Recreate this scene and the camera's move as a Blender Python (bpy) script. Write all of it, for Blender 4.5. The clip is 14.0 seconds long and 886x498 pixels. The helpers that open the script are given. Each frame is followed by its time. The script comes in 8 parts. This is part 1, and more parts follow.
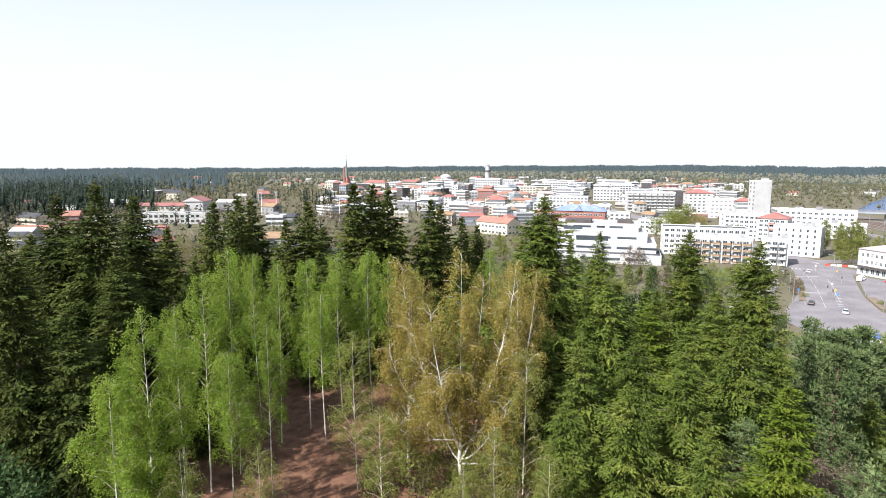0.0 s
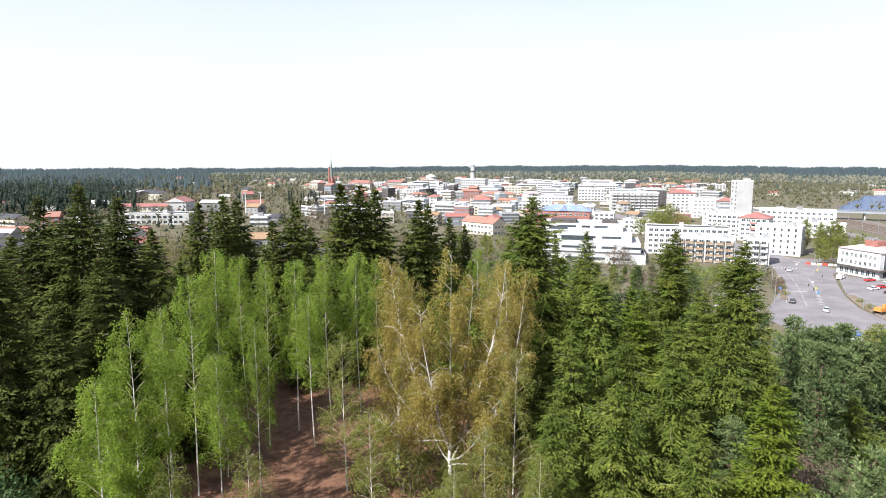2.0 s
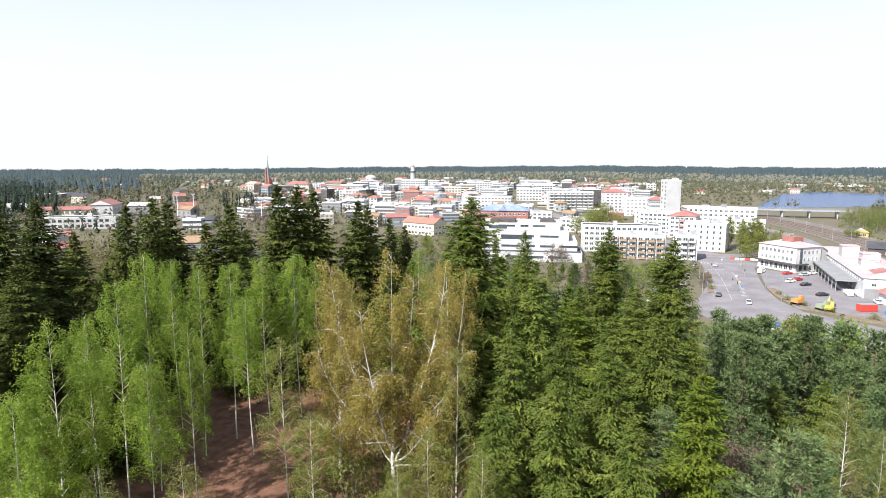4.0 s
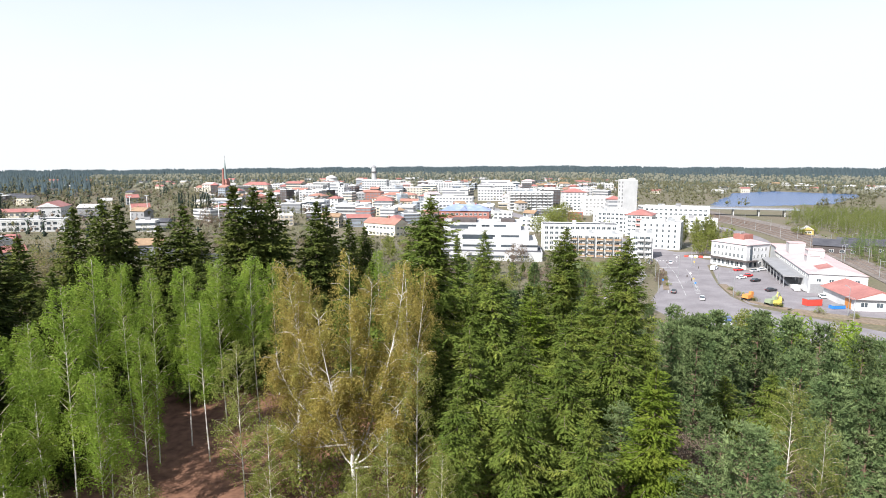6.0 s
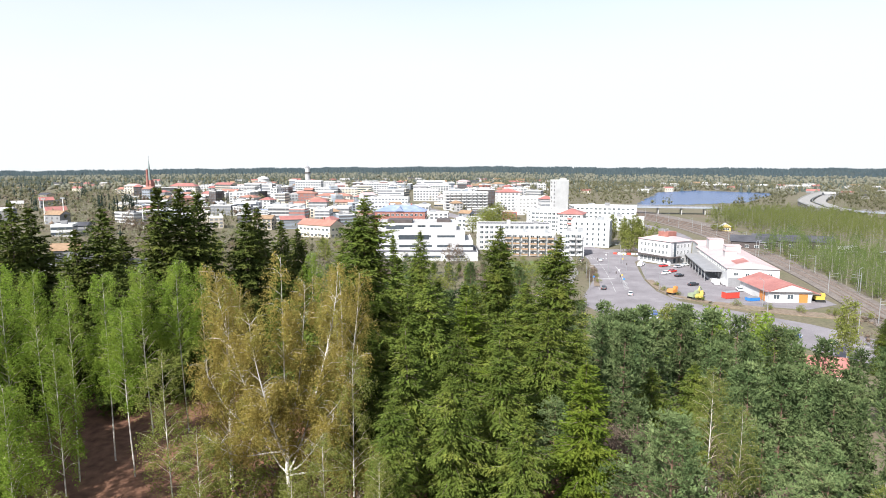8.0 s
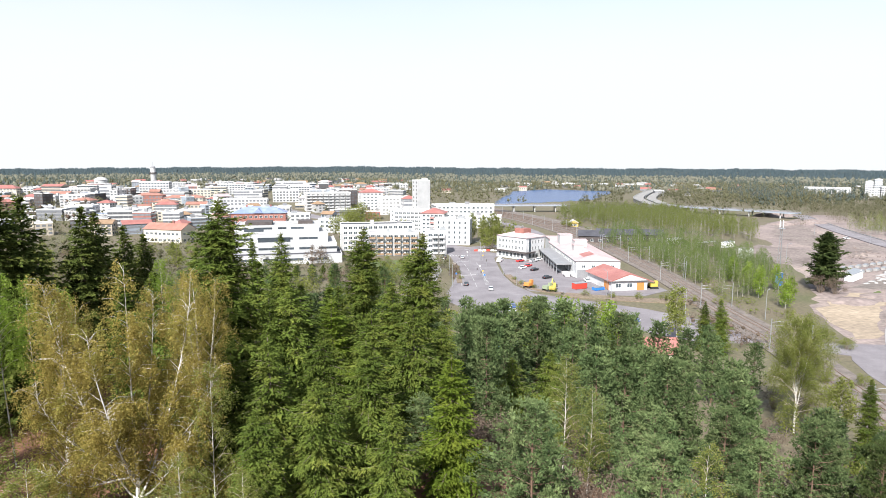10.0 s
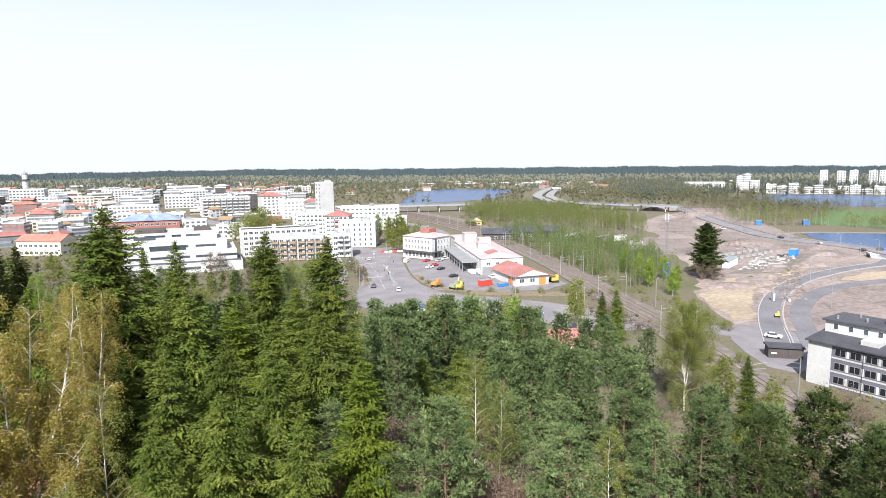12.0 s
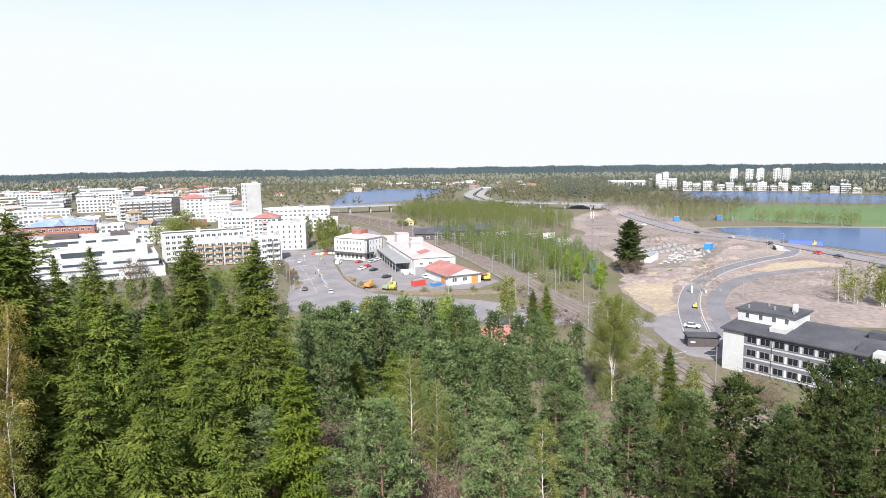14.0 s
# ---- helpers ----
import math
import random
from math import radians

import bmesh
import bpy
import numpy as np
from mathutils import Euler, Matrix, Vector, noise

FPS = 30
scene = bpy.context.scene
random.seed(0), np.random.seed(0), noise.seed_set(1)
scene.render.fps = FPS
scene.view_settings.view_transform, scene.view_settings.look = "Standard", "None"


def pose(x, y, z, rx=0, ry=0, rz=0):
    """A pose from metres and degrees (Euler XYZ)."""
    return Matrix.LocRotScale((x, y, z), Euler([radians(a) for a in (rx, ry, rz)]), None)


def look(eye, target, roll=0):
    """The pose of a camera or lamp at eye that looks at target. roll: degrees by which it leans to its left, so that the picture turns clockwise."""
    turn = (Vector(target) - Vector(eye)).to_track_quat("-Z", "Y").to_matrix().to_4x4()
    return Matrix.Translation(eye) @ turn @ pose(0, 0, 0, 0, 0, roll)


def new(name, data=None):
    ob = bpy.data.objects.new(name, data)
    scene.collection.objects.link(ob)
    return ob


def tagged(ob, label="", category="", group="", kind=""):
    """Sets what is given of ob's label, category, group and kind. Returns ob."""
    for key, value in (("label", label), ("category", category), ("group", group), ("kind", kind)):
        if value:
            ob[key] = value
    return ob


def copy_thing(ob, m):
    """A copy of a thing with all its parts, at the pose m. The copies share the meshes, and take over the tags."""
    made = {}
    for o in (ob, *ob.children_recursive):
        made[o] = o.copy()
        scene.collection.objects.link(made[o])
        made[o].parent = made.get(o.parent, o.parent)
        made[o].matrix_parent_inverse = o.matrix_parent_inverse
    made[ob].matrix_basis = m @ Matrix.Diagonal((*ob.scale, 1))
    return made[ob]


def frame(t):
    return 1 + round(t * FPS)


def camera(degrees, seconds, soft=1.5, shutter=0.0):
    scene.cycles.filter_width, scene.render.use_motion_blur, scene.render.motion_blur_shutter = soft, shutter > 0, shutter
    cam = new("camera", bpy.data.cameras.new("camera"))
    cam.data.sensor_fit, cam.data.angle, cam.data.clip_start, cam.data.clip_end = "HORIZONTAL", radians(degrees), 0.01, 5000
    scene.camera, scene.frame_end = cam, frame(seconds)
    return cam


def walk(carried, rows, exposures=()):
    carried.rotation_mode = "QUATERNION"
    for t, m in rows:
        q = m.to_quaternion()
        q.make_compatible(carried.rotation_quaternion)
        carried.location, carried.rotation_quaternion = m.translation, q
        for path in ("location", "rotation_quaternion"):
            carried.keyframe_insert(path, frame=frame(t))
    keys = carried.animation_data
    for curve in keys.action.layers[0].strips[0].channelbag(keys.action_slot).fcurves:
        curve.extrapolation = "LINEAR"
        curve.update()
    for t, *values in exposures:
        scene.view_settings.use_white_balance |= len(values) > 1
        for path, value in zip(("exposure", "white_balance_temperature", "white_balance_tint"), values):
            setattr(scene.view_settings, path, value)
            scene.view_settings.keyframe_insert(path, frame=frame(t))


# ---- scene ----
EXPOSURE = 0.95

# The camera hovers over a wooded hill and pans to its right; it drifts sideways by less than a metre.
# seconds, sideways drift in metres, heading clockwise from +y, downward tilt, roll (degrees)
EYE_Z = 48.0
PATH = [
    (0, 0.00, -13.454, 8.099, 0.121),
    (0.5, -0.26, -14.732, 8.109, 0.114),
    (1, -0.46, -15.013, 8.101, 0.093),
    (1.5, -0.43, -13.586, 8.088, 0.158),
    (2, -0.34, -12.049, 8.076, 0.115),
    (2.5, -0.27, -10.937, 8.055, 0.025),
    (3, -0.26, -10.094, 8.045, 0.068),
    (3.5, -0.24, -8.801, 8.028, 0.097),
    (4, -0.23, -6.419, 8.014, 0.054),
    (4.2, -0.22, -5.777, 8.016, -0.027),
    (6.3, 0.13, -2.464, 7.985, 0.078),
    (6.5, 0.15, -2.252, 7.988, 0.101),
    (7, 0.19, -1.777, 7.981, 0.113),
    (7.5, 0.30, -0.000, 7.961, 0.055),
    (8, 0.28, 3.266, 7.929, 0.019),
    (8.2, 0.30, 4.569, 7.935, -0.005),
    (10.3, 0.36, 17.929, 7.852, -0.172),
    (10.5, 0.37, 19.010, 7.822, -0.437),
    (11, 0.34, 21.484, 7.814, -0.542),
    (11.5, 0.42, 23.362, 7.835, -0.656),
    (12, 0.40, 25.154, 7.858, -0.680),
    (12.5, 0.48, 28.075, 7.891, -0.796),
    (13, 0.45, 29.906, 7.905, -0.851),
    (13.5, 0.42, 31.017, 7.918, -0.894),
    (14, 0.41, 31.617, 7.930, -0.945),
]
cam = camera(72.58, 14.0, soft=0.9)
walk(cam, [(t, pose(dx, 0, EYE_Z, 90 - tilt, 0, -head) @ pose(0, 0, 0, 0, 0, roll)) for t, dx, head, tilt, roll in PATH],
     exposures=[(0, EXPOSURE), (8.0, EXPOSURE), (11.0, EXPOSURE - 0.02), (14.0, EXPOSURE - 0.06)])

# ---- daylight ----
SUN_HEADING, SUN_HEIGHT = 217.0, 43.0          # degrees; behind the camera and to its left
world = bpy.data.worlds.new("daylight")
scene.world = world
world.use_nodes = True
wn = world.node_tree.nodes
sky = wn.new("ShaderNodeTexSky")
sky.sky_type, sky.sun_disc = "NISHITA", False
sky.sun_elevation, sky.sun_rotation = radians(SUN_HEIGHT), radians(SUN_HEADING)
sky.air_density, sky.dust_density, sky.ozone_density = 1.0, 0.6, 1.0
wn["Background"].inputs["Strength"].default_value = 0.12
# a veil of thin bright cloud over the whole sky, closing towards the horizon
wl = world.node_tree.links
wt, wsep, wnoise = wn.new("ShaderNodeTexCoord"), wn.new("ShaderNodeSeparateXYZ"), wn.new("ShaderNodeTexNoise")
wl.new(wt.outputs["Generated"], wsep.inputs[0])
wmap = wn.new("ShaderNodeMapping")
wmap.inputs["Scale"].default_value = (1.0, 1.0, 3.0)
wl.new(wt.outputs["Generated"], wmap.inputs["Vector"])
wl.new(wmap.outputs[0], wnoise.inputs["Vector"])
wnoise.inputs["Scale"].default_value, wnoise.inputs["Detail"].default_value = 1.6, 5.0
wveil = wn.new("ShaderNodeMapRange")
wveil.inputs[1].default_value, wveil.inputs[2].default_value = 0.08, 0.33
wveil.inputs[3].default_value, wveil.inputs[4].default_value = 1.08, 0.42
wl.new(wsep.outputs["Z"], wveil.inputs[0])
wadd = wn.new("ShaderNodeMath")
wadd.operation, wadd.use_clamp = "MULTIPLY_ADD", True
wadd.inputs[1].default_value = 0.5
wl.new(wnoise.outputs["Fac"], wadd.inputs[0])
wsub = wn.new("ShaderNodeMath")
wsub.operation = "SUBTRACT"
wsub.inputs[1].default_value = 0.25
wl.new(wveil.outputs[0], wsub.inputs[0])
wl.new(wsub.outputs[0], wadd.inputs[2])
wmix = wn.new("ShaderNodeMix")
wmix.data_type = "RGBA"
CLOUD = 4.45
wmix.inputs["B"].default_value = (CLOUD * 0.96, CLOUD * 0.995, CLOUD * 1.02, 1)
wl.new(wadd.outputs[0], wmix.inputs["Factor"])
wl.new(sky.outputs[0], wmix.inputs["A"])
wl.new(wmix.outputs["Result"], wn["Background"].inputs["Color"])
sun = new("sun", bpy.data.lights.new("sun", "SUN"))
sun.data.energy, sun.data.angle, sun.data.color = 5.0, radians(0.5), (1.0, 0.975, 0.94)
sh, se = radians(SUN_HEADING), radians(SUN_HEIGHT)
sun.matrix_world = look((0, 0, 200), (-math.sin(sh) * math.cos(se), -math.cos(sh) * math.cos(se), 200 - math.sin(se)))

# ---- materials ----
def mat(name, colors, scale=1.0, rough=0.8, detail=6.0, fine=0.0, fine_scale=20.0, bump=0.0, bump_scale=8.0, metal=0.0, spec=0.3,
        island=0.0, per_object=0.0, translucent=0.0, coord="Object"):
    """A noise-mottled surface: colours blended by a coarse noise, a finer noise over it, optional relief and variation by piece."""
    m = bpy.data.materials.new(name)
    m.use_nodes = True
    nt = m.node_tree
    n, l = nt.nodes, nt.links
    b = n["Principled BSDF"]
    tc = n.new("ShaderNodeTexCoord")
    no = n.new("ShaderNodeTexNoise")
    no.inputs["Scale"].default_value, no.inputs["Detail"].default_value, no.inputs["Roughness"].default_value = scale, detail, 0.6
    l.new(tc.outputs[coord], no.inputs["Vector"])
    ramp = n.new("ShaderNodeValToRGB")
    while len(ramp.color_ramp.elements) < len(colors):
        ramp.color_ramp.elements.new(0.5)
    for k, (e, c) in enumerate(zip(ramp.color_ramp.elements, colors)):
        e.position = 0.3 + 0.4 * k / max(1, len(colors) - 1)
        e.color = (*c, 1)
    l.new(no.outputs["Fac"], ramp.inputs["Fac"])
    out = ramp.outputs["Color"]
    value = None
    if fine:
        f = n.new("ShaderNodeTexNoise")
        f.inputs["Scale"].default_value, f.inputs["Detail"].default_value = fine_scale, 4.0
        l.new(tc.outputs[coord], f.inputs["Vector"])
        mr = n.new("ShaderNodeMapRange")
        mr.inputs[1].default_value, mr.inputs[2].default_value = 0.3, 0.7
        mr.inputs[3].default_value, mr.inputs[4].default_value = 1 - fine, 1 + fine
        l.new(f.outputs["Fac"], mr.inputs[0])
        value = mr.outputs[0]
    for amount, kind, socket in ((island, "ShaderNodeNewGeometry", "Random Per Island"), (per_object, "ShaderNodeObjectInfo", "Random")):
        if amount:
            g = n.new(kind)
            mr = n.new("ShaderNodeMapRange")
            mr.inputs[3].default_value, mr.inputs[4].default_value = 1 - amount, 1 + amount
            l.new(g.outputs[socket], mr.inputs[0])
            if value is None:
                value = mr.outputs[0]
            else:
                mm = n.new("ShaderNodeMath")
                mm.operation = "MULTIPLY"
                l.new(value, mm.inputs[0])
                l.new(mr.outputs[0], mm.inputs[1])
                value = mm.outputs[0]
    if value is not None:
        v = n.new("ShaderNodeVectorMath")
        v.operation = "SCALE"
        l.new(out, v.inputs[0])
        l.new(value, v.inputs["Scale"])
        out = v.outputs[0]
    l.new(out, b.inputs["Base Color"])
    b.inputs["Roughness"].default_value, b.inputs["Metallic"].default_value = rough, metal
    b.inputs["Specular IOR Level"].default_value = spec
    if bump:
        bn = n.new("ShaderNodeTexNoise")
        bn.inputs["Scale"].default_value, bn.inputs["Detail"].default_value = bump_scale, 5.0
        l.new(tc.outputs[coord], bn.inputs["Vector"])
        bp = n.new("ShaderNodeBump")
        bp.inputs["Strength"].default_value, bp.inputs["Distance"].default_value = bump, 0.05
        l.new(bn.outputs["Fac"], bp.inputs["Height"])
        l.new(bp.outputs[0], b.inputs["Normal"])
    if translucent:
        tr = n.new("ShaderNodeBsdfTranslucent")
        l.new(out, tr.inputs["Color"])
        mx = n.new("ShaderNodeMixShader")
        mx.inputs[0].default_value = translucent
        l.new(b.outputs[0], mx.inputs[1])
        l.new(tr.outputs[0], mx.inputs[2])
        l.new(mx.outputs[0], n["Material Output"].inputs["Surface"])
    return m


def leafy(name, a, b, c, translucent=0.3, per_object=0.15, scale=0.35, island=0.28):
    return mat(name, [a, b, c], scale=scale, rough=0.75, detail=3, island=island, per_object=per_object, translucent=translucent, spec=0.06)


SPRUCE = leafy("spruce needles", (0.055, 0.084, 0.016), (0.091, 0.124, 0.024), (0.148, 0.165, 0.033), 0.17, per_object=0.22)
# same spruce needles with shade and backlight put into the colour
SPRUCE_SHADE = leafy("shade-dark spruce needles", (0.038, 0.054, 0.014), (0.058, 0.076, 0.019), (0.095, 0.104, 0.026), 0.17)
SPRUCE_YOUNG = leafy("fresh spruce needles", (0.076, 0.118, 0.016), (0.116, 0.162, 0.022), (0.166, 0.196, 0.030), 0.3)
PINE = leafy("pine needles", (0.058, 0.093, 0.037), (0.108, 0.150, 0.060), (0.176, 0.212, 0.092), 0.27, per_object=0.25)
# deep green of the evergreen; right-hand pines also carry shade in this colour
PINE_DEEP_SHADE = leafy("deep green pine needles", (0.036, 0.055, 0.018), (0.057, 0.080, 0.026), (0.090, 0.108, 0.036), 0.2, per_object=0.2)
BIRCH_GREEN = leafy("young birch leaves", (0.158, 0.240, 0.036), (0.208, 0.296, 0.047), (0.265, 0.325, 0.060), 0.52)
BIRCH_OLIVE = leafy("opening birch leaves", (0.150, 0.175, 0.044), (0.198, 0.220, 0.058), (0.238, 0.245, 0.074), 0.48)
BIRCH_AMBER = leafy("amber birch catkins and leaves", (0.262, 0.222, 0.060), (0.318, 0.254, 0.074), (0.262, 0.258, 0.068), 0.5)
SHRUB = leafy("broad shrub leaves", (0.048, 0.084, 0.036), (0.068, 0.112, 0.044), (0.096, 0.140, 0.060), 0.3)
BUDS = leafy("brown opening buds", (0.165, 0.140, 0.075), (0.205, 0.175, 0.090), (0.235, 0.205, 0.105), 0.4)
# half-dark copy for the back rows, shade put into the needle colour
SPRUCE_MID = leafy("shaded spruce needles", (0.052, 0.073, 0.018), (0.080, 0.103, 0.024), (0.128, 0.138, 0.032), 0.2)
BARE = leafy("budding twigs", (0.125, 0.094, 0.072), (0.170, 0.130, 0.100), (0.205, 0.160, 0.122), 0.2)
WOODS = leafy("distant spring leaves", (0.150, 0.152, 0.088), (0.185, 0.182, 0.105), (0.215, 0.202, 0.126), 0.55, scale=0.02, island=0.12)
# distance haze is painted into this colour: lighter and bluer than near needles
RIDGE_HAZE = leafy("haze-blue ridge conifer needles", (0.060, 0.086, 0.098), (0.072, 0.098, 0.108), (0.084, 0.108, 0.114), 0.4, scale=0.004, island=0.12)
BLUEGREY = mat("blue grey render", [(0.22, 0.25, 0.29), (0.30, 0.33, 0.37)], scale=0.2, fine=0.08, fine_scale=2.0)
BEIGE = mat("beige render", [(0.38, 0.33, 0.27), (0.46, 0.41, 0.34)], scale=0.2, fine=0.08, fine_scale=2.0)
WOODS_DARK = leafy("distant conifer needles", (0.032, 0.047, 0.036), (0.042, 0.058, 0.044), (0.054, 0.070, 0.052), 0.3, scale=0.02, island=0.18)
# far leaves and needles lightened: aerial haze put into both base colours
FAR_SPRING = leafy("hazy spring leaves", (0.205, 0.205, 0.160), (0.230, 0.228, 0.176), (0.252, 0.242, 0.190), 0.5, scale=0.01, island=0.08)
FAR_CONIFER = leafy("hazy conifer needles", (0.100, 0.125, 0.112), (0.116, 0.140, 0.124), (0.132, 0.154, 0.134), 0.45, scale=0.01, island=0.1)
WILLOW = leafy("willow and aspen leaves", (0.105, 0.150, 0.048), (0.140, 0.188, 0.060), (0.180, 0.215, 0.074), 0.45, scale=0.06, island=0.2)
GROVE = leafy("grove birch leaves", (0.190, 0.220, 0.070), (0.225, 0.258, 0.082), (0.262, 0.280, 0.105), 0.62, scale=0.05, island=0.12)
THIN_BARK = mat("pale thin stems", [(0.20, 0.18, 0.16), (0.34, 0.32, 0.29)], scale=1.0)
BARK = mat("grey brown bark", [(0.09, 0.07, 0.055), (0.17, 0.13, 0.10), (0.22, 0.19, 0.16)], scale=3, bump=0.6, bump_scale=12)
PINE_BARK = mat("pine bark", [(0.09, 0.065, 0.05), (0.17, 0.105, 0.07), (0.13, 0.10, 0.085)], scale=2, bump=0.6, bump_scale=10)
BIRCH_BARK = mat("white birch bark", [(0.08, 0.07, 0.065), (0.50, 0.47, 0.43), (0.60, 0.57, 0.53), (0.66, 0.63, 0.59)], scale=2.2, fine=0.2, fine_scale=9, bump=0.3)
TWIG = mat("pale birch twigs", [(0.36, 0.29, 0.22), (0.52, 0.45, 0.37)], scale=2)

ASPHALT = mat("worn grey asphalt", [(0.152, 0.138, 0.146), (0.192, 0.176, 0.186), (0.230, 0.213, 0.222)], scale=0.12, fine=0.12, fine_scale=3, rough=0.9, bump=0.2, bump_scale=30)
ASPHALT_NEW = mat("fresh dark asphalt", [(0.120, 0.113, 0.124), (0.150, 0.142, 0.154), (0.184, 0.174, 0.188)], scale=0.1, fine=0.12, fine_scale=2, rough=0.85)
PAVING = mat("pale paving", [(0.204, 0.194, 0.184), (0.245, 0.235, 0.224), (0.286, 0.272, 0.262)], scale=0.2, fine=0.12, fine_scale=2.5, rough=0.9)
KERB = mat("granite kerb", [(0.264, 0.256, 0.248), (0.360, 0.352, 0.344)], scale=1.5, fine=0.15, fine_scale=12)
PAINT = mat("worn road paint", [(0.27, 0.265, 0.26), (0.46, 0.455, 0.445)], scale=1.2, fine=0.15, fine_scale=8, rough=0.7)
GRAVEL = mat("pale railway ballast", [(0.104, 0.088, 0.080), (0.160, 0.136, 0.120), (0.216, 0.184, 0.160)], scale=0.3, fine=0.3, fine_scale=4, bump=0.6, bump_scale=10)
SAND = mat("bare sandy earth", [(0.158, 0.126, 0.120), (0.205, 0.164, 0.152), (0.246, 0.198, 0.180), (0.298, 0.240, 0.208)], scale=0.03, detail=10, fine=0.28, fine_scale=0.5, bump=0.6, bump_scale=1.5)
EARTH = mat("trodden brown earth", [(0.115, 0.090, 0.080), (0.165, 0.133, 0.120), (0.215, 0.176, 0.158), (0.150, 0.135, 0.110)], scale=0.06, detail=10, fine=0.35, fine_scale=0.6, bump=0.8, bump_scale=1.2)
YELLOWSAND = mat("yellow sand bank", [(0.250, 0.200, 0.150), (0.310, 0.248, 0.182), (0.360, 0.290, 0.215)], scale=0.05, detail=10, fine=0.25, fine_scale=0.6, bump=0.6, bump_scale=1.5)
GRASS = mat("spring grass", [(0.060, 0.083, 0.026), (0.083, 0.112, 0.034), (0.112, 0.135, 0.045)], scale=0.06, fine=0.25, fine_scale=1.5, bump=0.5, bump_scale=6)
FIELD = mat("bright sports turf", [(0.078, 0.126, 0.048), (0.098, 0.150, 0.058)], scale=0.02, fine=0.12, fine_scale=0.3)
DRYGRASS = mat("dry verge grass and earth", [(0.15, 0.115, 0.085), (0.195, 0.15, 0.11), (0.14, 0.13, 0.07)], scale=0.1, fine=0.28, fine_scale=1.2, bump=0.5, bump_scale=5)
STEEL = mat("galvanised steel", [(0.35, 0.36, 0.37), (0.5, 0.51, 0.52)], scale=2, rough=0.45, metal=0.7)
RAIL = mat("rusty rail", [(0.20, 0.12, 0.08), (0.32, 0.22, 0.17)], scale=1.5, rough=0.5, metal=0.5)
SLEEPER = mat("grey sleepers", [(0.14, 0.12, 0.11), (0.24, 0.21, 0.19)], scale=1.0)
WHITE = mat("white render", [(0.405, 0.404, 0.406), (0.485, 0.484, 0.486), (0.540, 0.539, 0.542)], scale=0.15, fine=0.07, fine_scale=2.0, bump=0.1, bump_scale=20, per_object=0.16)
CREAM = mat("cream render", [(0.496, 0.448, 0.360), (0.560, 0.512, 0.424), (0.592, 0.552, 0.472)], scale=0.15, fine=0.06, fine_scale=2.0)
PALE = mat("pale grey concrete panels", [(0.350, 0.345, 0.340), (0.425, 0.420, 0.415), (0.475, 0.470, 0.465)], scale=0.2, fine=0.07, fine_scale=2.0, per_object=0.1)
GREYW = mat("grey cladding", [(0.208, 0.208, 0.216), (0.264, 0.264, 0.272)], scale=0.2, fine=0.08, fine_scale=2.0)
LILAC = mat("slate grey facade panels", [(0.118, 0.116, 0.146), (0.148, 0.146, 0.180)], scale=0.25, fine=0.06, fine_scale=2.0)
DARKW = mat("dark brown cladding", [(0.06, 0.05, 0.05), (0.10, 0.085, 0.08)], scale=0.3, fine=0.12, fine_scale=2.0)
BRICK = mat("red brick", [(0.225, 0.098, 0.082), (0.285, 0.124, 0.102), (0.335, 0.160, 0.130)], scale=0.4, fine=0.15, fine_scale=5.0)
BROWNB = mat("brown balcony boards", [(0.210, 0.135, 0.083), (0.300, 0.203, 0.128)], scale=0.4, fine=0.1, fine_scale=3)
YELLOWW = mat("ochre wood", [(0.413, 0.300, 0.098), (0.465, 0.352, 0.135)], scale=0.4, fine=0.1)
REDROOF = mat("red sheet roof", [(0.250, 0.100, 0.088), (0.310, 0.130, 0.114), (0.350, 0.165, 0.144)], scale=0.15, fine=0.12, fine_scale=1.5, rough=0.55)
ROSEROOF = mat("sun-bleached rose roof", [(0.400, 0.285, 0.285), (0.460, 0.340, 0.335), (0.500, 0.390, 0.380)], scale=0.12, fine=0.1, fine_scale=1.2, rough=0.6)
ORANGEROOF = mat("orange tile roof", [(0.245, 0.118, 0.090), (0.300, 0.150, 0.115), (0.340, 0.188, 0.148)], scale=0.25, fine=0.15, fine_scale=3, rough=0.7)
BLUEROOF = mat("blue sheet roof", [(0.150, 0.195, 0.330), (0.205, 0.255, 0.400), (0.290, 0.330, 0.450)], scale=0.2, fine=0.1, rough=0.45)
GREYROOF = mat("light gravel roof", [(0.302, 0.295, 0.288), (0.374, 0.367, 0.360), (0.432, 0.425, 0.418)], scale=0.15, fine=0.12, fine_scale=1.5, rough=0.9)
DARKROOF = mat("dark felt roof", [(0.046, 0.046, 0.055), (0.066, 0.066, 0.076), (0.092, 0.092, 0.102)], scale=0.15, fine=0.1, fine_scale=1.5, rough=0.8)
COPPER = mat("weathered copper roof", [(0.13, 0.17, 0.165), (0.19, 0.235, 0.225)], scale=0.3, fine=0.1)
FRAME = mat("white painted frame", [(0.72, 0.72, 0.70), (0.8, 0.8, 0.78)], scale=2, rough=0.5)
RUBBER = mat("tyre rubber", [(0.02, 0.02, 0.02), (0.035, 0.035, 0.035)], scale=6)


def paint(name, c, rough=0.3):
    return mat(name, [tuple(v * 0.9 for v in c), c], scale=1.5, rough=rough, spec=0.5)


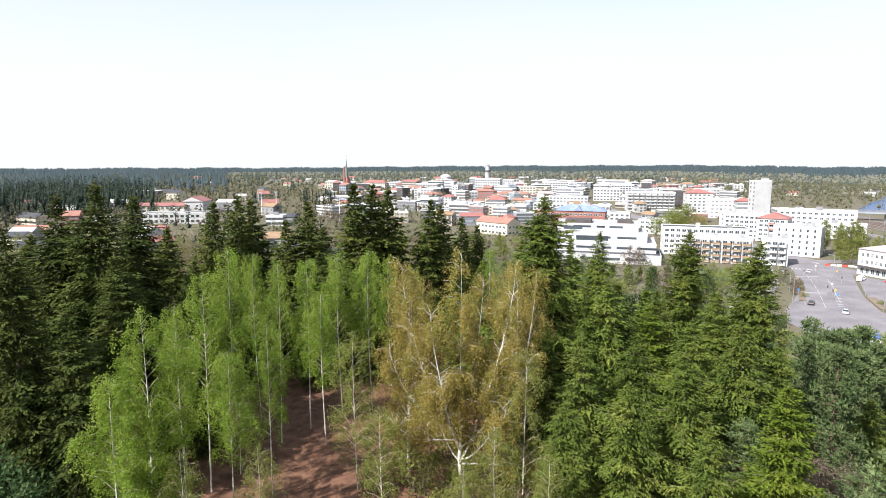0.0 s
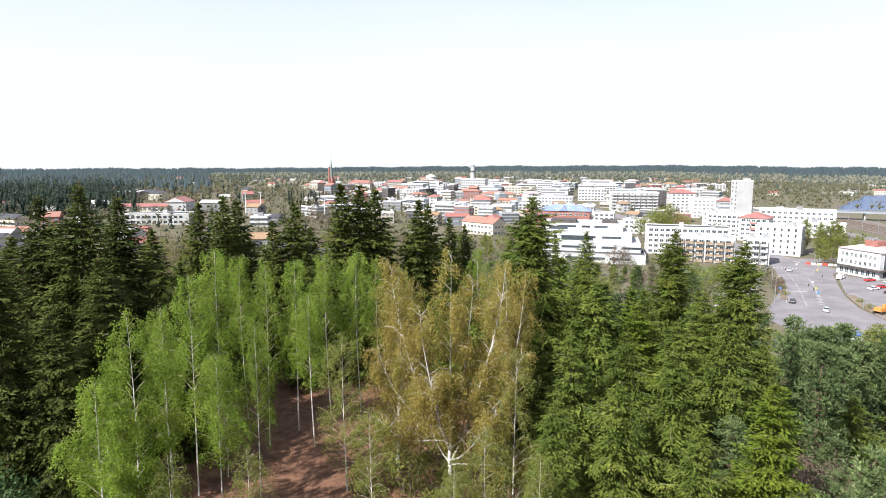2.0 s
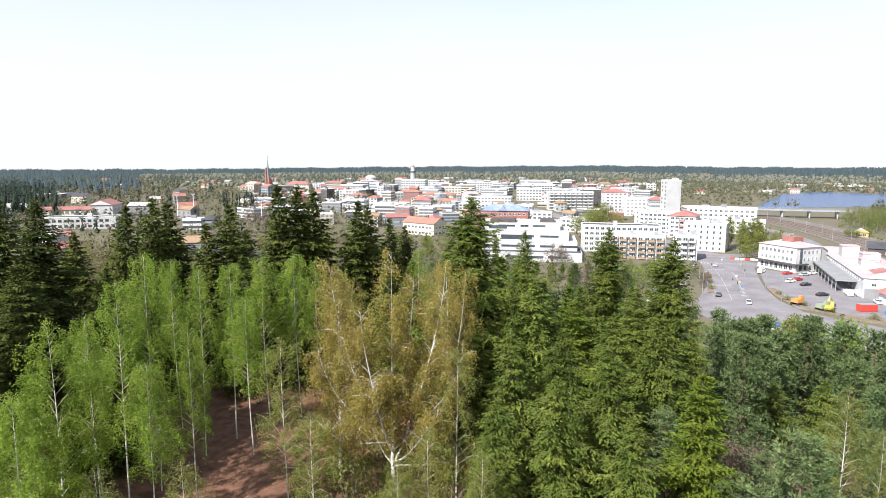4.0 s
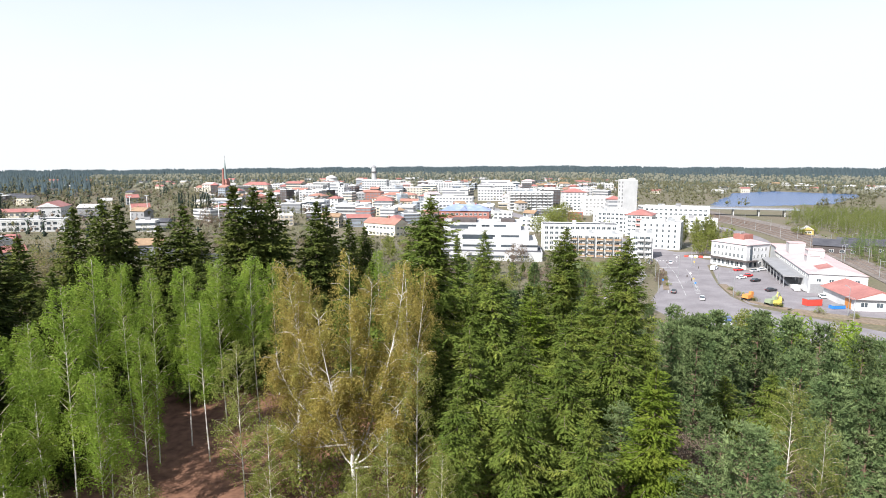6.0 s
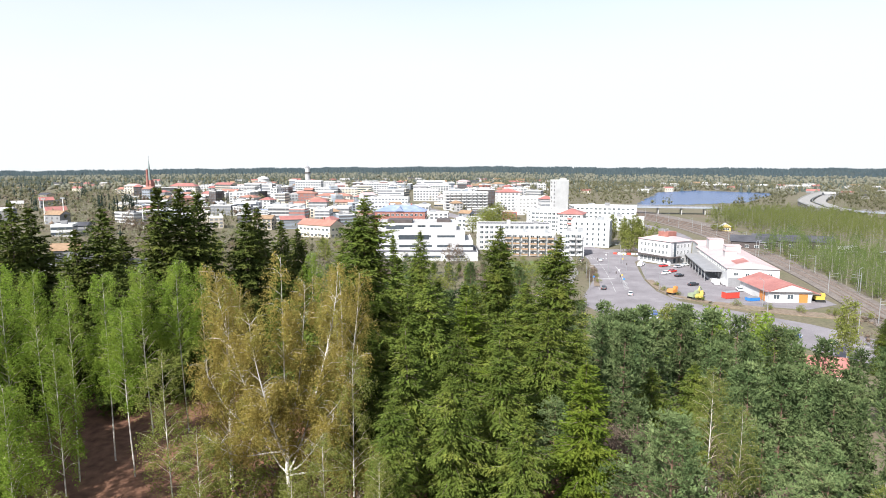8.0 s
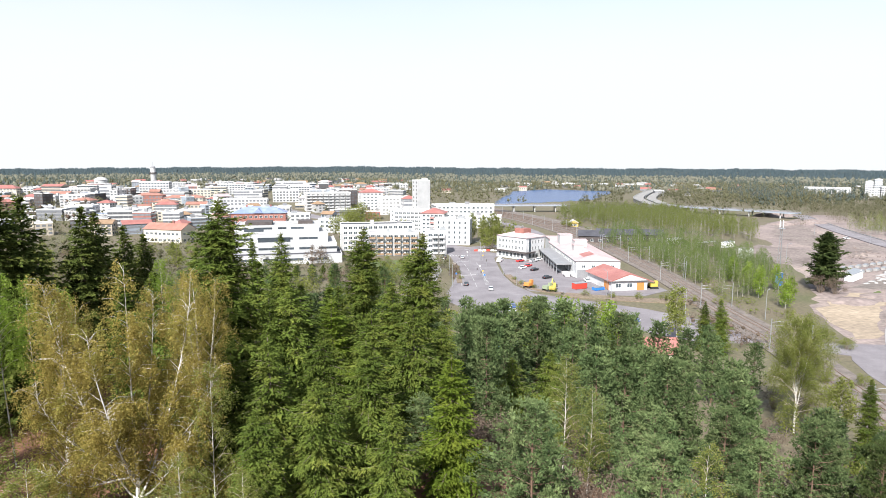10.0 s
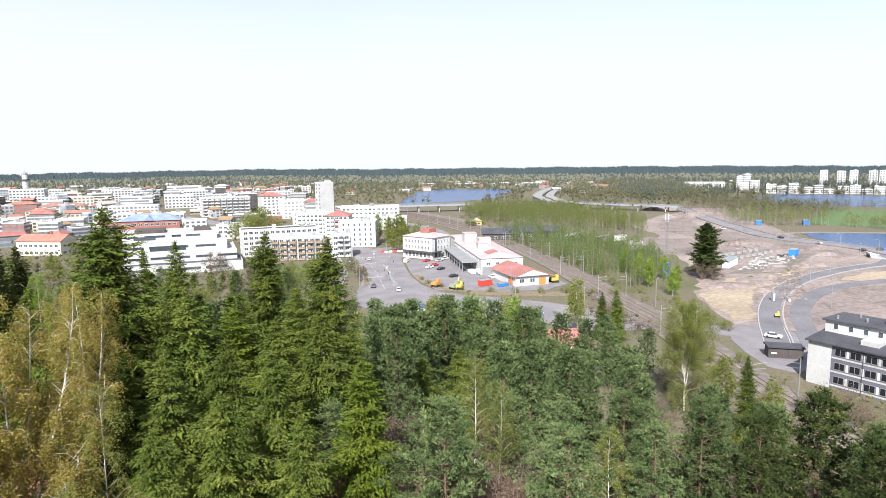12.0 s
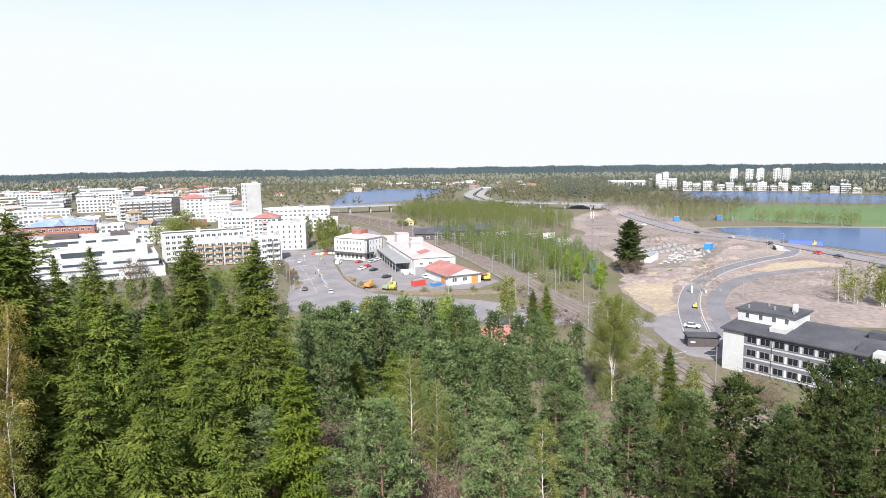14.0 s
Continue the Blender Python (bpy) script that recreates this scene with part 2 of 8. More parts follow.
CAR_COLORS = {"white": paint("white car paint", (0.78, 0.78, 0.78)), "black": paint("black car paint", (0.03, 0.03, 0.035)),
              "red": paint("red car paint", (0.55, 0.04, 0.04)), "silver": paint("silver car paint", (0.45, 0.46, 0.48)), "blue": paint("dark blue car paint", (0.05, 0.09, 0.22))}
ORANGE = paint("faded orange machine paint", (0.55, 0.22, 0.06), 0.5)
YELLOW = paint("faded yellow machine paint", (0.50, 0.37, 0.07), 0.5)
GREENP = paint("faded grey green machine paint", (0.24, 0.28, 0.18), 0.6)
BLUEP = paint("blue container paint", (0.03, 0.20, 0.62), 0.5)
REDP = paint("red container paint", (0.60, 0.06, 0.04), 0.5)
TARP = paint("ultramarine tarpaulin", (0.05, 0.10, 0.55), 0.6)


def glass(name, tint):
    m = mat(name, [tint, tuple(min(1, v * 1.5) for v in tint)], scale=0.7, rough=0.12, spec=0.6, per_object=0.4)
    return m


GLASS = glass("dark window glass", (0.045, 0.055, 0.065))
GLASS_PALE = glass("curtained window glass", (0.16, 0.16, 0.16))
GLASS_DARK = mat("dark office glass", [(0.012, 0.013, 0.017), (0.022, 0.024, 0.030)], scale=0.7, rough=0.15, spec=0.25)
# far panes: haze and overexposed wash put into a paler glass colour
GLASS_FAR = glass("haze-paled window glass", (0.12, 0.125, 0.135))


def water(name, c):
    m = mat(name, [c, tuple(v * 1.25 for v in c)], scale=0.01, rough=0.25, spec=0.07, bump=0.5, bump_scale=0.5)
    return m


# blue sky reflection is put into the base colour, true reflection kept weak
WATER = water("sky-tinted lake water", (0.018, 0.055, 0.150))


# ---- building helpers ----
def mesh_of(name, verts, faces, mats, index=None, smooth=False):
    me = bpy.data.meshes.new(name)
    verts = np.asarray(verts, dtype=np.float32)
    if isinstance(faces, np.ndarray):
        k = faces.shape[1]
        me.vertices.add(len(verts))
        me.vertices.foreach_set("co", verts.ravel())
        me.loops.add(faces.size)
        me.loops.foreach_set("vertex_index", faces.astype(np.int32).ravel())
        me.polygons.add(len(faces))
        me.polygons.foreach_set("loop_start", np.arange(0, faces.size, k, dtype=np.int32))
        me.polygons.foreach_set("loop_total", np.full(len(faces), k, dtype=np.int32))
        me.update(calc_edges=True)
    else:
        me.from_pydata([tuple(map(float, v)) for v in verts], [], faces)
    for m in (mats if isinstance(mats, (list, tuple)) else [mats]):
        me.materials.append(m)
    if index is not None:
        me.polygons.foreach_set("material_index", np.asarray(index, dtype=np.int32))
    if smooth:
        me.polygons.foreach_set("use_smooth", np.ones(len(me.polygons), dtype=bool))
    return me


class Geo:
    """Collects boxes, prisms and tubes, then becomes one mesh."""
    def __init__(self):
        self.v, self.f, self.i = [], [], []

    def add(self, verts, faces, i=0):
        o = len(self.v)
        self.v += [tuple(v) for v in verts]
        self.f += [tuple(o + k for k in f) for f in faces]
        self.i += [i] * len(faces)
        return self

    def box(self, x0, x1, y0, y1, z0, z1, i=0):
        v = [(x, y, z) for z in (z0, z1) for x, y in ((x0, y0), (x1, y0), (x1, y1), (x0, y1))]
        return self.add(v, [(3, 2, 1, 0), (4, 5, 6, 7), (0, 1, 5, 4), (1, 2, 6, 5), (2, 3, 7, 6), (3, 0, 4, 7)], i)

    def frustum(self, x0, x1, y0, y1, z0, z1, inx, iny, i=0):
        v = [(x0, y0, z0), (x1, y0, z0), (x1, y1, z0), (x0, y1, z0), (x0 + inx, y0 + iny, z1), (x1 - inx, y0 + iny, z1), (x1 - inx, y1 - iny, z1), (x0 + inx, y1 - iny, z1)]
        return self.add(v, [(3, 2, 1, 0), (4, 5, 6, 7), (0, 1, 5, 4), (1, 2, 6, 5), (2, 3, 7, 6), (3, 0, 4, 7)], i)

    def gable(self, x0, x1, y0, y1, z0, z1, along="x", i=0):
        if along == "x":
            ym = (y0 + y1) / 2
            v = [(x0, y0, z0), (x1, y0, z0), (x1, y1, z0), (x0, y1, z0), (x0, ym, z1), (x1, ym, z1)]
            return self.add(v, [(3, 2, 1, 0), (0, 1, 5, 4), (2, 3, 4, 5), (1, 2, 5), (3, 0, 4)], i)
        xm = (x0 + x1) / 2
        v = [(x0, y0, z0), (x1, y0, z0), (x1, y1, z0), (x0, y1, z0), (xm, y0, z1), (xm, y1, z1)]
        return self.add(v, [(3, 2, 1, 0), (3, 0, 4, 5), (1, 2, 5, 4), (0, 1, 4), (2, 3, 5)], i)

    def tube(self, p, q, r0, r1, n=6, i=0, caps=True):
        p, q = Vector(p), Vector(q)
        d = (q - p).normalized()
        a = d.orthogonal().normalized()
        b = d.cross(a)
        v = [c + (a * math.cos(2 * math.pi * k / n) + b * math.sin(2 * math.pi * k / n)) * r for c, r in ((p, r0), (q, r1)) for k in range(n)]
        f = [(k, (k + 1) % n, n + (k + 1) % n, n + k) for k in range(n)]
        if caps:
            f += [tuple(reversed(range(n))), tuple(range(n, 2 * n))]
        return self.add(v, f, i)


def part(name, geo, material, parent=None, label="", m=None):
    """One mesh object under a thing or part."""
    me = geo if isinstance(geo, bpy.types.Mesh) else mesh_of(name, geo.v, geo.f, material, geo.i if isinstance(material, (list, tuple)) else None)
    ob = new(name, me)
    if parent:
        ob.parent = parent
    if m is not None:
        ob.matrix_basis = m
    return tagged(ob, label)


def thing(name, x, y, z=0.0, rz=0.0, label="", category="", group=""):
    ob = new(name)
    ob.matrix_basis = pose(x, y, z, 0, 0, rz)
    return tagged(ob, label, category, group)


def smooth01(v, a, b):
    s = np.clip((v - a) / (b - a), 0, 1)
    return s * s * (3 - 2 * s)


# ---- ground ----
def ground_z(x, y):
    """The hill under the camera, the rising town, the far ridges."""
    x, y = np.asarray(x, float), np.asarray(y, float)
    r, a = np.hypot(x, y), np.degrees(np.arctan2(x, y))
    az = [-180, -60, 0, 12, 25, 45, 65, 100, 180]
    r1 = np.interp(a, az, [60, 95, 85, 60, 38, 26, 20, 20, 60])
    r2 = np.interp(a, az, [150, 170, 160, 140, 122, 108, 95, 95, 150])
    z = 20 * (1 - smooth01(r, r1, r2))
    t1 = np.interp(a, [-60, -35, -25, -10, 12], [190, 220, 350, 430, 500])
    rise = np.interp(a, [-180, -90, -60, 8, 20, 180], [0, 9, 10, 9, 0, 0])
    z = z + rise * smooth01(r, t1, t1 + 320)
    ridge = np.interp(a, [-60, -48, -40, -30, -10, 10, 30, 45, 60, 75], [-18, -12, -8, -9, 7, 18, 17, 16, 6, 5])
    wob = 2.2 * np.sin(a * 0.9 + 0.8) + 1.6 * np.sin(a * 2.3) + 1.0 * np.sin(a * 5.1 + 2)
    z = z + (ridge + wob) * smooth01(r, 1500, 3900)
    return z


def gz(x, y):
    return float(ground_z(x, y))


def ground_sheet():
    az = np.concatenate([np.arange(-180, -66, 6), np.arange(-66, 84, 0.8), np.arange(84, 180, 6)])
    rr = np.concatenate([[0.02], np.arange(3, 150, 3.0), np.arange(150, 420, 5.0), 420 * 1.035 ** np.arange(0, 73)])
    rr = rr[rr < 4950]
    A, R = np.meshgrid(np.radians(az), rr)
    X, Y = R * np.sin(A), R * np.cos(A)
    Z = ground_z(X, Y)
    Z = Z + (0.25 * np.sin(X * 0.31) * np.cos(Y * 0.27) + 0.15 * np.sin(X * 0.9 + Y * 0.7)) * smooth01(Z, 2, 8) * (R < 160)
    V = np.stack([X, Y, Z], -1).reshape(-1, 3)
    n, k = len(az), len(rr)
    i, j = np.meshgrid(np.arange(n), np.arange(k - 1))
    j2, i2 = j + 1, (i + 1) % n
    F = np.stack([j * n + i, j2 * n + i, j2 * n + i2, j * n + i2], -1).reshape(-1, 4)
    me = mesh_of("ground", V, F[:, ::-1].copy(), ground_material(), smooth=True)
    return tagged(new("ground", me), "brown leaf litter, dry grass and town ground", "ground", kind="structure")


def ground_material():
    m = mat("ground cover", [(0.140, 0.112, 0.082), (0.126, 0.110, 0.070), (0.098, 0.100, 0.050)], scale=0.03, fine=0.25, fine_scale=0.9, bump=0.6, bump_scale=2.5)
    n, l = m.node_tree.nodes, m.node_tree.links
    b = n["Principled BSDF"]
    base = b.inputs["Base Color"].links[0].from_socket
    tc = n.new("ShaderNodeTexCoord")
    # reddish leaf litter on the hill top
    litter = n.new("ShaderNodeValToRGB")
    for e, c, p in zip(litter.color_ramp.elements, ((0.085, 0.042, 0.027), (0.23, 0.118, 0.075)), (0.3, 0.7)):
        e.color, e.position = (*c, 1), p
    ln = n.new("ShaderNodeTexNoise")
    ln.inputs["Scale"].default_value, ln.inputs["Detail"].default_value = 0.9, 9.0
    l.new(tc.outputs["Object"], ln.inputs["Vector"])
    l.new(ln.outputs["Fac"], litter.inputs["Fac"])
    sep = n.new("ShaderNodeSeparateXYZ")
    l.new(tc.outputs["Object"], sep.inputs[0])
    hm = n.new("ShaderNodeMapRange")
    hm.inputs[1].default_value, hm.inputs[2].default_value = 12.0, 17.0
    l.new(sep.outputs["Z"], hm.inputs[0])
    dist = n.new("ShaderNodeVectorMath")
    dist.operation = "LENGTH"
    l.new(tc.outputs["Object"], dist.inputs[0])
    near = n.new("ShaderNodeMapRange")
    near.inputs[1].default_value, near.inputs[2].default_value = 120.0, 190.0
    near.inputs[3].default_value, near.inputs[4].default_value = 1.0, 0.0
    l.new(dist.outputs["Value"], near.inputs[0])
    both = n.new("ShaderNodeMath")
    both.operation = "MULTIPLY"
    l.new(hm.outputs[0], both.inputs[0])
    l.new(near.outputs[0], both.inputs[1])
    mx = n.new("ShaderNodeMix")
    mx.data_type = "RGBA"
    l.new(both.outputs[0], mx.inputs["Factor"])
    l.new(base, mx.inputs["A"])
    l.new(litter.outputs[0], mx.inputs["B"])
    # conifer forest floor far away
    far = n.new("ShaderNodeMapRange")
    far.inputs[1].default_value, far.inputs[2].default_value = 1500.0, 2600.0
    l.new(dist.outputs["Value"], far.inputs[0])
    mx2 = n.new("ShaderNodeMix")
    mx2.data_type = "RGBA"
    mx2.inputs["B"].default_value = (0.034, 0.046, 0.042, 1)
    l.new(far.outputs[0], mx2.inputs["Factor"])
    l.new(mx.outputs["Result"], mx2.inputs["A"])
    l.new(mx2.outputs["Result"], b.inputs["Base Color"])
    return m


ground = ground_sheet()


def smooth_line(pts, step=4.0):
    """Catmull-Rom through a few bends."""
    P = [Vector((*p, 0)) for p in pts]
    P = [P[0] * 2 - P[1]] + P + [P[-1] * 2 - P[-2]]
    out = []
    for a, b, c, d in zip(P, P[1:], P[2:], P[3:]):
        n = max(2, int((c - b).length / step))
        for k in range(n):
            t = k / n
            out.append(0.5 * ((2 * b) + (c - a) * t + (2 * a - 5 * b + 4 * c - d) * t * t + (3 * b - a - 3 * c + d) * t ** 3))
    return out + [P[-2]]


def ribbon(name, pts, width, z0, thick, material, label, category="road", offset=0.0, lift=None, step=4.0):
    """A slab that follows a line, z0 above the ground, with side faces."""
    L = smooth_line(pts, step)
    v, f = [], []
    for k, p in enumerate(L):
        d = (L[min(k + 1, len(L) - 1)] - L[max(k - 1, 0)]).normalized()
        s = Vector((d.y, -d.x, 0))
        base = gz(p.x, p.y) + z0 + (lift(k / (len(L) - 1)) if lift else 0)
        for o, dz in ((-width / 2, 0), (width / 2, 0), (width / 2, -thick), (-width / 2, -thick)):
            q = p + s * (offset + o)
            v.append((q.x, q.y, base + dz))
        if k:
            a, b = 4 * (k - 1), 4 * k
            f += [(a, a + 1, b + 1, b), (a + 1, a + 2, b + 2, b + 1), (a + 3, a, b, b + 3), (a + 2, a + 3, b + 3, b + 2)]
    ob = new(name, mesh_of(name, v, f, material))
    return tagged(ob, label, category, kind="structure")


def patch(name, pts, z, thick, material, label, category="ground", rough_edge=0.0, seed=1):
    """A flat area with an uneven rim."""
    rnd = random.Random(seed)
    rim = []
    for a, b in zip(pts, pts[1:] + pts[:1]):
        n = max(1, int(math.dist(a, b) / 6)) if rough_edge else 1
        for k in range(n):
            t = k / n
            j = rough_edge if k else 0
            rim.append((a[0] + (b[0] - a[0]) * t + rnd.uniform(-j, j), a[1] + (b[1] - a[1]) * t + rnd.uniform(-j, j)))
    n = len(rim)
    v = [(x, y, z) for x, y in rim] + [(x, y, z - thick) for x, y in rim]
    f = [tuple(range(n))] + [(k, n + k, n + (k + 1) % n, (k + 1) % n) for k in range(n)]
    me = mesh_of(name, v, f, material)
    b = bmesh.new()
    b.from_mesh(me)
    bmesh.ops.recalc_face_normals(b, faces=b.faces)
    if b.faces and max(b.faces, key=lambda q: q.calc_area()).normal.z < 0:
        bmesh.ops.reverse_faces(b, faces=b.faces)
    b.to_mesh(me)
    return tagged(new(name, me), label, category, kind="structure")


# sandy building ground east of the railway, lakes, turf
patch("sand", [(150, 118), (172, 152), (200, 178), (232, 214), (262, 262), (305, 305), (330, 360), (420, 420), (440, 330), (378, 262), (352, 215), (348, 170), (338, 130), (330, 60), (230, 60), (190, 80), (168, 96)],
      0.03, 0.3, SAND, "bare sandy building ground with tyre tracks", rough_edge=1.5)
patch("sand", [(395, 400), (520, 470), (560, 440), (430, 345)], 0.04, 0.3, SAND, "sandy heaps beside the new road", rough_edge=3)
patch("water", [(270, 700), (330, 830), (385, 930), (440, 1045), (545, 1120), (620, 1010), (610, 975), (515, 860), (436, 755), (390, 740)], 0.12, 0.3, WATER, "blue lake beyond the bridge", "lake", rough_edge=4)
patch("water", [(388, 262), (372, 242), (360, 224), (357, 208), (358, 190), (356, 172), (350, 150), (346, 120), (345, 60), (480, 60), (478, 170), (468, 196), (440, 226), (418, 252)], 0.12, 0.3, WATER, "calm blue bay behind the new road", "lake", rough_edge=2)
patch("water", [(640, 430), (720, 560), (835, 600), (862, 555), (895, 500), (905, 440), (880, 400), (905, 330), (880, 250), (760, 240), (720, 330)], 0.10, 0.3, WATER, "pale lake arm before waterside flats", "lake", rough_edge=5)
patch("water", [(330, 1500), (520, 1580), (760, 1500), (700, 1400), (500, 1420)], 0.12, 0.3, WATER, "far strip of lake", "lake", rough_edge=8)
TURF = [(455, 302), (478, 214), (520, 130), (760, 200), (690, 290), (610, 388)]
ribbon("sand", [(366, 250), (378, 264), (394, 266), (414, 254), (432, 240), (456, 218), (482, 192)], 6, 0.2, 0.4, SAND, "pale sandy shore of the bay", "shore")
patch("turf", TURF, 0.06, 0.3, FIELD, "bright green sports turf by the bay", "field", rough_edge=1)
patch("lawn", [(44, 262), (40, 296), (78, 300), (70, 262), (62, 240), (48, 236)], 0.06, 0.3, GRASS, "green lawn before the flats", "lawn", rough_edge=1)

patch("sand", [(157, 125), (175, 153), (196, 168), (213, 174), (227, 170), (245, 172), (262, 172), (242, 165), (222, 156), (203, 149), (180, 137), (164, 124)], 0.075, 0.3, YELLOWSAND, "yellow sand bank beside the new road", rough_edge=2, seed=11)
patch("earth_bank", [(176, 134), (200, 150), (226, 163), (258, 171), (284, 172), (284, 169.5), (260, 167.5), (231, 160.5), (201, 147.5), (178, 133)], 0.085, 0.3, EARTH, "brown verge along the new road", rough_edge=1.2, seed=12)
patch("sand", [(250, 150), (276, 156), (300, 150), (296, 132), (268, 138)], 0.075, 0.3, YELLOWSAND, "pale sand between the slip roads", rough_edge=2, seed=13)
patch("gravel_yard", [(222, 182), (262, 196), (300, 212), (308, 200), (270, 182), (236, 172)], 0.06, 0.3, GRAVEL, "grey gravel storage yard", rough_edge=1.2)
patch("grass_bank", [(214, 170), (238, 176), (256, 178), (262, 170), (240, 164), (222, 162)], 0.07, 0.3, GRASS, "thin green grass on the sand", rough_edge=1.5, seed=2)
patch("earth_bank", [(300, 216), (330, 240), (346, 300), (362, 340), (356, 270), (338, 210), (322, 186), (306, 186)], 0.08, 0.3, EARTH, "brown earth bank of the main road", rough_edge=2, seed=3)
patch("earth_bank", [(214, 132), (244, 140), (270, 128), (284, 100), (262, 84), (236, 96), (222, 112)], 0.07, 0.3, EARTH, "brown earth between the slip roads", rough_edge=2.5, seed=4)
patch("earth_bank", [(300, 250), (330, 330), (400, 400), (420, 390), (372, 330), (350, 262)], 0.06, 0.3, EARTH, "brown earth beside the main road", rough_edge=3, seed=6)
patch("scrub", [(238, 250), (262, 292), (290, 300), (300, 270), (272, 244), (246, 226)], 0.06, 0.3, EARTH, "dry scrub at the edge of the sand", rough_edge=3, seed=7)

# streets
patch("road", [(60, 205), (72, 232), (84, 262), (92, 300), (97, 345), (106, 352), (112, 338), (116, 318), (122, 302), (113, 292), (104, 262), (99, 244), (95, 222), (96, 205), (108, 190), (122, 172), (132, 150), (124, 130), (112, 136), (100, 155), (84, 172), (64, 184)],
      0.06, 0.3, ASPHALT, "wide sun-bleached grey street junction", "road")
ribbon("road", [(102, 345), (92, 400), (70, 480), (40, 560), (0, 660)], 14, 0.05, 0.3, ASPHALT, "grey street into the town", "road")
ribbon("road", [(110, 330), (150, 345), (180, 380), (190, 450), (180, 540)], 9, 0.05, 0.3, ASPHALT, "side street beside the railway", "road")
ribbon("road", [(84, 178), (104, 162), (120, 146), (136, 128), (152, 112), (168, 100)], 11, 0.07, 0.3, ASPHALT, "grey road past the wooded slope", "road")
patch("pavement", [(96, 210), (100, 244), (104, 258), (114, 290), (126, 278), (144, 286), (146, 300), (165, 292), (152, 222), (148, 196), (134, 190), (118, 196)], 0.16, 0.4, ASPHALT, "worn asphalt lorry yard with parked cars", "yard")
patch("pavement", [(56, 206), (64, 232), (76, 262), (84, 300), (92, 345), (84, 345), (74, 300), (66, 264), (54, 236), (46, 210)], 0.16, 0.4, PAVING, "pale pavement along the street", "pavement")
ribbon("verge", [(75, 232), (80, 250), (85, 268), (88, 282)], 2.2, 0.22, 0.4, DRYGRASS, "planted strip between the lanes", "verge")
ribbon("verge", [(101, 244), (98, 226), (99, 212), (106, 202)], 3.0, 0.30, 0.5, DRYGRASS, "dry grass strip with bushes round the yard", "verge")
ribbon("verge", [(106, 200), (122, 188), (140, 178), (152, 172)], 7.0, 0.26, 0.5, DRYGRASS, "brown scrub verge below the yard", "verge")


def dashes(name, pts, width, dash, gap, z, label, offset=0.0):
    """Painted lane marks, joined, along a line."""
    L = smooth_line(pts, 1.0)
    g, run = Geo(), 0.0
    for p, q in zip(L, L[1:]):
        d = (q - p)
        if run % (dash + gap) < dash or gap == 0:
            s = Vector((d.y, -d.x, 0)).normalized()
            a, b = p + s * (offset - width / 2), p + s * (offset + width / 2)
            c, e = q + s * (offset + width / 2), q + s * (offset - width / 2)
            g.add([(v.x, v.y, gz(v.x, v.y) + z) for v in (a, b, c, e)], [(0, 1, 2, 3)])
        run += d.length
    return tagged(part(name, g, PAINT), label, "road marking", kind="structure")


dashes("lane_mark", [(79, 222), (84, 242), (90, 268), (95, 295)], 0.2, 9, 3, 0.075, "worn white lane line")
dashes("lane_mark", [(87, 232), (90, 244), (95, 262), (99, 280)], 0.2, 60, 0, 0.075, "worn white lane line")
dashes("lane_mark", [(74, 226), (78, 240), (82, 252)], 0.2, 60, 0, 0.075, "worn white lane line")
dashes("lane_mark", [(80.5, 248), (88, 249)], 0.8, 60, 0, 0.076, "white stop line")
dashes("lane_mark", [(88, 284), (98, 286)], 0.8, 60, 0, 0.076, "white stop line")
dashes("lane_mark", [(86, 180), (106, 164), (122, 148), (138, 130), (154, 114)], 0.25, 3, 6, 0.085, "worn white centre line")
for k in range(9):
    dashes("lane_mark", [(84.0 + k * 0.75, 226 + k * 2.6), (86.2 + k * 0.75, 227 + k * 2.6)], 0.5, 9, 0, 0.077, "hatched white traffic island mark")
for k in range(7):
    dashes("lane_mark", [(93.0 + k * 1.5, 304 - k * 0.3), (93.6 + k * 1.5, 307 - k * 0.3)], 0.6, 9, 0, 0.077, "white zebra crossing bar")

# new roads east of the railway
RAMP = [(140, 97), (152, 107), (163, 116.5), (180, 129.5), (203, 143.5), (233, 156), (262, 162.4), (288, 164.7), (306, 165), (325, 172.5), (338, 183), (346, 196)]
ribbon("road", RAMP, 6.6, 0.12, 0.4, ASPHALT_NEW, "fresh grey asphalt of a curving slip road", "road")
ribbon("road", [(152, 96), (174, 115), (188, 124.7), (208, 135), (228, 140.7), (249, 141.8), (267, 139), (285, 132), (304, 112)], 6.0, 0.16, 0.4, ASPHALT_NEW, "fresh grey asphalt of a curving slip road", "road")
patch("road", [(151, 122), (161, 118), (164, 104), (158, 94), (146, 84), (130, 86), (128, 92), (133, 102), (139, 111)], 0.1, 0.3, ASPHALT, "grey asphalt of the new junction", "road")
ribbon("kerb", RAMP, 0.4, 0.24, 0.4, KERB, "pale granite kerb of the slip road", "kerb", offset=3.5)
ribbon("verge", [(161, 109), (171, 118), (184, 127.2), (200, 137), (216, 143.5), (234, 148.5)], 2.6, 0.2, 0.4, SAND, "sandy median between the lanes", "verge")
ribbon("kerb", RAMP, 0.35, 0.24, 0.4, KERB, "pale granite kerb of the slip road", "kerb", offset=-3.5)
dashes("lane_mark", RAMP, 0.18, 60, 0, 0.14, "white edge line", offset=2.9)
HWY = [(500, 470), (460, 418), (413, 353), (380, 302), (359, 268), (350, 235), (351, 218), (349, 200), (343, 184), (331, 157), (318, 130), (310, 100), (310, 50)]
ribbon("road", HWY, 12, 0.5, 0.6, ASPHALT, "main road curving along the bay", "road")
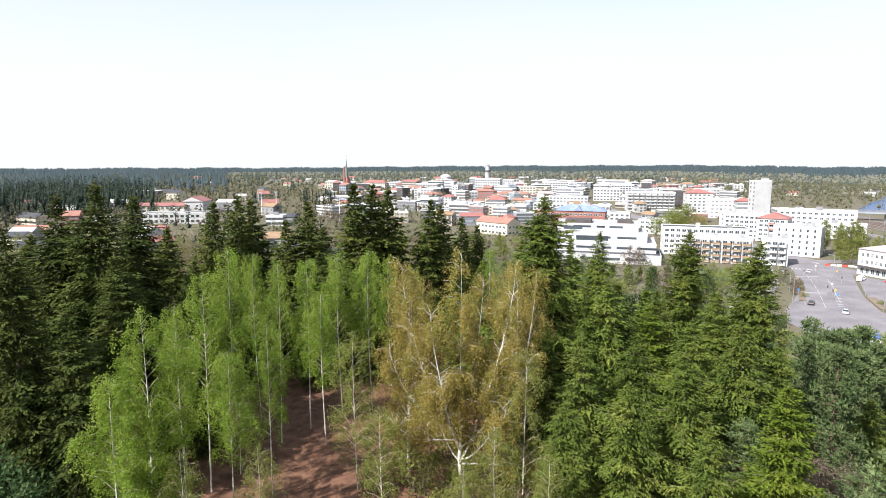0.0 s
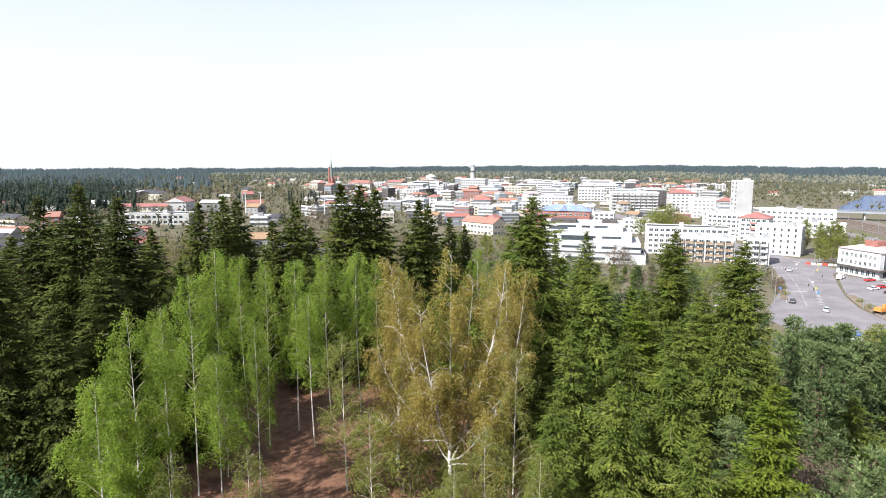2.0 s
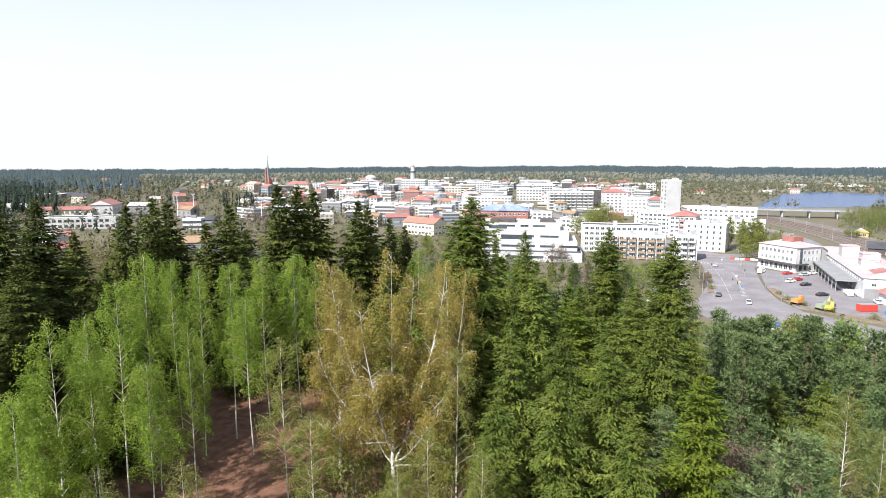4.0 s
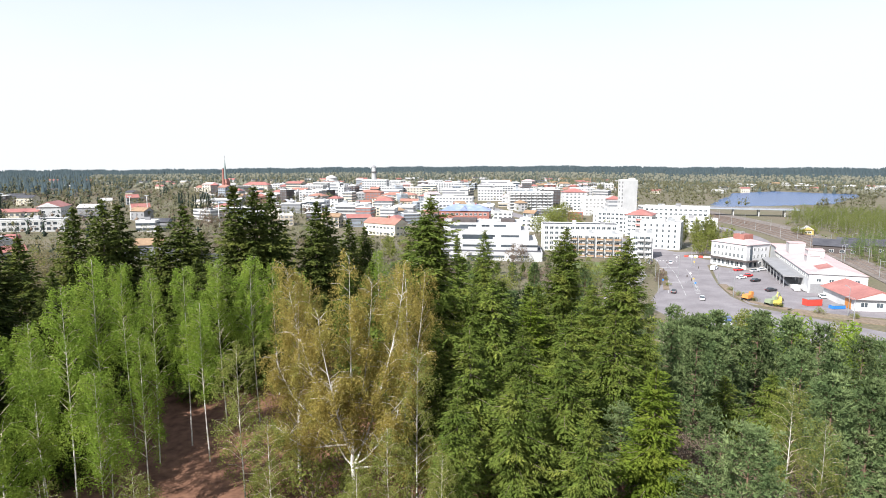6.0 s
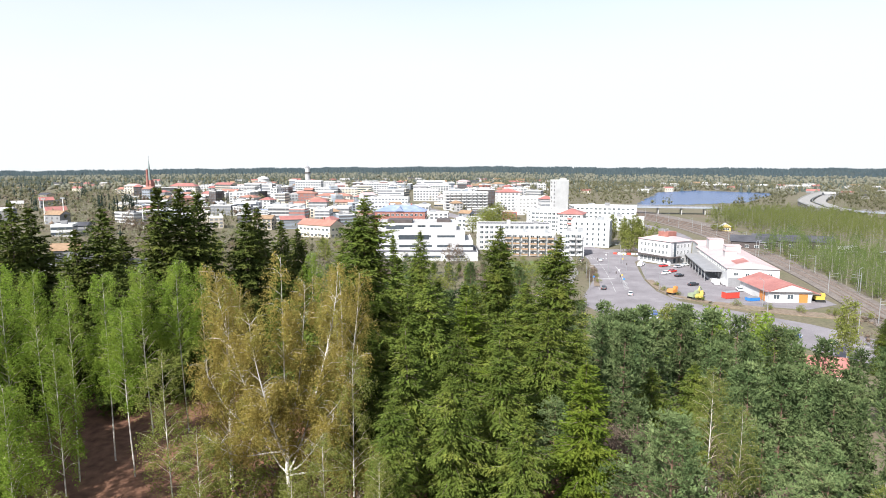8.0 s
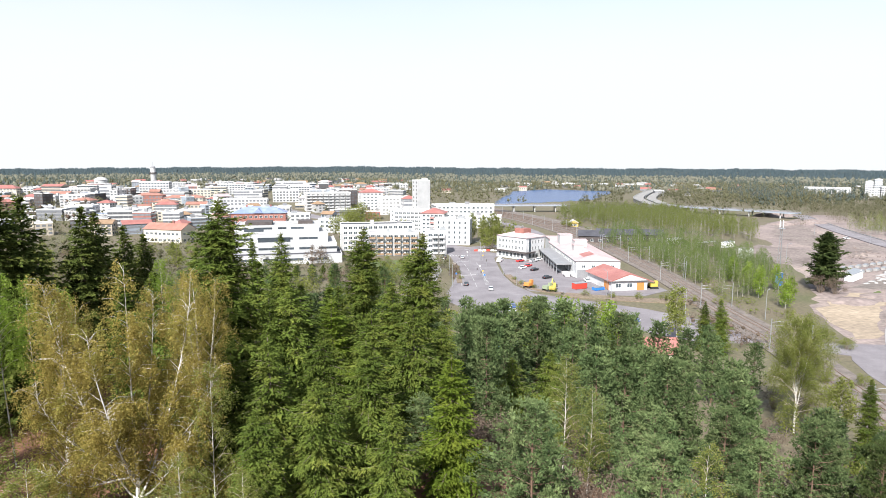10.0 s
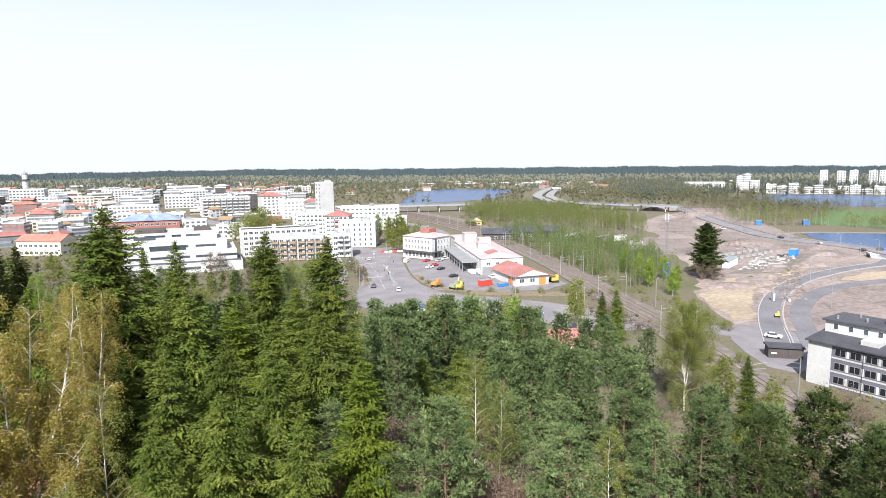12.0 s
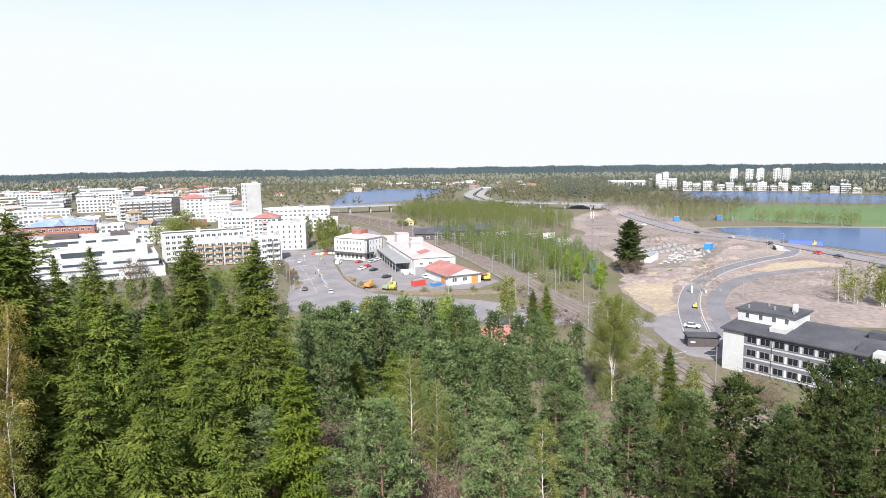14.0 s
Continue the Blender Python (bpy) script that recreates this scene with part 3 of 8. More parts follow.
dashes("lane_mark", HWY, 0.25, 4, 8, 0.54, "white centre line")
ribbon("kerb", HWY, 0.3, 1.1, 0.5, STEEL, "steel crash barrier of the main road", "barrier", offset=-6.1)
ribbon("road", [(150, 96), (180, 100), (204, 99), (230, 82), (260, 60)], 6, 0.09, 0.3, SAND, "sandy works track", "track")
MOTORWAY = [(420, 556), (424, 600), (440, 632), (488, 720), (585, 845), (690, 966)]
ribbon("road", MOTORWAY, 13, 4.6, 6.0, PAVING, "pale dual carriageway on its embankment", "road", step=15)
ribbon("road", MOTORWAY, 12, 4.2, 6.0, PAVING, "second carriageway of the motorway", "road", offset=17, step=15)
ribbon("kerb", MOTORWAY, 0.4, 5.4, 0.6, STEEL, "steel crash barrier of the motorway", "barrier", offset=-6.6, step=15)
ribbon("kerb", MOTORWAY, 0.4, 5.4, 0.6, STEEL, "steel crash barrier of the motorway", "barrier", offset=8.7, step=15)

# railway
TRACK = [(98, 40), (112, 80), (131, 122), (145, 163), (157, 196), (170, 234), (181, 272), (193, 318), (205, 390), (213, 460), (214, 540), (210, 640)]
ribbon("ballast", TRACK, 13, 0.35, 0.6, GRAVEL, "brown grey ballast bed of the railway", "railway")
ribbon("ballast", [(196, 330), (212, 390), (226, 460), (230, 540), (228, 640)], 26, 0.25, 0.5, GRAVEL, "wide brown ballast of the goods yard", "railway", offset=6)


def track(offset, pts=TRACK):
    L = smooth_line(pts, 3.0)
    rails, sleepers, run, nxt = Geo(), Geo(), 0.0, 0.0
    for p, q in zip(L, L[1:]):
        d = (q - p).normalized()
        s = Vector((d.y, -d.x, 0))
        for o in (-0.78, 0.78):
            c0, c1 = p + s * (offset + o), q + s * (offset + o)
            z = gz(p.x, p.y) + 0.5
            g = [c0 - s * 0.06, c0 + s * 0.06, c1 + s * 0.06, c1 - s * 0.06]
            rails.add([(v.x, v.y, z + 0.16) for v in g] + [(v.x, v.y, z) for v in g], [(0, 1, 2, 3), (0, 3, 7, 4), (1, 5, 6, 2)])
        while nxt < run + (q - p).length:
            c = p + d * (nxt - run) + s * offset
            z = gz(c.x, c.y) + 0.5
            e = [c - s * 1.3 - d * 0.13, c + s * 1.3 - d * 0.13, c + s * 1.3 + d * 0.13, c - s * 1.3 + d * 0.13]
            sleepers.add([(v.x, v.y, z) for v in e] + [(v.x, v.y, z - 0.2) for v in e], [(0, 1, 2, 3), (0, 4, 5, 1), (2, 6, 7, 3)])
            nxt += 0.65 if p.y < 330 else 2.0
        run += (q - p).length
    t = tagged(new("railway_track"), "rusty rails on grey sleepers", "railway track", group="railway tracks", kind="structure")
    part("rail", rails, RAIL, t)
    tagged(part("sleepers", sleepers, SLEEPER, t), kind="stuff")
    return t


for o in (-2.3, 2.3):
    track(o)
for o in (8, 13, 18):
    track(o, TRACK[7:])


# ---- buildings ----
WINDOWS = {}


def window_mesh(w, h, frame_mat, pane_mat):
    """A shared window: four frame bars, a mullion and a pane set back between them."""
    key = (round(w, 2), round(h, 2), frame_mat.name, pane_mat.name)
    if key not in WINDOWS:
        g, b = Geo(), min(0.09, w * 0.06)
        for x0, x1, z0, z1 in ((-w / 2, w / 2, 0, b), (-w / 2, w / 2, h - b, h), (-w / 2, -w / 2 + b, b, h - b), (w / 2 - b, w / 2, b, h - b)):
            g.box(x0, x1, -0.07, 0.02, z0, z1, 0)
        if w > 1.0:
            g.box(-0.04, 0.04, -0.06, 0.02, b, h - b, 0)
        g.add([(-w / 2 + b, -0.025, b), (w / 2 - b, -0.025, b), (w / 2 - b, -0.025, h - b), (-w / 2 + b, -0.025, h - b)], [(0, 1, 2, 3)], 1)
        WINDOWS[key] = mesh_of("window", g.v, g.f, [frame_mat, pane_mat], g.i)
    return WINDOWS[key]


def sides_of(w, d):
    """Front, right, back, left: a local frame for each face of a body that stretches back from its front edge."""
    return {"front": (pose(0, 0, 0), w), "right": (pose(w / 2, d / 2, 0, 0, 0, 90), d), "back": (pose(0, d, 0, 0, 0, 180), w), "left": (pose(-w / 2, d / 2, 0, 0, 0, -90), d)}


def windows(b, w, d, side, z0, storeys, storey, cols, ww=1.3, wh=1.5, pane=None, frm=None, margin=1.2, name="window", label=""):
    """Windows, each an object, in rows on one face."""
    face, length = sides_of(w, d)[side]
    me = window_mesh(ww, wh, frm or FRAME, pane or GLASS)
    for s in range(storeys):
        for c in range(cols):
            x = -length / 2 + margin + (length - 2 * margin) * (c + 0.5) / cols
            part(name, me, None, b, label, face @ pose(x, 0, z0 + s * storey))


def window_rows(b, w, d, side, z0, storeys, storey, cols, ww=1.4, wh=1.4, pane=None):
    """Windows too small to pick apart: one joined row to a storey."""
    face, length = sides_of(w, d)[side]
    if int(w * 7 + d * 3) % 3 == 0:
        ww = length / cols * 0.96
    rnd = random.Random(int(w * 10 + d))
    g = Geo()
    for s in range(storeys):
        for c in range(cols):
            if rnd.random() < 0.06:
                continue
            x = -length / 2 + length * (c + 0.5) / cols
            g.box(x - ww / 2, x + ww / 2, -0.08, 0.02, z0 + s * storey, z0 + s * storey + wh)
    tagged(part("window_band", g, pane or (GLASS_FAR if rnd.random() < 0.75 else GLASS), b, m=face), kind="stuff")


def body(b, w, d, h, wall, base=1.0):
    part("wall", Geo().box(-w / 2, w / 2, 0, d, -base, h), wall, b)


def flat_roof(b, w, d, h, roof, units=2, seed=1, edge=None, parapet=0.45):
    g = Geo()
    t = 0.3
    for x0, x1, y0, y1 in ((-w / 2 - 0.06, w / 2 + 0.06, -0.06, t), (-w / 2 - 0.06, w / 2 + 0.06, d - t, d + 0.06), (-w / 2 - 0.06, -w / 2 + t, t, d - t), (w / 2 - t, w / 2 + 0.06, t, d - t)):
        g.box(x0, x1, y0, y1, h, h + parapet)
    part("parapet", g, edge or FRAME, b)
    part("roof", Geo().box(-w / 2 + t, w / 2 - t, t, d - t, h, h + 0.12), roof, b)
    rnd = random.Random(seed)
    for k in range(units):
        x, y, s = rnd.uniform(-w * 0.35, w * 0.35), rnd.uniform(d * 0.25, d * 0.75), rnd.uniform(0.8, 2.2)
        part("roof_unit", Geo().box(x - s, x + s, y - s * 0.7, y + s * 0.7, h + 0.12, h + rnd.uniform(1.2, 2.6)), rnd.choice([STEEL, PALE, GREYW]), b)


def pitched_roof(b, w, d, h, rise, roof, along="x", over=0.6, wall=None, hip=False, name="roof"):
    g = Geo()
    if hip:
        m = min(w, d) / 2 + over - 0.4
        g.frustum(-w / 2 - over, w / 2 + over, -over, d + over, h, h + rise, m if w > d else m * 0.98, m * 0.98 if w > d else m)
    else:
        g.gable(-w / 2 - over, w / 2 + over, -over, d + over, h + 0.02, h + rise, along)
    part(name, g, roof, b)
    if wall and not hip:
        g = Geo()
        k = rise * (1 - 2 * over / (d if along == "x" else w)) - 0.15
        if along == "x":
            g.gable(-w / 2 - over - 0.03, w / 2 + over + 0.03, 0.1, d - 0.1, h + 0.05, h + k, "x")
        else:
            g.gable(-w / 2 + 0.1, w / 2 - 0.1, -over - 0.03, d + over + 0.03, h + 0.05, h + k, "y")
        part("gable", g, wall, b)


def balconies(b, w, d, side, z0, storeys, storey, xs, bw, rail_mat, depth=1.3):
    face, length = sides_of(w, d)[side]
    me = bpy.data.meshes.get("balcony_%s_%.1f" % (rail_mat.name, bw))
    if me is None:
        g = Geo()
        g.box(-bw / 2, bw / 2, -depth, 0, 0, 0.16, 1)
        g.box(-bw / 2, bw / 2, -depth, -depth + 0.06, 0.16, 1.1, 0)
        g.box(-bw / 2, -bw / 2 + 0.08, -depth + 0.06, 0, 0.16, 2.4, 1)
        g.box(bw / 2 - 0.08, bw / 2, -depth + 0.06, 0, 0.16, 2.4, 1)
        me = mesh_of("balcony_%s_%.1f" % (rail_mat.name, bw), g.v, g.f, [rail_mat, PALE], g.i)
    for s in range(storeys):
        for x in xs:
            part("balcony", me, None, b, "", face @ pose(x * length / 2, 0, z0 + s * storey))


def block(label, x, y, rz, w, d, h, wall, roof=None, storeys=None, near=False, cols=None, side_cols=None, roof_kind="flat", rise=3.0, name="town_building", group="", pane=None, base=None, category="building", seed=None, sides=("front", "left", "right"), along="x", ww=2.1):
    """A town building: walls, roof, windows in storeys."""
    z = gz(x, y) if base is None else base
    b = thing(name, x, y, z, rz, label, category, group)
    body(b, w, d, h, wall, 1.5)
    if roof_kind == "flat":
        flat_roof(b, w, d, h, roof or GREYROOF, units=2 if h > 7 else 1, seed=seed or int(abs(x * 7 + y)))
    else:
        pitched_roof(b, w, d, h, rise, roof or REDROOF, along, wall=wall, hip=roof_kind == "hip")
    storeys = storeys or max(1, round(h / 3.1))
    storey = (h - 0.4) / storeys
    for s in sides:
        length = w if s in ("front", "back") else d
        n = (cols if s in ("front", "back") else side_cols) or max(2, int(length / 3.2))
        if near:
            windows(b, w, d, s, 0.9, storeys, storey, n, min(ww, length / n * 0.66), min(1.6, storey * 0.55), pane)
        else:
            window_rows(b, w, d, s, 0.9, storeys, storey, n, min(ww, length / n * 0.68), min(1.6, storey * 0.55), pane)
    return b


# the white stepped office building on the near edge of the town
def stepped_office():
    b = thing("office_building", 8, 300, 0, -3, "white stepped office building with dark ribbon windows", "building")
    tiers = ((-24, 27, 0, 26, 0, 4.2), (-25, 25, 9, 44, 4.2, 8.2), (-26, 21, 18, 56, 8.2, 12.0), (-27, 17, 34, 66, 12.0, 15.2))
    for k, (x0, x1, y0, y1, z0, z1) in enumerate(tiers):
        part("tier", Geo().box(x0, x1, y0, y1, z0 - (1.5 if k == 0 else 0), z1), WHITE, b)
        g = Geo()
        for a0, a1, c0, c1 in ((x0 - 0.05, x1 + 0.05, y0 - 0.05, y0 + 0.3), (x0 - 0.05, x0 + 0.3, y0 + 0.3, y1), (x1 - 0.3, x1 + 0.05, y0 + 0.3, y1)):
            g.box(a0, a1, c0, c1, z1, z1 + 0.5)
        part("parapet", g, WHITE, b)
        part("roof", Geo().box(x0 + 0.3, x1 - 0.3, y0 + 0.3, y1, z1, z1 + 0.1), GREYROOF if k else DARKROOF, b)
        rnd = random.Random(11 + k)
        x = x0 + 2.5
        while x < x1 - 7:
            w = rnd.choice((4.5, 7.0, 9.5))
            part("ribbon_window", window_mesh(w, 1.2, GREYW, GLASS), None, b, "", pose(x + w / 2, y0, z0 + 1.7))
            x += w + rnd.uniform(1.5, 4)
        for y in range(int(y0) + 4, int(y0) + 10, 5):
            part("ribbon_window", window_mesh(3.6, 1.3, GREYW, GLASS), None, b, "", pose(x1, y, z0 + 1.5, 0, 0, 90))
    part("penthouse", Geo().box(-22, -8, 42, 56, 15.3, 17.0), DARKW, b)
    part("plant_room", Geo().box(6, 14, 46, 58, 15.3, 16.8), DARKW, b)
    part("glass_front", Geo().box(-14, 2, 17.9, 18.0, 8.8, 11.2), GLASS, b)
    part("glass_front", Geo().box(-22, -12, 33.9, 34.0, 12.6, 14.4), GLASS, b)
    return b


stepped_office()

# flats and offices along the street, nearest first
b = block("white flats with brown balcony fronts", 64, 314, -14, 27, 14, 12.0, PALE, storeys=4, near=True, cols=8, name="apartment_building", group="flats by the street")
balconies(b, 27, 14, "front", 0.4, 4, 2.9, (-0.82, -0.5, -0.17, 0.17, 0.5, 0.82), 3.4, BROWNB)
b = block("long pale flats with ribbon windows and a dark roof", 60, 337, -5, 42, 13, 14.6, PALE, DARKROOF, storeys=5, near=True, cols=14, ww=2.7, name="apartment_building", group="flats by the street")
b = block("white flats with pale red balconies", 87, 312, -14, 11.5, 15, 12.4, WHITE, storeys=4, near=True, cols=3, name="apartment_building", group="flats by the street")
balconies(b, 11.5, 15, "front", 0.4, 4, 2.9, (-0.1, 0.55), 3.2, PALE)
b = block("plain white corner flats with small windows", 107, 348, -24, 22, 15, 15.3, WHITE, storeys=5, near=True, cols=6, side_cols=3, ww=1.0, name="apartment_building", group="flats by the street")
b = block("white flats with a red hipped roof", 111, 408, -24, 17, 18, 14.5, WHITE, REDROOF, roof_kind="hip", rise=3.4, near=True, cols=5, name="apartment_building", group="flats by the street")
balconies(b, 17, 18, "front", 0.6, 4, 3.4, (0.0,), 3.2, REDROOF)
b = block("white balcony flats with a flat roof", 100, 428, -24, 26, 16, 15.0, WHITE, near=True, cols=8, name="apartment_building")
b = block("low white shop building with windows", 47, 434, -20, 26, 16, 9.5, WHITE, near=True, cols=7)
b = block("six storey flats with long white balconies", 58, 600, 3, 44, 14, 18.0, PALE, storeys=6, near=True, cols=10, name="apartment_building")
balconies(b, 44, 14, "front", 0.5, 6, 2.95, (-0.85, -0.61, -0.37, -0.12, 0.12, 0.37, 0.61, 0.85), 4.6, WHITE)
b = block("white flats with a red roof", 101, 600, 3, 22, 18, 18.5, WHITE, REDROOF, roof_kind="hip", rise=3.5, near=True, cols=5, name="apartment_building")
b = block("dark brown office block with windows", 82, 626, 3, 16, 16, 18.5, DARKW, near=False)
b = block("white flats with reddish window bays", 120, 566, 3, 34, 16, 16.5, WHITE, near=True, cols=9, pane=GLASS_PALE, name="apartment_building")
b = block("white flats beside the tower", 104, 470, -24, 22, 14, 13.5, WHITE, near=True, cols=6, name="apartment_building")
b = block("white school with tall windows", 163, 492, -20, 50, 18, 14.0, WHITE, near=True, cols=13, storeys=4)
b = block("white low flats near the bridge", 158, 436, -22, 30, 12, 9.5, WHITE, near=True, cols=8, storeys=3, name="apartment_building")
b = block("small white house with red roof", 126, 540, 0, 12, 12, 17, WHITE, REDROOF, roof_kind="hip", rise=3)
b = block("tall plain white tower block", 120, 466, 8, 10.5, 12, 36.0, WHITE, storeys=12, cols=2, side_cols=2, name="tower_block", pane=GLASS_PALE, sides=("left",), base=0)
windows(b, 13.5, 13, "right", 1.5, 11, 3.1, 3, 1.4, 1.5)

# red brick hall with a blue roof
b = block("red brick hall with a blue sheet roof", -6, 430, -6, 36, 18, 15.2, BRICK, BLUEROOF, roof_kind="hip", rise=4.2, near=True, cols=10, storeys=4, name="brick_hall")
part("dormer", Geo().gable(-3, 3, -0.9, 6, 15.3, 18.6, "y"), BLUEROOF, b)
for x in (-9, 7):
    part("chimney", Geo().box(x, x + 1.1, 8, 9.1, 17, 20.6), BRICK, b)

# cream house with an orange tile roof
b = block("cream house with an orange tile roof", -63, 405, -33, 28, 13, 8.2, CREAM, ORANGEROOF, roof_kind="gable", rise=3.6, near=True, cols=8, storeys=2, side_cols=3, name="town_house")
part("chimney", Geo().box(3, 3.9, 6, 6.9, 10.5, 13.4), BRICK, b)

# middle distance blocks of the town
MID = [("orange brick flats with white windows", -85, 466, 12, 12, 14, BRICK, "flat"), ("white flats with a flat roof", -70, 494, 12, 13, 11, WHITE, "flat"),
       ("white shop block with flat roof", -60, 522, 18, 14, 10.5, WHITE, "flat"), ("white glass fronted flats", -105, 497, 18, 14, 12, PALE, "flat"),
       ("white office block in town", -146, 548, 21, 15, 10, WHITE, "flat"), ("grey shop building with flat roof", -162, 532, 18, 14, 8.5, GREYW, "flat"),
       ("long white shop block in town", -110, 545, 30, 14, 9, WHITE, "flat"), ("white terrace with a dark roof", -30, 540, 34, 14, 11, WHITE, "flat"),
       ("pale office block in town", 5, 520, 26, 16, 12, PALE, "flat"), ("white flats with flat roofs", 20, 470, 22, 14, 11, WHITE, "flat"),
       ("long white flats in town", -20, 600, 40, 14, 12, WHITE, "flat"), ("shop row with brown tile roof", -81, 655, 37, 15, 8, CREAM, "hip"),
       ("brick shop row with a brown roof", -115, 670, 26, 15, 9, BRICK, "hip"), ("dark cube shaped office", -142, 685, 17, 17, 15, DARKW, "flat"),
       ("tall white office in town", -161, 702, 12, 14, 17, WHITE, "flat"), ("long white commercial block", -91, 734, 41, 16, 11, WHITE, "flat"),
       ("white block with roof plant", -197, 734, 29, 15, 13, WHITE, "flat"), ("pale block with flat roof", -204, 805, 21, 15, 14, PALE, "flat")]
for label, x, y, w, d, h, wall, kind in MID:
    block(label, x, y, -6, w, d, h, wall, ORANGEROOF if kind == "hip" else None, roof_kind=kind, rise=2.6, group="blocks of the town centre")
FAR = [("white town hall with tall windows", -137, 839, 35, 18, 17, WHITE), ("white office block in town", -112, 873, 16, 14, 15, WHITE), ("long white hospital wing with windows", -41, 819, 38, 15, 14, WHITE),
       ("white hospital block with rows of windows", 31, 829, 39, 15, 17, WHITE), ("dark glass office in the centre", 71, 797, 12, 12, 15, DARKW), ("white flats with flat roofs", 129, 708, 20, 14, 15, WHITE),
       ("pale school near the church", -232, 807, 32, 14, 11, CREAM), ("white house near the church", -270, 817, 14, 12, 11, WHITE), ("white flats with flat roofs", -20, 700, 30, 14, 12, WHITE),
       ("white flats with flat roofs", 20, 690, 28, 14, 13, WHITE), ("white flats with flat roofs", 40, 750, 26, 14, 14, PALE), ("cream flats with flat roofs", -60, 790, 24, 14, 12, CREAM),
       ("white flats with flat roofs", 90, 730, 22, 14, 12, WHITE), ("white warehouse beside the railway", 150, 640, 36, 16, 9, WHITE), ("white warehouse beside the railway", 175, 580, 30, 16, 8, PALE),
       ("white flats with flat roofs", -175, 640, 22, 14, 11, WHITE), ("white shop with flat roof", -215, 620, 24, 14, 8, PALE), ("grey depot with flat roof", -235, 560, 30, 14, 7, GREYW)]
for label, x, y, w, d, h, wall in FAR:
    block(label, x, y, -4, w, d, h, wall, group="blocks of the town centre")
b = block("long school with a red roof", -294, 808, -4, 34, 14, 11, CREAM, REDROOF, roof_kind="hip", rise=4)

# western edge of the town, beyond the dark spruces
b = block("long low hall with a red roof", -312, 391, 18, 34, 14, 6.5, CREAM, REDROOF, roof_kind="gable", rise=2.0, storeys=2)
b = block("white gabled hall with a red roof", -292, 402, 18, 15, 22, 9.5, WHITE, REDROOF, roof_kind="gable", rise=3.6, along="y", storeys=2, near=True, cols=2)
b = block("long grey hall with a dark roof", -268, 349, 20, 40, 14, 7, PALE, DARKROOF, storeys=2)
b = block("brown block with a white roof", -447, 539, 20, 26, 14, 9, DARKW)
b = block("small red brick house", -320, 317, 30, 10, 10, 6, BRICK, ORANGEROOF, roof_kind="gable")
b = block("low white shop with windows", -214, 384, 15, 12, 12, 7, WHITE, storeys=2)
b = block("low house with a red roof", -241, 294, 25, 14, 10, 4.5, BRICK, REDROOF, roof_kind="gable", rise=2.4, storeys=1)
b = block("low house with a brown roof", -300, 270, 30, 16, 10, 4, CREAM, ORANGEROOF, roof_kind="gable", rise=2.4, storeys=1)
b = block("low white house with dark roof", -330, 260, 30, 14, 10, 4, WHITE, DARKROOF, roof_kind="gable", rise=2.4, storeys=1)
b = block("pale house with dark roof", -255, 232, 40, 14, 10, 4, PALE, DARKROOF, roof_kind="gable", rise=2.4, storeys=1)


# ---- landmarks ----
def church():
    b = thing("church", -300, 730, gz(-300, 730) - 11, -10, "red brick church with a slender green spire", "church")
    part("nave", Geo().box(-8, 8, 0, 34, -1, 11), BRICK, b)
    part("roof", Geo().gable(-8.6, 8.6, -0.05, 34.6, 11.02, 19, "y"), COPPER, b)
    part("tower", Geo().box(-3.2, 3.2, -7, -0.1, -1, 27), BRICK, b)
    part("belfry", Geo().frustum(-3.5, 3.5, -7.4, 0.3, 27.02, 32, 1.2, 1.2), BRICK, b)
    g = Geo()
    n = 8
    v = [(2.1 * math.cos(k * math.tau / n), -4 + 2.1 * math.sin(k * math.tau / n), 32.02) for k in range(n)] + [(0, -4, 57)]
    g.add(v, [(k, (k + 1) % n, n) for k in range(n)])
    part("spire", g, COPPER, b, "slender grey green spire")
    part("cross", Geo().box(-0.2, 0.2, -4.2, -3.8, 56.5, 60).box(-1, 1, -4.2, -3.8, 58.2, 58.7), STEEL, b)
    for z in (8, 16, 28.2):
        part("window", window_mesh(1.4, 3.0, BRICK, GLASS), None, b, "", pose(0, -7.01 if z < 27 else -7.2, z))
    return b


church()
c = thing("chimney_stack", -270, 646, gz(-270, 646) - 4, 0, "tall brick boiler house chimney", "chimney")
part("shaft", Geo().tube((0, 0, -1), (0, 0, 38), 1.6, 1.0, 12), BRICK, c)
part("rim", Geo().tube((0, 0, 38.01), (0, 0, 38.8), 1.25, 1.25, 12), PALE, c)


def water_tower():
    t = thing("lookout_tower", -145, 888, gz(-145, 888) - 6, 0, "white lookout tower with a domed lantern top", "tower")
    part("base", Geo().tube((0, 0, -1), (0, 0, 20), 5.2, 4.6, 16), WHITE, t)
    part("shaft", Geo().tube((0, 0, 20.01), (0, 0, 33), 3.6, 3.4, 16), PALE, t)
    part("gallery", Geo().tube((0, 0, 33.01), (0, 0, 34.4), 4.8, 4.8, 16), DARKW, t)
    part("lantern", Geo().tube((0, 0, 34.41), (0, 0, 40), 3.2, 3.2, 16), WHITE, t)
    g = Geo()
    for k in range(4):
        a, b2 = math.radians(22.5 * k), math.radians(22.5 * (k + 1))
        g.tube((0, 0, 40.01 + 3.4 * math.sin(a)), (0, 0, 40.01 + 3.4 * math.sin(b2)), 3.4 * math.cos(a), max(0.1, 3.4 * math.cos(b2)), 16, caps=False)
    part("dome", g, GREYW, t)
    part("finial", Geo().tube((0, 0, 43.3), (0, 0, 49), 0.25, 0.06, 6), STEEL, t)


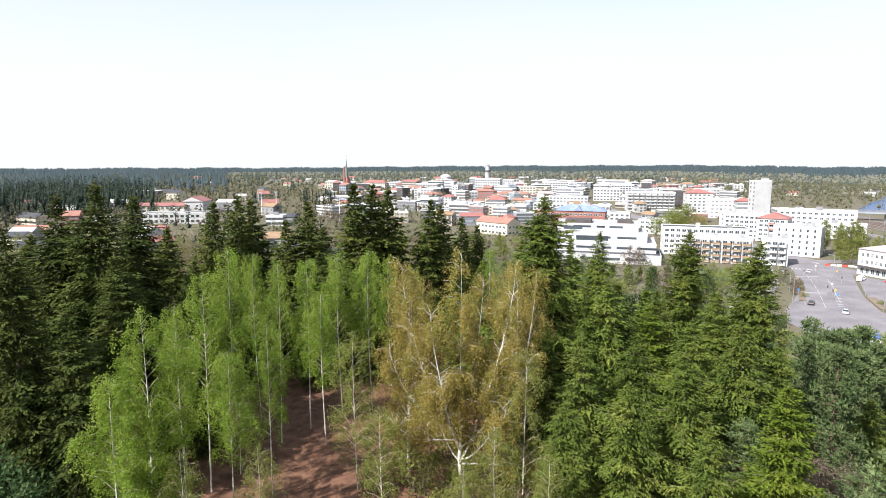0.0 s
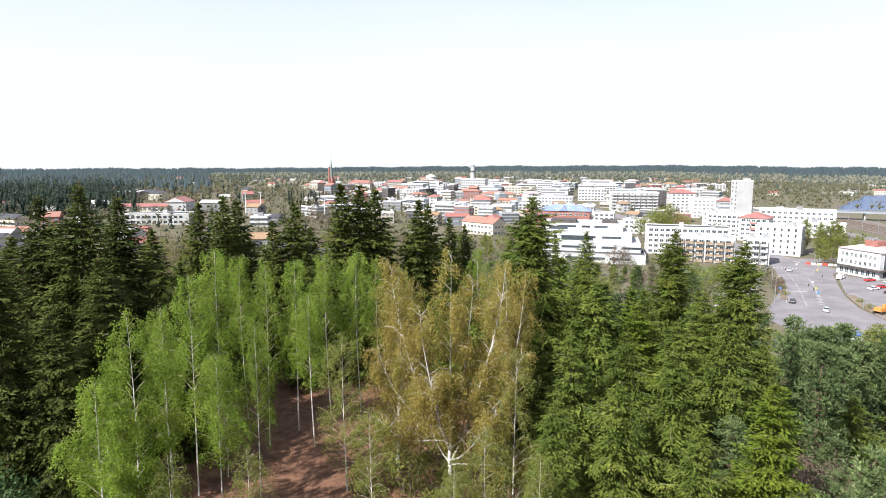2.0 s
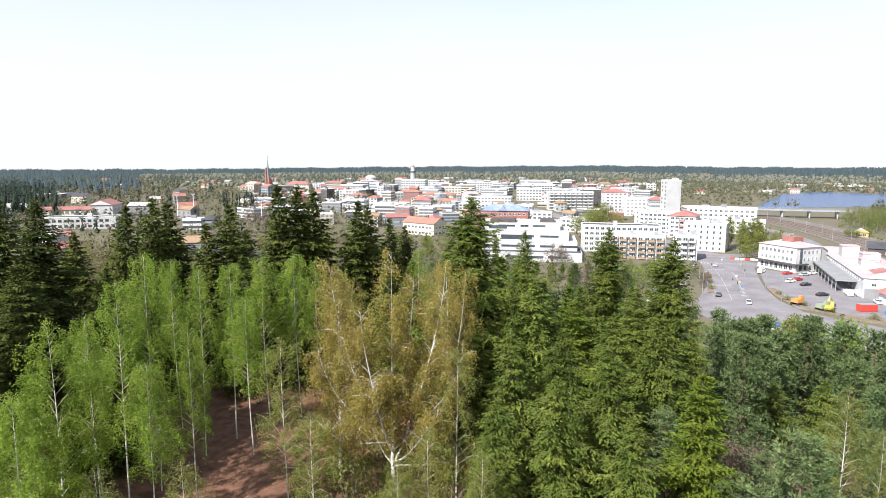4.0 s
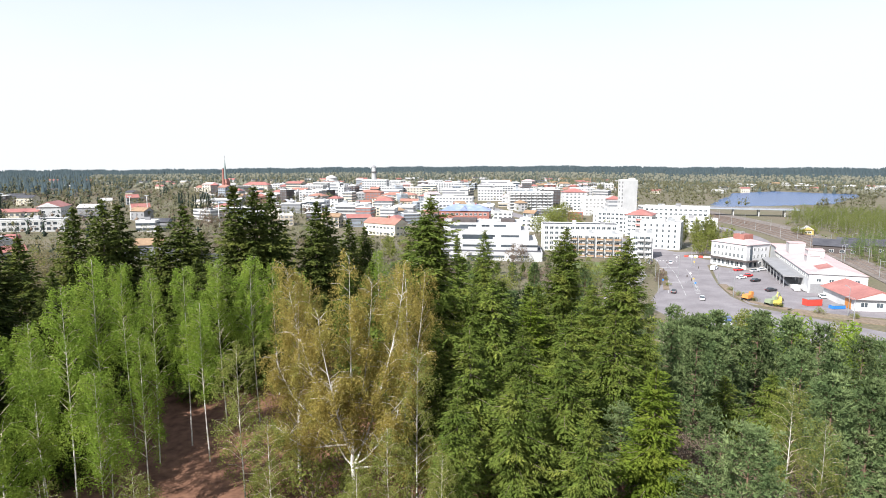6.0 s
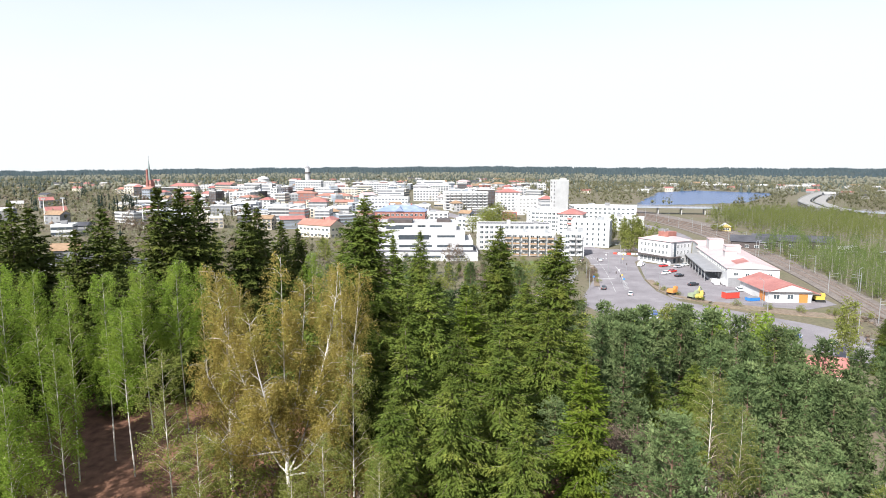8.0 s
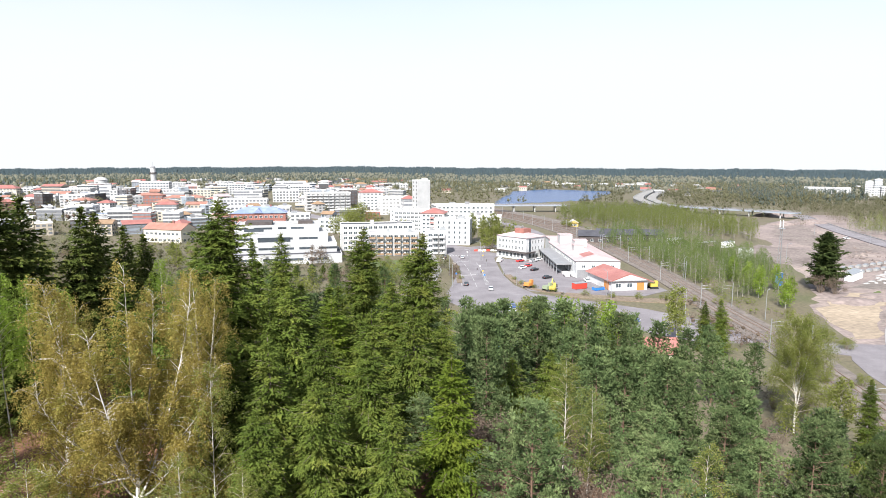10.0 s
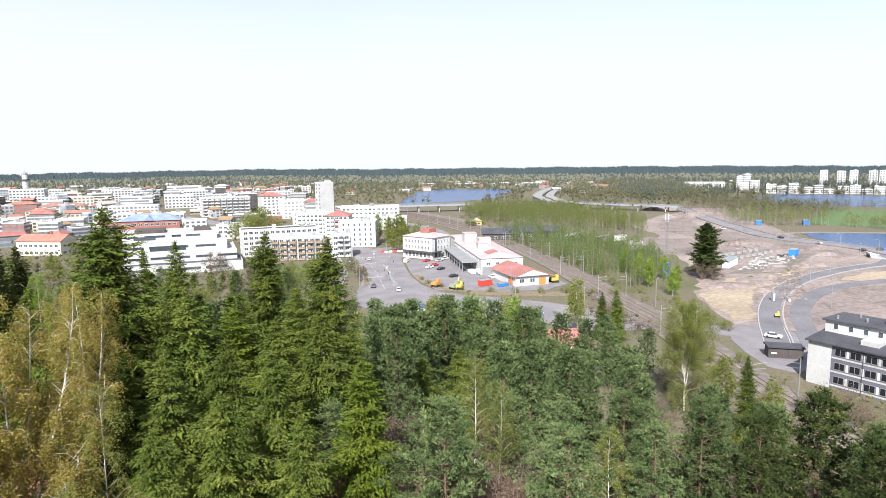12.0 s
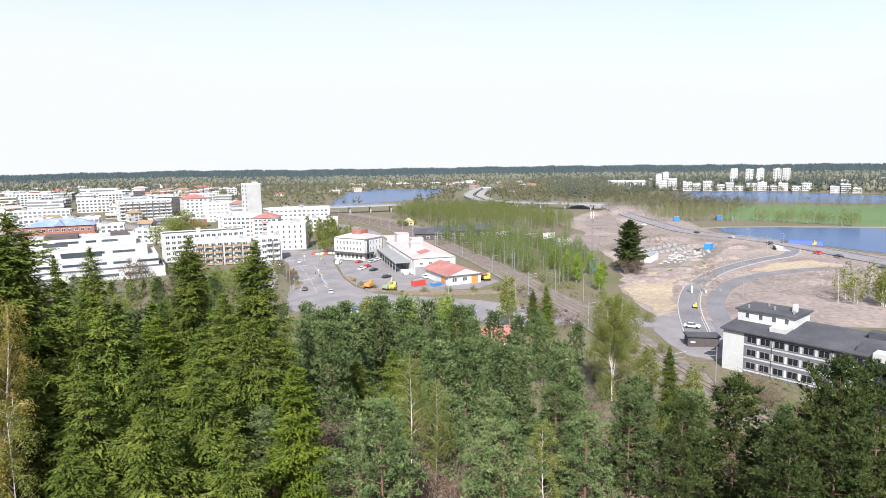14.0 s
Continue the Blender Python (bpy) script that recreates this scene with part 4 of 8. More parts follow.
water_tower()
d = thing("domed_hall", -217, 925, gz(-217, 925), 0, "white hall with a shallow domed roof", "hall")
part("drum", Geo().tube((0, 0, -1), (0, 0, 18), 8, 8, 20), WHITE, d)
part("dome", Geo().tube((0, 0, 18.01), (0, 0, 20.5), 8.6, 6, 20).tube((0, 0, 20.5), (0, 0, 22), 6, 1.5, 20), PALE, d)


# ---- the junction building, the warehouse and the depot ----
def junction_building():
    b = thing("corner_building", 132.5, 283.5, 0.16, 27, "white corner building with a faded red hipped roof", "building")
    w, d, h = 15, 20, 11.2
    body(b, w, d, h, WHITE, 0.3)
    pitched_roof(b, w, d, h, 2.2, ROSEROOF, hip=True, over=0.5)
    part("roof_house", Geo().box(-2.5, 3.5, 6, 12, 12.4, 15.2), BRICK, b, "red brick lift house")
    for k in range(4):
        part("vent", Geo().tube((-1.5 + k * 1.2, 9 + 0.4 * k, 15.2), (-1.5 + k * 1.2, 9 + 0.4 * k, 16.4), 0.3, 0.3, 8), STEEL, b)
    windows(b, w, d, "left", 4.9, 2, 3.1, 8, 1.1, 1.7)
    windows(b, w, d, "front", 4.9, 2, 3.1, 5, 1.1, 1.7)
    windows(b, w, d, "left", 0.7, 1, 3, 7, 1.7, 2.3, name="shop_window")
    windows(b, w, d, "front", 0.7, 1, 3, 4, 1.7, 2.3, name="shop_window")
    part("stair_window", Geo().box(-5.3, -3.8, -0.12, 0.02, 1, 10.6), GLASS, b, "tall dark stair window")
    part("awning", Geo().box(-w / 2 - 1.6, -w / 2 - 0.01, 0, d, 3.5, 4.0), DARKW, b, "dark red shop awning")
    part("awning", Geo().box(-w / 2 - 1.6, -1, -1.4, -0.01, 3.45, 3.95), DARKW, b, "dark red shop awning")
    part("chimney", Geo().box(5.5, 6.6, 14, 15.2, 12, 14.6), WHITE, b)


junction_building()


def warehouse():
    b = thing("warehouse", 135.5, 226.5, 0.16, -16, "long white warehouse with a bleached rose roof and loading canopy", "warehouse")
    w, d, h = 19, 66, 7.3
    body(b, w, d, h, WHITE, 0.3)
    g = Geo().gable(-w / 2 - 0.4, w / 2 + 0.4, -0.4, d + 0.4, h + 0.02, h + 2.6, "y")
    part("roof", g, ROSEROOF, b)
    part("gable", Geo().gable(-w / 2 + 0.1, w / 2 - 0.1, -0.45, d, h + 0.05, h + 2.3, "y"), WHITE, b)
    part("roof_patch", Geo().add([(-0.8, 4, h + 2.47), (-5.5, 4, h + 1.22), (-5.5, 13, h + 1.22), (-0.8, 13, h + 2.47)], [(3, 2, 1, 0)]), REDROOF, b, "fresh red roof sheets")
    for x, y, s, t in ((-3, 26, 2.4, 4.6), (0, 36, 3.0, 5.6), (3, 46, 2.4, 4.6), (-3.5, 54, 3.2, 6.4)):
        part("roof_house", Geo().box(x - s, x + s, y - s, y + s, h + 1, h + t - 1), WHITE, b, "white stair head on the roof")
        part("roof_house_top", Geo().box(x - s - 0.2, x + s + 0.2, y - s - 0.2, y + s + 0.2, h + t - 0.99, h + t - 0.75), ROSEROOF, b)
    for k in range(4):
        part("skylight", Geo().box(-7.5 + k * 1.8, -6.7 + k * 1.8, 16, 18, h + 0.5 + k * 0.45, h + 1.05 + k * 0.45), FRAME, b)
    part("canopy", Geo().box(-w / 2 - 7, -w / 2 - 0.02, 8, 58, 4.4, 4.9), GREYW, b, "dark loading canopy")
    for k in range(8):
        part("canopy_post", Geo().box(-w / 2 - 6.7, -w / 2 - 6.4, 9 + 6.8 * k, 9.3 + 6.8 * k, -0.3, 4.39), STEEL, b)
        part("loading_door", Geo().box(-w / 2 - 0.08, -w / 2 + 0.02, 10 + 6 * k, 13.4 + 6 * k, 1.0, 4.0), GREYW, b)
    part("loading_dock", Geo().box(-w / 2 - 4, -w / 2 - 0.02, 9, 57, -0.3, 1.0), PALE, b)
    windows(b, w, d, "left", 5.3, 1, 2, 18, 2.2, 1.2)
    windows(b, w, d, "front", 4.4, 1, 2, 4, 1.6, 1.2)
    part("gate", Geo().box(-9, -4, -0.1, 0.02, -0.2, 3.6), GREYW, b)
    part("annex", Geo().box(-9, 1, d + 0.02, d + 14, -0.3, 8.6), WHITE, b)
    part("annex_roof", Geo().box(-9.3, 1.3, d + 0.02, d + 14.3, 8.62, 9.0), ROSEROOF, b)


warehouse()


def depot():
    b = thing("depot", 133.5, 200, 0.16, -6, "low white depot with a red sheet roof", "depot")
    w, d, h = 15, 22, 3.9
    body(b, w, d, h, WHITE, 0.3)
    pitched_roof(b, w, d, h, 3.0, REDROOF, along="y", over=1.0, wall=WHITE)
    for x in (-4.5, 0.2):
        part("window", window_mesh(2.2, 1.7, FRAME, GLASS), None, b, "", pose(x, 0, 1.2))
    part("gate", Geo().box(3.2, 6.2, -0.08, 0.02, -0.2, 3.0), ORANGE, b, "orange sliding gate")
    part("gate", Geo().box(-w / 2 - 0.08, -w / 2 + 0.02, 2, 6, -0.2, 3.2), ORANGE, b, "orange sliding gate")
    part("lean_to_roof", Geo().add([(w / 2, 1, 3.6), (w / 2 + 4, 1, 2.8), (w / 2 + 4, 14, 2.8), (w / 2, 14, 3.6), (w / 2, 1, 3.4), (w / 2 + 4, 1, 2.6), (w / 2 + 4, 14, 2.6), (w / 2, 14, 3.4)],
         [(0, 1, 2, 3), (7, 6, 5, 4), (0, 4, 5, 1), (1, 5, 6, 2), (2, 6, 7, 3)]), REDROOF, b)
    for y in (1.2, 7.5, 13.6):
        part("post", Geo().box(w / 2 + 3.6, w / 2 + 3.8, y, y + 0.2, -0.2, 2.6), DARKW, b)


depot()


# ---- the slate grey office by the works ----
def grey_office():
    b = thing("grey_office", 126.9, 81.8, 0, -82, "slate grey three storey block with a white blank bay", "building")
    # local x runs along the facade that looks to the hill, y away from it
    part("blank_bay", Geo().box(0, 4.7, -0.05, 13, -1, 9.4), WHITE, b, "white blank end bay")
    part("wall", Geo().box(4.72, 62, 0, 13, -1, 9.4), LILAC, b)
    g = Geo().add([(-0.5, -0.7, 9.42), (62.4, -0.7, 9.42), (62.4, 13.7, 10.8), (-0.5, 13.7, 10.8), (-0.5, -0.7, 9.72), (62.4, -0.7, 9.72), (62.4, 13.7, 11.1), (-0.5, 13.7, 11.1)],
                  [(3, 2, 1, 0), (4, 5, 6, 7), (0, 1, 5, 4), (1, 2, 6, 5), (2, 3, 7, 6), (3, 0, 4, 7)])
    part("roof", g, DARKROOF, b, "dark slate roof")
    part("upper_storey", Geo().box(0.2, 12.6, 6.5, 15.5, 9.9, 12.9), WHITE, b)
    part("upper_roof", Geo().box(-0.3, 13.1, 6.0, 16, 12.92, 13.3), DARKROOF, b, "dark slate roof")
    for x in (2.4, 5.4, 8.3, 11.0):
        part("window", window_mesh(1.0, 1.3, FRAME, GLASS), None, b, "", pose(x, 6.5, 11.2))
    part("window", window_mesh(0.9, 1.3, FRAME, GLASS), None, b, "", pose(0.2, 10, 11.2, 0, 0, -90))
    for s in range(3):
        part("band", Geo().box(4.8, 61.9, -0.06, -0.01, 0.55 + 3.0 * s, 0.9 + 3.0 * s), PALE, b)
        for k in range(17):
            x = 6.4 + 2.9 * k
            part("window", window_mesh(2.1, 1.6, GREYW, GLASS_DARK), None, b, "", pose(x, 0, 1.2 + 3.0 * s))
            if k < 16:
                part("window_pier", Geo().box(x + 1.2, x + 1.7, -0.05, -0.01, 1.15 + 3.0 * s, 2.75 + 3.0 * s), WHITE, b)
    for k in range(4):
        part("drainpipe", Geo().tube((10.75 + 11.6 * k, -0.12, 0), (10.75 + 11.6 * k, -0.12, 9.4), 0.08, 0.08, 6), DARKW, b)
    part("roof_terrace", Geo().box(9.0, 12.4, 2.5, 6.3, 10.0, 11.0), PALE, b)
    for x, y in ((2, 8), (4.5, 13), (7, 10), (9.5, 14), (11.5, 9)):
        part("vent", Geo().tube((x, y, 13.3), (x, y, 14.1), 0.25, 0.25, 8), STEEL, b)
    part("chimney", Geo().box(10.4, 11.3, 11, 12, 13.3, 15.0), PALE, b)
    part("flue", Geo().box(26, 29, 9, 11.5, 10.6, 12.2), DARKROOF, b)
    part("dormer", Geo().frustum(26, 34, 0.2, 5, 9.8, 12.0, 1.0, 0.6), DARKROOF, b)
    part("stair_tower", Geo().box(30, 34.5, -3.2, -0.08, -1, 11.2), PALE, b)
    part("stair_glass", Geo().box(30.6, 33.9, -3.28, -3.21, 0.5, 9.6), GLASS, b)
    part("side_wing", Geo().box(35, 56, -9, -0.08, -1, 6), LILAC, b)
    part("wing_roof", Geo().box(34.8, 56.2, -9.3, -0.08, 6.02, 6.4), DARKROOF, b)
    g = thing("loading_shed", 137, 93.8, 0, -40, "black flat roofed shed beside the grey block", "shed")
    part("wall", Geo().box(-3.9, 3.9, 0, 3.5, -0.5, 2.7), DARKROOF, g)
    part("roof", Geo().box(-4.2, 4.2, -0.4, 3.8, 2.72, 3.1), DARKROOF, g)
    part("shutter", Geo().box(-3.5, 0.2, -0.06, 0.02, -0.2, 2.3), DARKW, g)
    part("shutter", Geo().box(0.6, 3.5, -0.06, 0.02, -0.2, 2.3), DARKW, g)
    part("sign_bar", Geo().box(-3.2, -2.0, -0.1, -0.07, 1.2, 1.5), FRAME, g)



grey_office()


# ---- bridges ----
def bridge(label, x0, y0, x1, y1, width, z, thick, piers):
    dx, dy = x1 - x0, y1 - y0
    L, a = math.hypot(dx, dy), math.degrees(math.atan2(dy, dx))
    b = thing("road_bridge", x0, y0, 0, a, label, "bridge")
    part("deck", Geo().box(0, L, -width / 2, width / 2, z - thick, z), BLUEGREY, b)
    part("roadway", Geo().box(0, L, -width / 2 + 1.2, width / 2 - 1.2, z, z + 0.08), ASPHALT, b)
    for s in (-1, 1):
        g = Geo().box(0, L, s * (width / 2 - 0.15), s * (width / 2 - 0.05), z + 0.9, z + 1.05)
        for k in range(int(L / 4) + 1):
            g.box(k * 4, k * 4 + 0.12, s * (width / 2 - 0.15), s * (width / 2 - 0.05), z, z + 0.9)
        part("railing", g, STEEL, b)
    for k in range(piers):
        x = L * (k + 0.5) / piers
        for s in (-1, 1):
            part("pier", Geo().tube((x, s * width * 0.3, -1), (x, s * width * 0.3, z - thick - 0.01), 0.6, 0.6, 10), PALE, b)
    return b


bridge("concrete road bridge over the railway", 195, 600, 300, 572, 13, 7.5, 1.3, 5)
bridge("low concrete motorway bridge", 419, 540, 464, 436, 12, 6.0, 1.2, 4)
ribbon("road", [(300, 572), (340, 572), (390, 600), (430, 640)], 13, 0.1, 6, ASPHALT, "road climbing to the bridge", "road", lift=lambda t: 7.3 * (1 - t))
ribbon("road", [(195, 600), (170, 606), (140, 610)], 13, 0.1, 6, ASPHALT, "road climbing to the bridge", "road", lift=lambda t: 7.3 * (1 - t))
u = thing("underpass", 322, 180.5, 0, 40, "concrete underpass mouth with sloping wing walls", "underpass")
part("headwall", Geo().box(-5, 5, 0, 0.6, 1.5, 2.3), PALE, u)
# a solid dark panel stands for the shade in the mouth
part("opening", Geo().box(-3.2, 3.2, 0.1, 0.5, 0, 1.5), DARKW, u, "dark panel for the shade inside the underpass")
for side in (-1, 1):
    part("wing_wall", Geo().add([(side * 3.3, -0.1, 0), (side * 7.5, -6, 0), (side * 7.9, -6, 0), (side * 3.9, -0.1, 0), (side * 3.3, -0.1, 2.2), (side * 7.5, -6, 0.4), (side * 7.9, -6, 0.4), (side * 3.9, -0.1, 2.2)],
         [(3, 2, 1, 0), (4, 5, 6, 7), (0, 1, 5, 4), (1, 2, 6, 5), (2, 3, 7, 6), (3, 0, 4, 7)]), PALE, u)

# ---- flats by the far lake, tower blocks ----
for label, x, y, rz, w, h, z in [("white waterside flats with balconies", 855, 610, -54, 45, 14, -2), ("white waterside flats with balconies", 881, 571, -56, 38, 12, -2), ("white waterside flats with balconies", 921, 526, -58, 43, 12, -2), ("white waterside flats with balconies", 939, 492, -60, 28, 12, -2),
                                 ("white waterside flats with balconies", 909, 417, -64, 38, 12, -2), ("white stepped flats above the lake", 862, 683, -50, 22, 26, 0), ("pinkish flats above the lake", 852, 664, -50, 30, 14, 2), ("white waterside flats with balconies", 906, 551, -58, 16, 16, -2), ("white waterside flats with balconies", 930, 350, -68, 36, 11, -2)]:
    wings = max(1, round(w / 14))
    for k in range(wings):
        off, hk = (k + 0.5) * w / wings - w / 2, h + (-3.0, 1.5, -1.0, 2.5)[(k + int(w)) % 4]
        block(label, x + off * math.cos(radians(rz)), y + off * math.sin(radians(rz)), rz + (k % 2) * 9, w / wings * 0.88, 13, hk, (WHITE, PALE, WHITE)[(k + int(h)) % 3], near=False, cols=4, name="apartment_building", group="flats by the lake", base=z)
for x, y in ((1108, 679), (1161, 689), (1132, 639), (1183, 650), (1179, 756)):
    block("tall white tower block above the woods", x, y, -58, 13, 13, 30, WHITE, cols=3, name="tower_block", group="tower blocks above the woods", base=0)
block("low white shopping hall beyond the woods", 900, 794, -48, 67, 40, 9, WHITE, name="shopping_hall", cols=14, storeys=2, base=3)
for x, y, w in ((640, 1210, 30), (720, 1200, 24), (560, 1270, 36), (790, 1160, 40)):
    block("white industrial hall beyond the lake", x, y, -25, w, 16, 8, WHITE, group="halls beyond the lake", storeys=2)


# ---- trees ----
def leaf_quads(P, D, L, W, rng):
    """Small pointed leaves from P along D."""
    n = len(P)
    S = np.cross(D, rng.normal(size=(n, 3)))
    S /= np.linalg.norm(S, axis=1, keepdims=True) + 1e-9
    L, W = np.broadcast_to(L, n)[:, None], np.broadcast_to(W, n)[:, None]
    V = np.stack([P + D * L * 0.15 - S * W / 2, P + S * W / 2, P + D * L], 1).reshape(-1, 3)
    return V, np.arange(3 * n).reshape(n, 3)


def unit(v):
    return v / (np.linalg.norm(v, axis=-1, keepdims=True) + 1e-9)


def limb(g, pts, r0, r1, n=5):
    for k in range(len(pts) - 1):
        a, b = k / (len(pts) - 1), (k + 1) / (len(pts) - 1)
        g.tube(pts[k], pts[k + 1], r0 + (r1 - r0) * a, r0 + (r1 - r0) * b, n, caps=k == 0)


def sprays(P, D, L, W, rng, tumble=0.6):
    """Narrow pointed needle sprays from P along D, their flat sides turned mostly upward."""
    n = len(P)
    S = unit(np.cross(D, np.array([0, 0, 1.0]) + rng.normal(0, tumble, (n, 3))))
    L, W = np.broadcast_to(L, n)[:, None], np.broadcast_to(W, n)[:, None]
    V = np.stack([P - S * W / 2, P + D * L * 0.12 + S * W / 2, P + D * L], 1).reshape(-1, 3)
    return V, np.arange(3 * n).reshape(n, 3)


def spruce_shape(seed, h=24.0, r=3.4, droop=0.35, dense=1.0, bare=0.06, gap=0.62, size=1.0, taper=0.62, hang=0.6, each=4):
    """Trunk and whorled, drooping branches; each carries a comb of hanging branchlets clad in needle sprays."""
    rng = np.random.default_rng(seed)
    trunk = Geo()
    lean = rng.normal(0, 0.2, 2)
    limb(trunk, [(lean[0] * t * t, lean[1] * t * t, t * h - 1.0 * (t == 0)) for t in np.linspace(0, 1, 7)], 0.27, 0.02, 7)
    Ps, Ds, Ls = [], [], []
    up = np.array([0, 0, 1.0])
    z = h * bare
    lobe = rng.uniform(0.74, 1.16, 10)
    steps = np.linspace(0.12, 1, each)
    while z < h * 0.985:
        t = z / h
        reach = (1.06 * r * (1 - t) ** taper * (0.80 + 0.20 * min(1, t / 0.15)) * min(1, 0.24 + (1 - t) * 5) + 0.12) * rng.uniform(0.74, 1.12)
        n = int(rng.integers(5, 8)) if t < 0.93 else 5
        a0 = rng.uniform(0, math.tau)
        for k in range(n):
            a = a0 + k * math.tau / n + rng.normal(0, 0.2)
            Lb = reach * rng.uniform(0.55, 1.15) * lobe[int((a % math.tau) / math.tau * 10) % 10]
            zb = z + rng.normal(0, 0.14)
            out = np.array([math.cos(a), math.sin(a), 0])
            side = np.array([-out[1], out[0], 0])
            rise = 0.62 * t - 0.10
            root = np.array([lean[0] * t * t, lean[1] * t * t, zb])

            def along(s):
                s = np.asarray(s, float)
                return root + np.multiply.outer(s * Lb, out) + np.multiply.outer(Lb * (rise * s - droop * s ** 1.6 + 0.4 * np.clip(s - 0.7, 0, 1)), up)
            if Lb > 1.2 and size < 1.3:
                trunk.tube(root, along(0.5), 0.035, 0.022, 3, caps=False).tube(along(0.5), along(0.92), 0.022, 0.008, 3, caps=False)
            nb = max(2, int((1.2 + 3.6 * Lb) * dense))
            sb = np.repeat(np.linspace(0.16, 1.0, nb) + rng.normal(0, 0.03, nb), 2)
            sgn = np.tile([-1.0, 1.0], nb)
            lb = np.minimum(1.15, 0.40 * Lb * (1.08 - 0.72 * sb) + 0.16) * rng.uniform(0.65, 1.2, 2 * nb)
            fall = hang * rng.uniform(0.2, 1.25, 2 * nb) * (1.15 - 0.8 * t)
            db = unit(out * 0.8 + side * (sgn * rng.uniform(0.5, 1.0, 2 * nb))[:, None] - up * (0.15 + fall)[:, None] + up * 0.35 * t)
            w = steps[None, :] + rng.normal(0, 0.05, (2 * nb, each))
            p = along(sb)[:, None, :] + db[:, None, :] * (lb[:, None] * w)[..., None] - up * (0.35 * (lb * fall)[:, None] * w ** 2)[..., None]
            flip = np.where(np.arange(each) % 2, 1.0, -1.0)
            d = db[:, None, :] + side * (flip * 0.45)[None, :, None] - up * (0.35 * fall[:, None] * w)[..., None] + rng.normal(0, 0.16, p.shape)
            Ps.append(p.reshape(-1, 3)), Ds.append(unit(d.reshape(-1, 3)))
            Ls.append(((lb / each * 1.25 + 0.10 * size)[:, None] * rng.uniform(0.75, 1.2, w.shape)).ravel())
            m = max(2, int(3.4 * Lb * dense))
            s = rng.uniform(0.08, 0.62, m)
            Ps.append(along(s) + side * (rng.uniform(-0.28, 0.28, m) * Lb)[:, None] - up * rng.uniform(0.0, 0.35, m)[:, None])
            Ds.append(unit(out * 0.5 + side * rng.uniform(-0.8, 0.8, m)[:, None] - up * rng.uniform(0.2, 1.0, m)[:, None])), Ls.append(np.minimum(0.85, 0.22 * Lb + 0.25) * rng.uniform(0.8, 1.3, m))
            m = max(3, int(2.4 * Lb * dense + 2))
            s = rng.uniform(0.25, 1.0, m)
            Ps.append(along(s) + rng.normal(0, 0.04, (m, 3))), Ds.append(unit(out + up * (rise - droop * s)[:, None] + rng.normal(0, 0.3, (m, 3)))), Ls.append(rng.uniform(0.18, 0.34, m) * size)
        z += rng.uniform(0.75, 1.25) * gap * (1.15 - 0.66 * t)
    top = h * 0.93 + np.linspace(0, h * 0.07, 26)
    ang = rng.uniform(0, math.tau, 26)
    Ps.append(np.stack([0 * top + lean[0], 0 * top + lean[1], top], 1)), Ds.append(unit(np.stack([np.cos(ang), np.sin(ang), np.full(26, 0.75)], 1))), Ls.append(np.linspace(0.42, 0.16, 26))
    P, D, Lv = np.concatenate(Ps), np.concatenate(Ds), np.concatenate(Ls)
    return trunk, sprays(P, D, Lv, (0.07 + 0.34 * Lv) * size, rng)


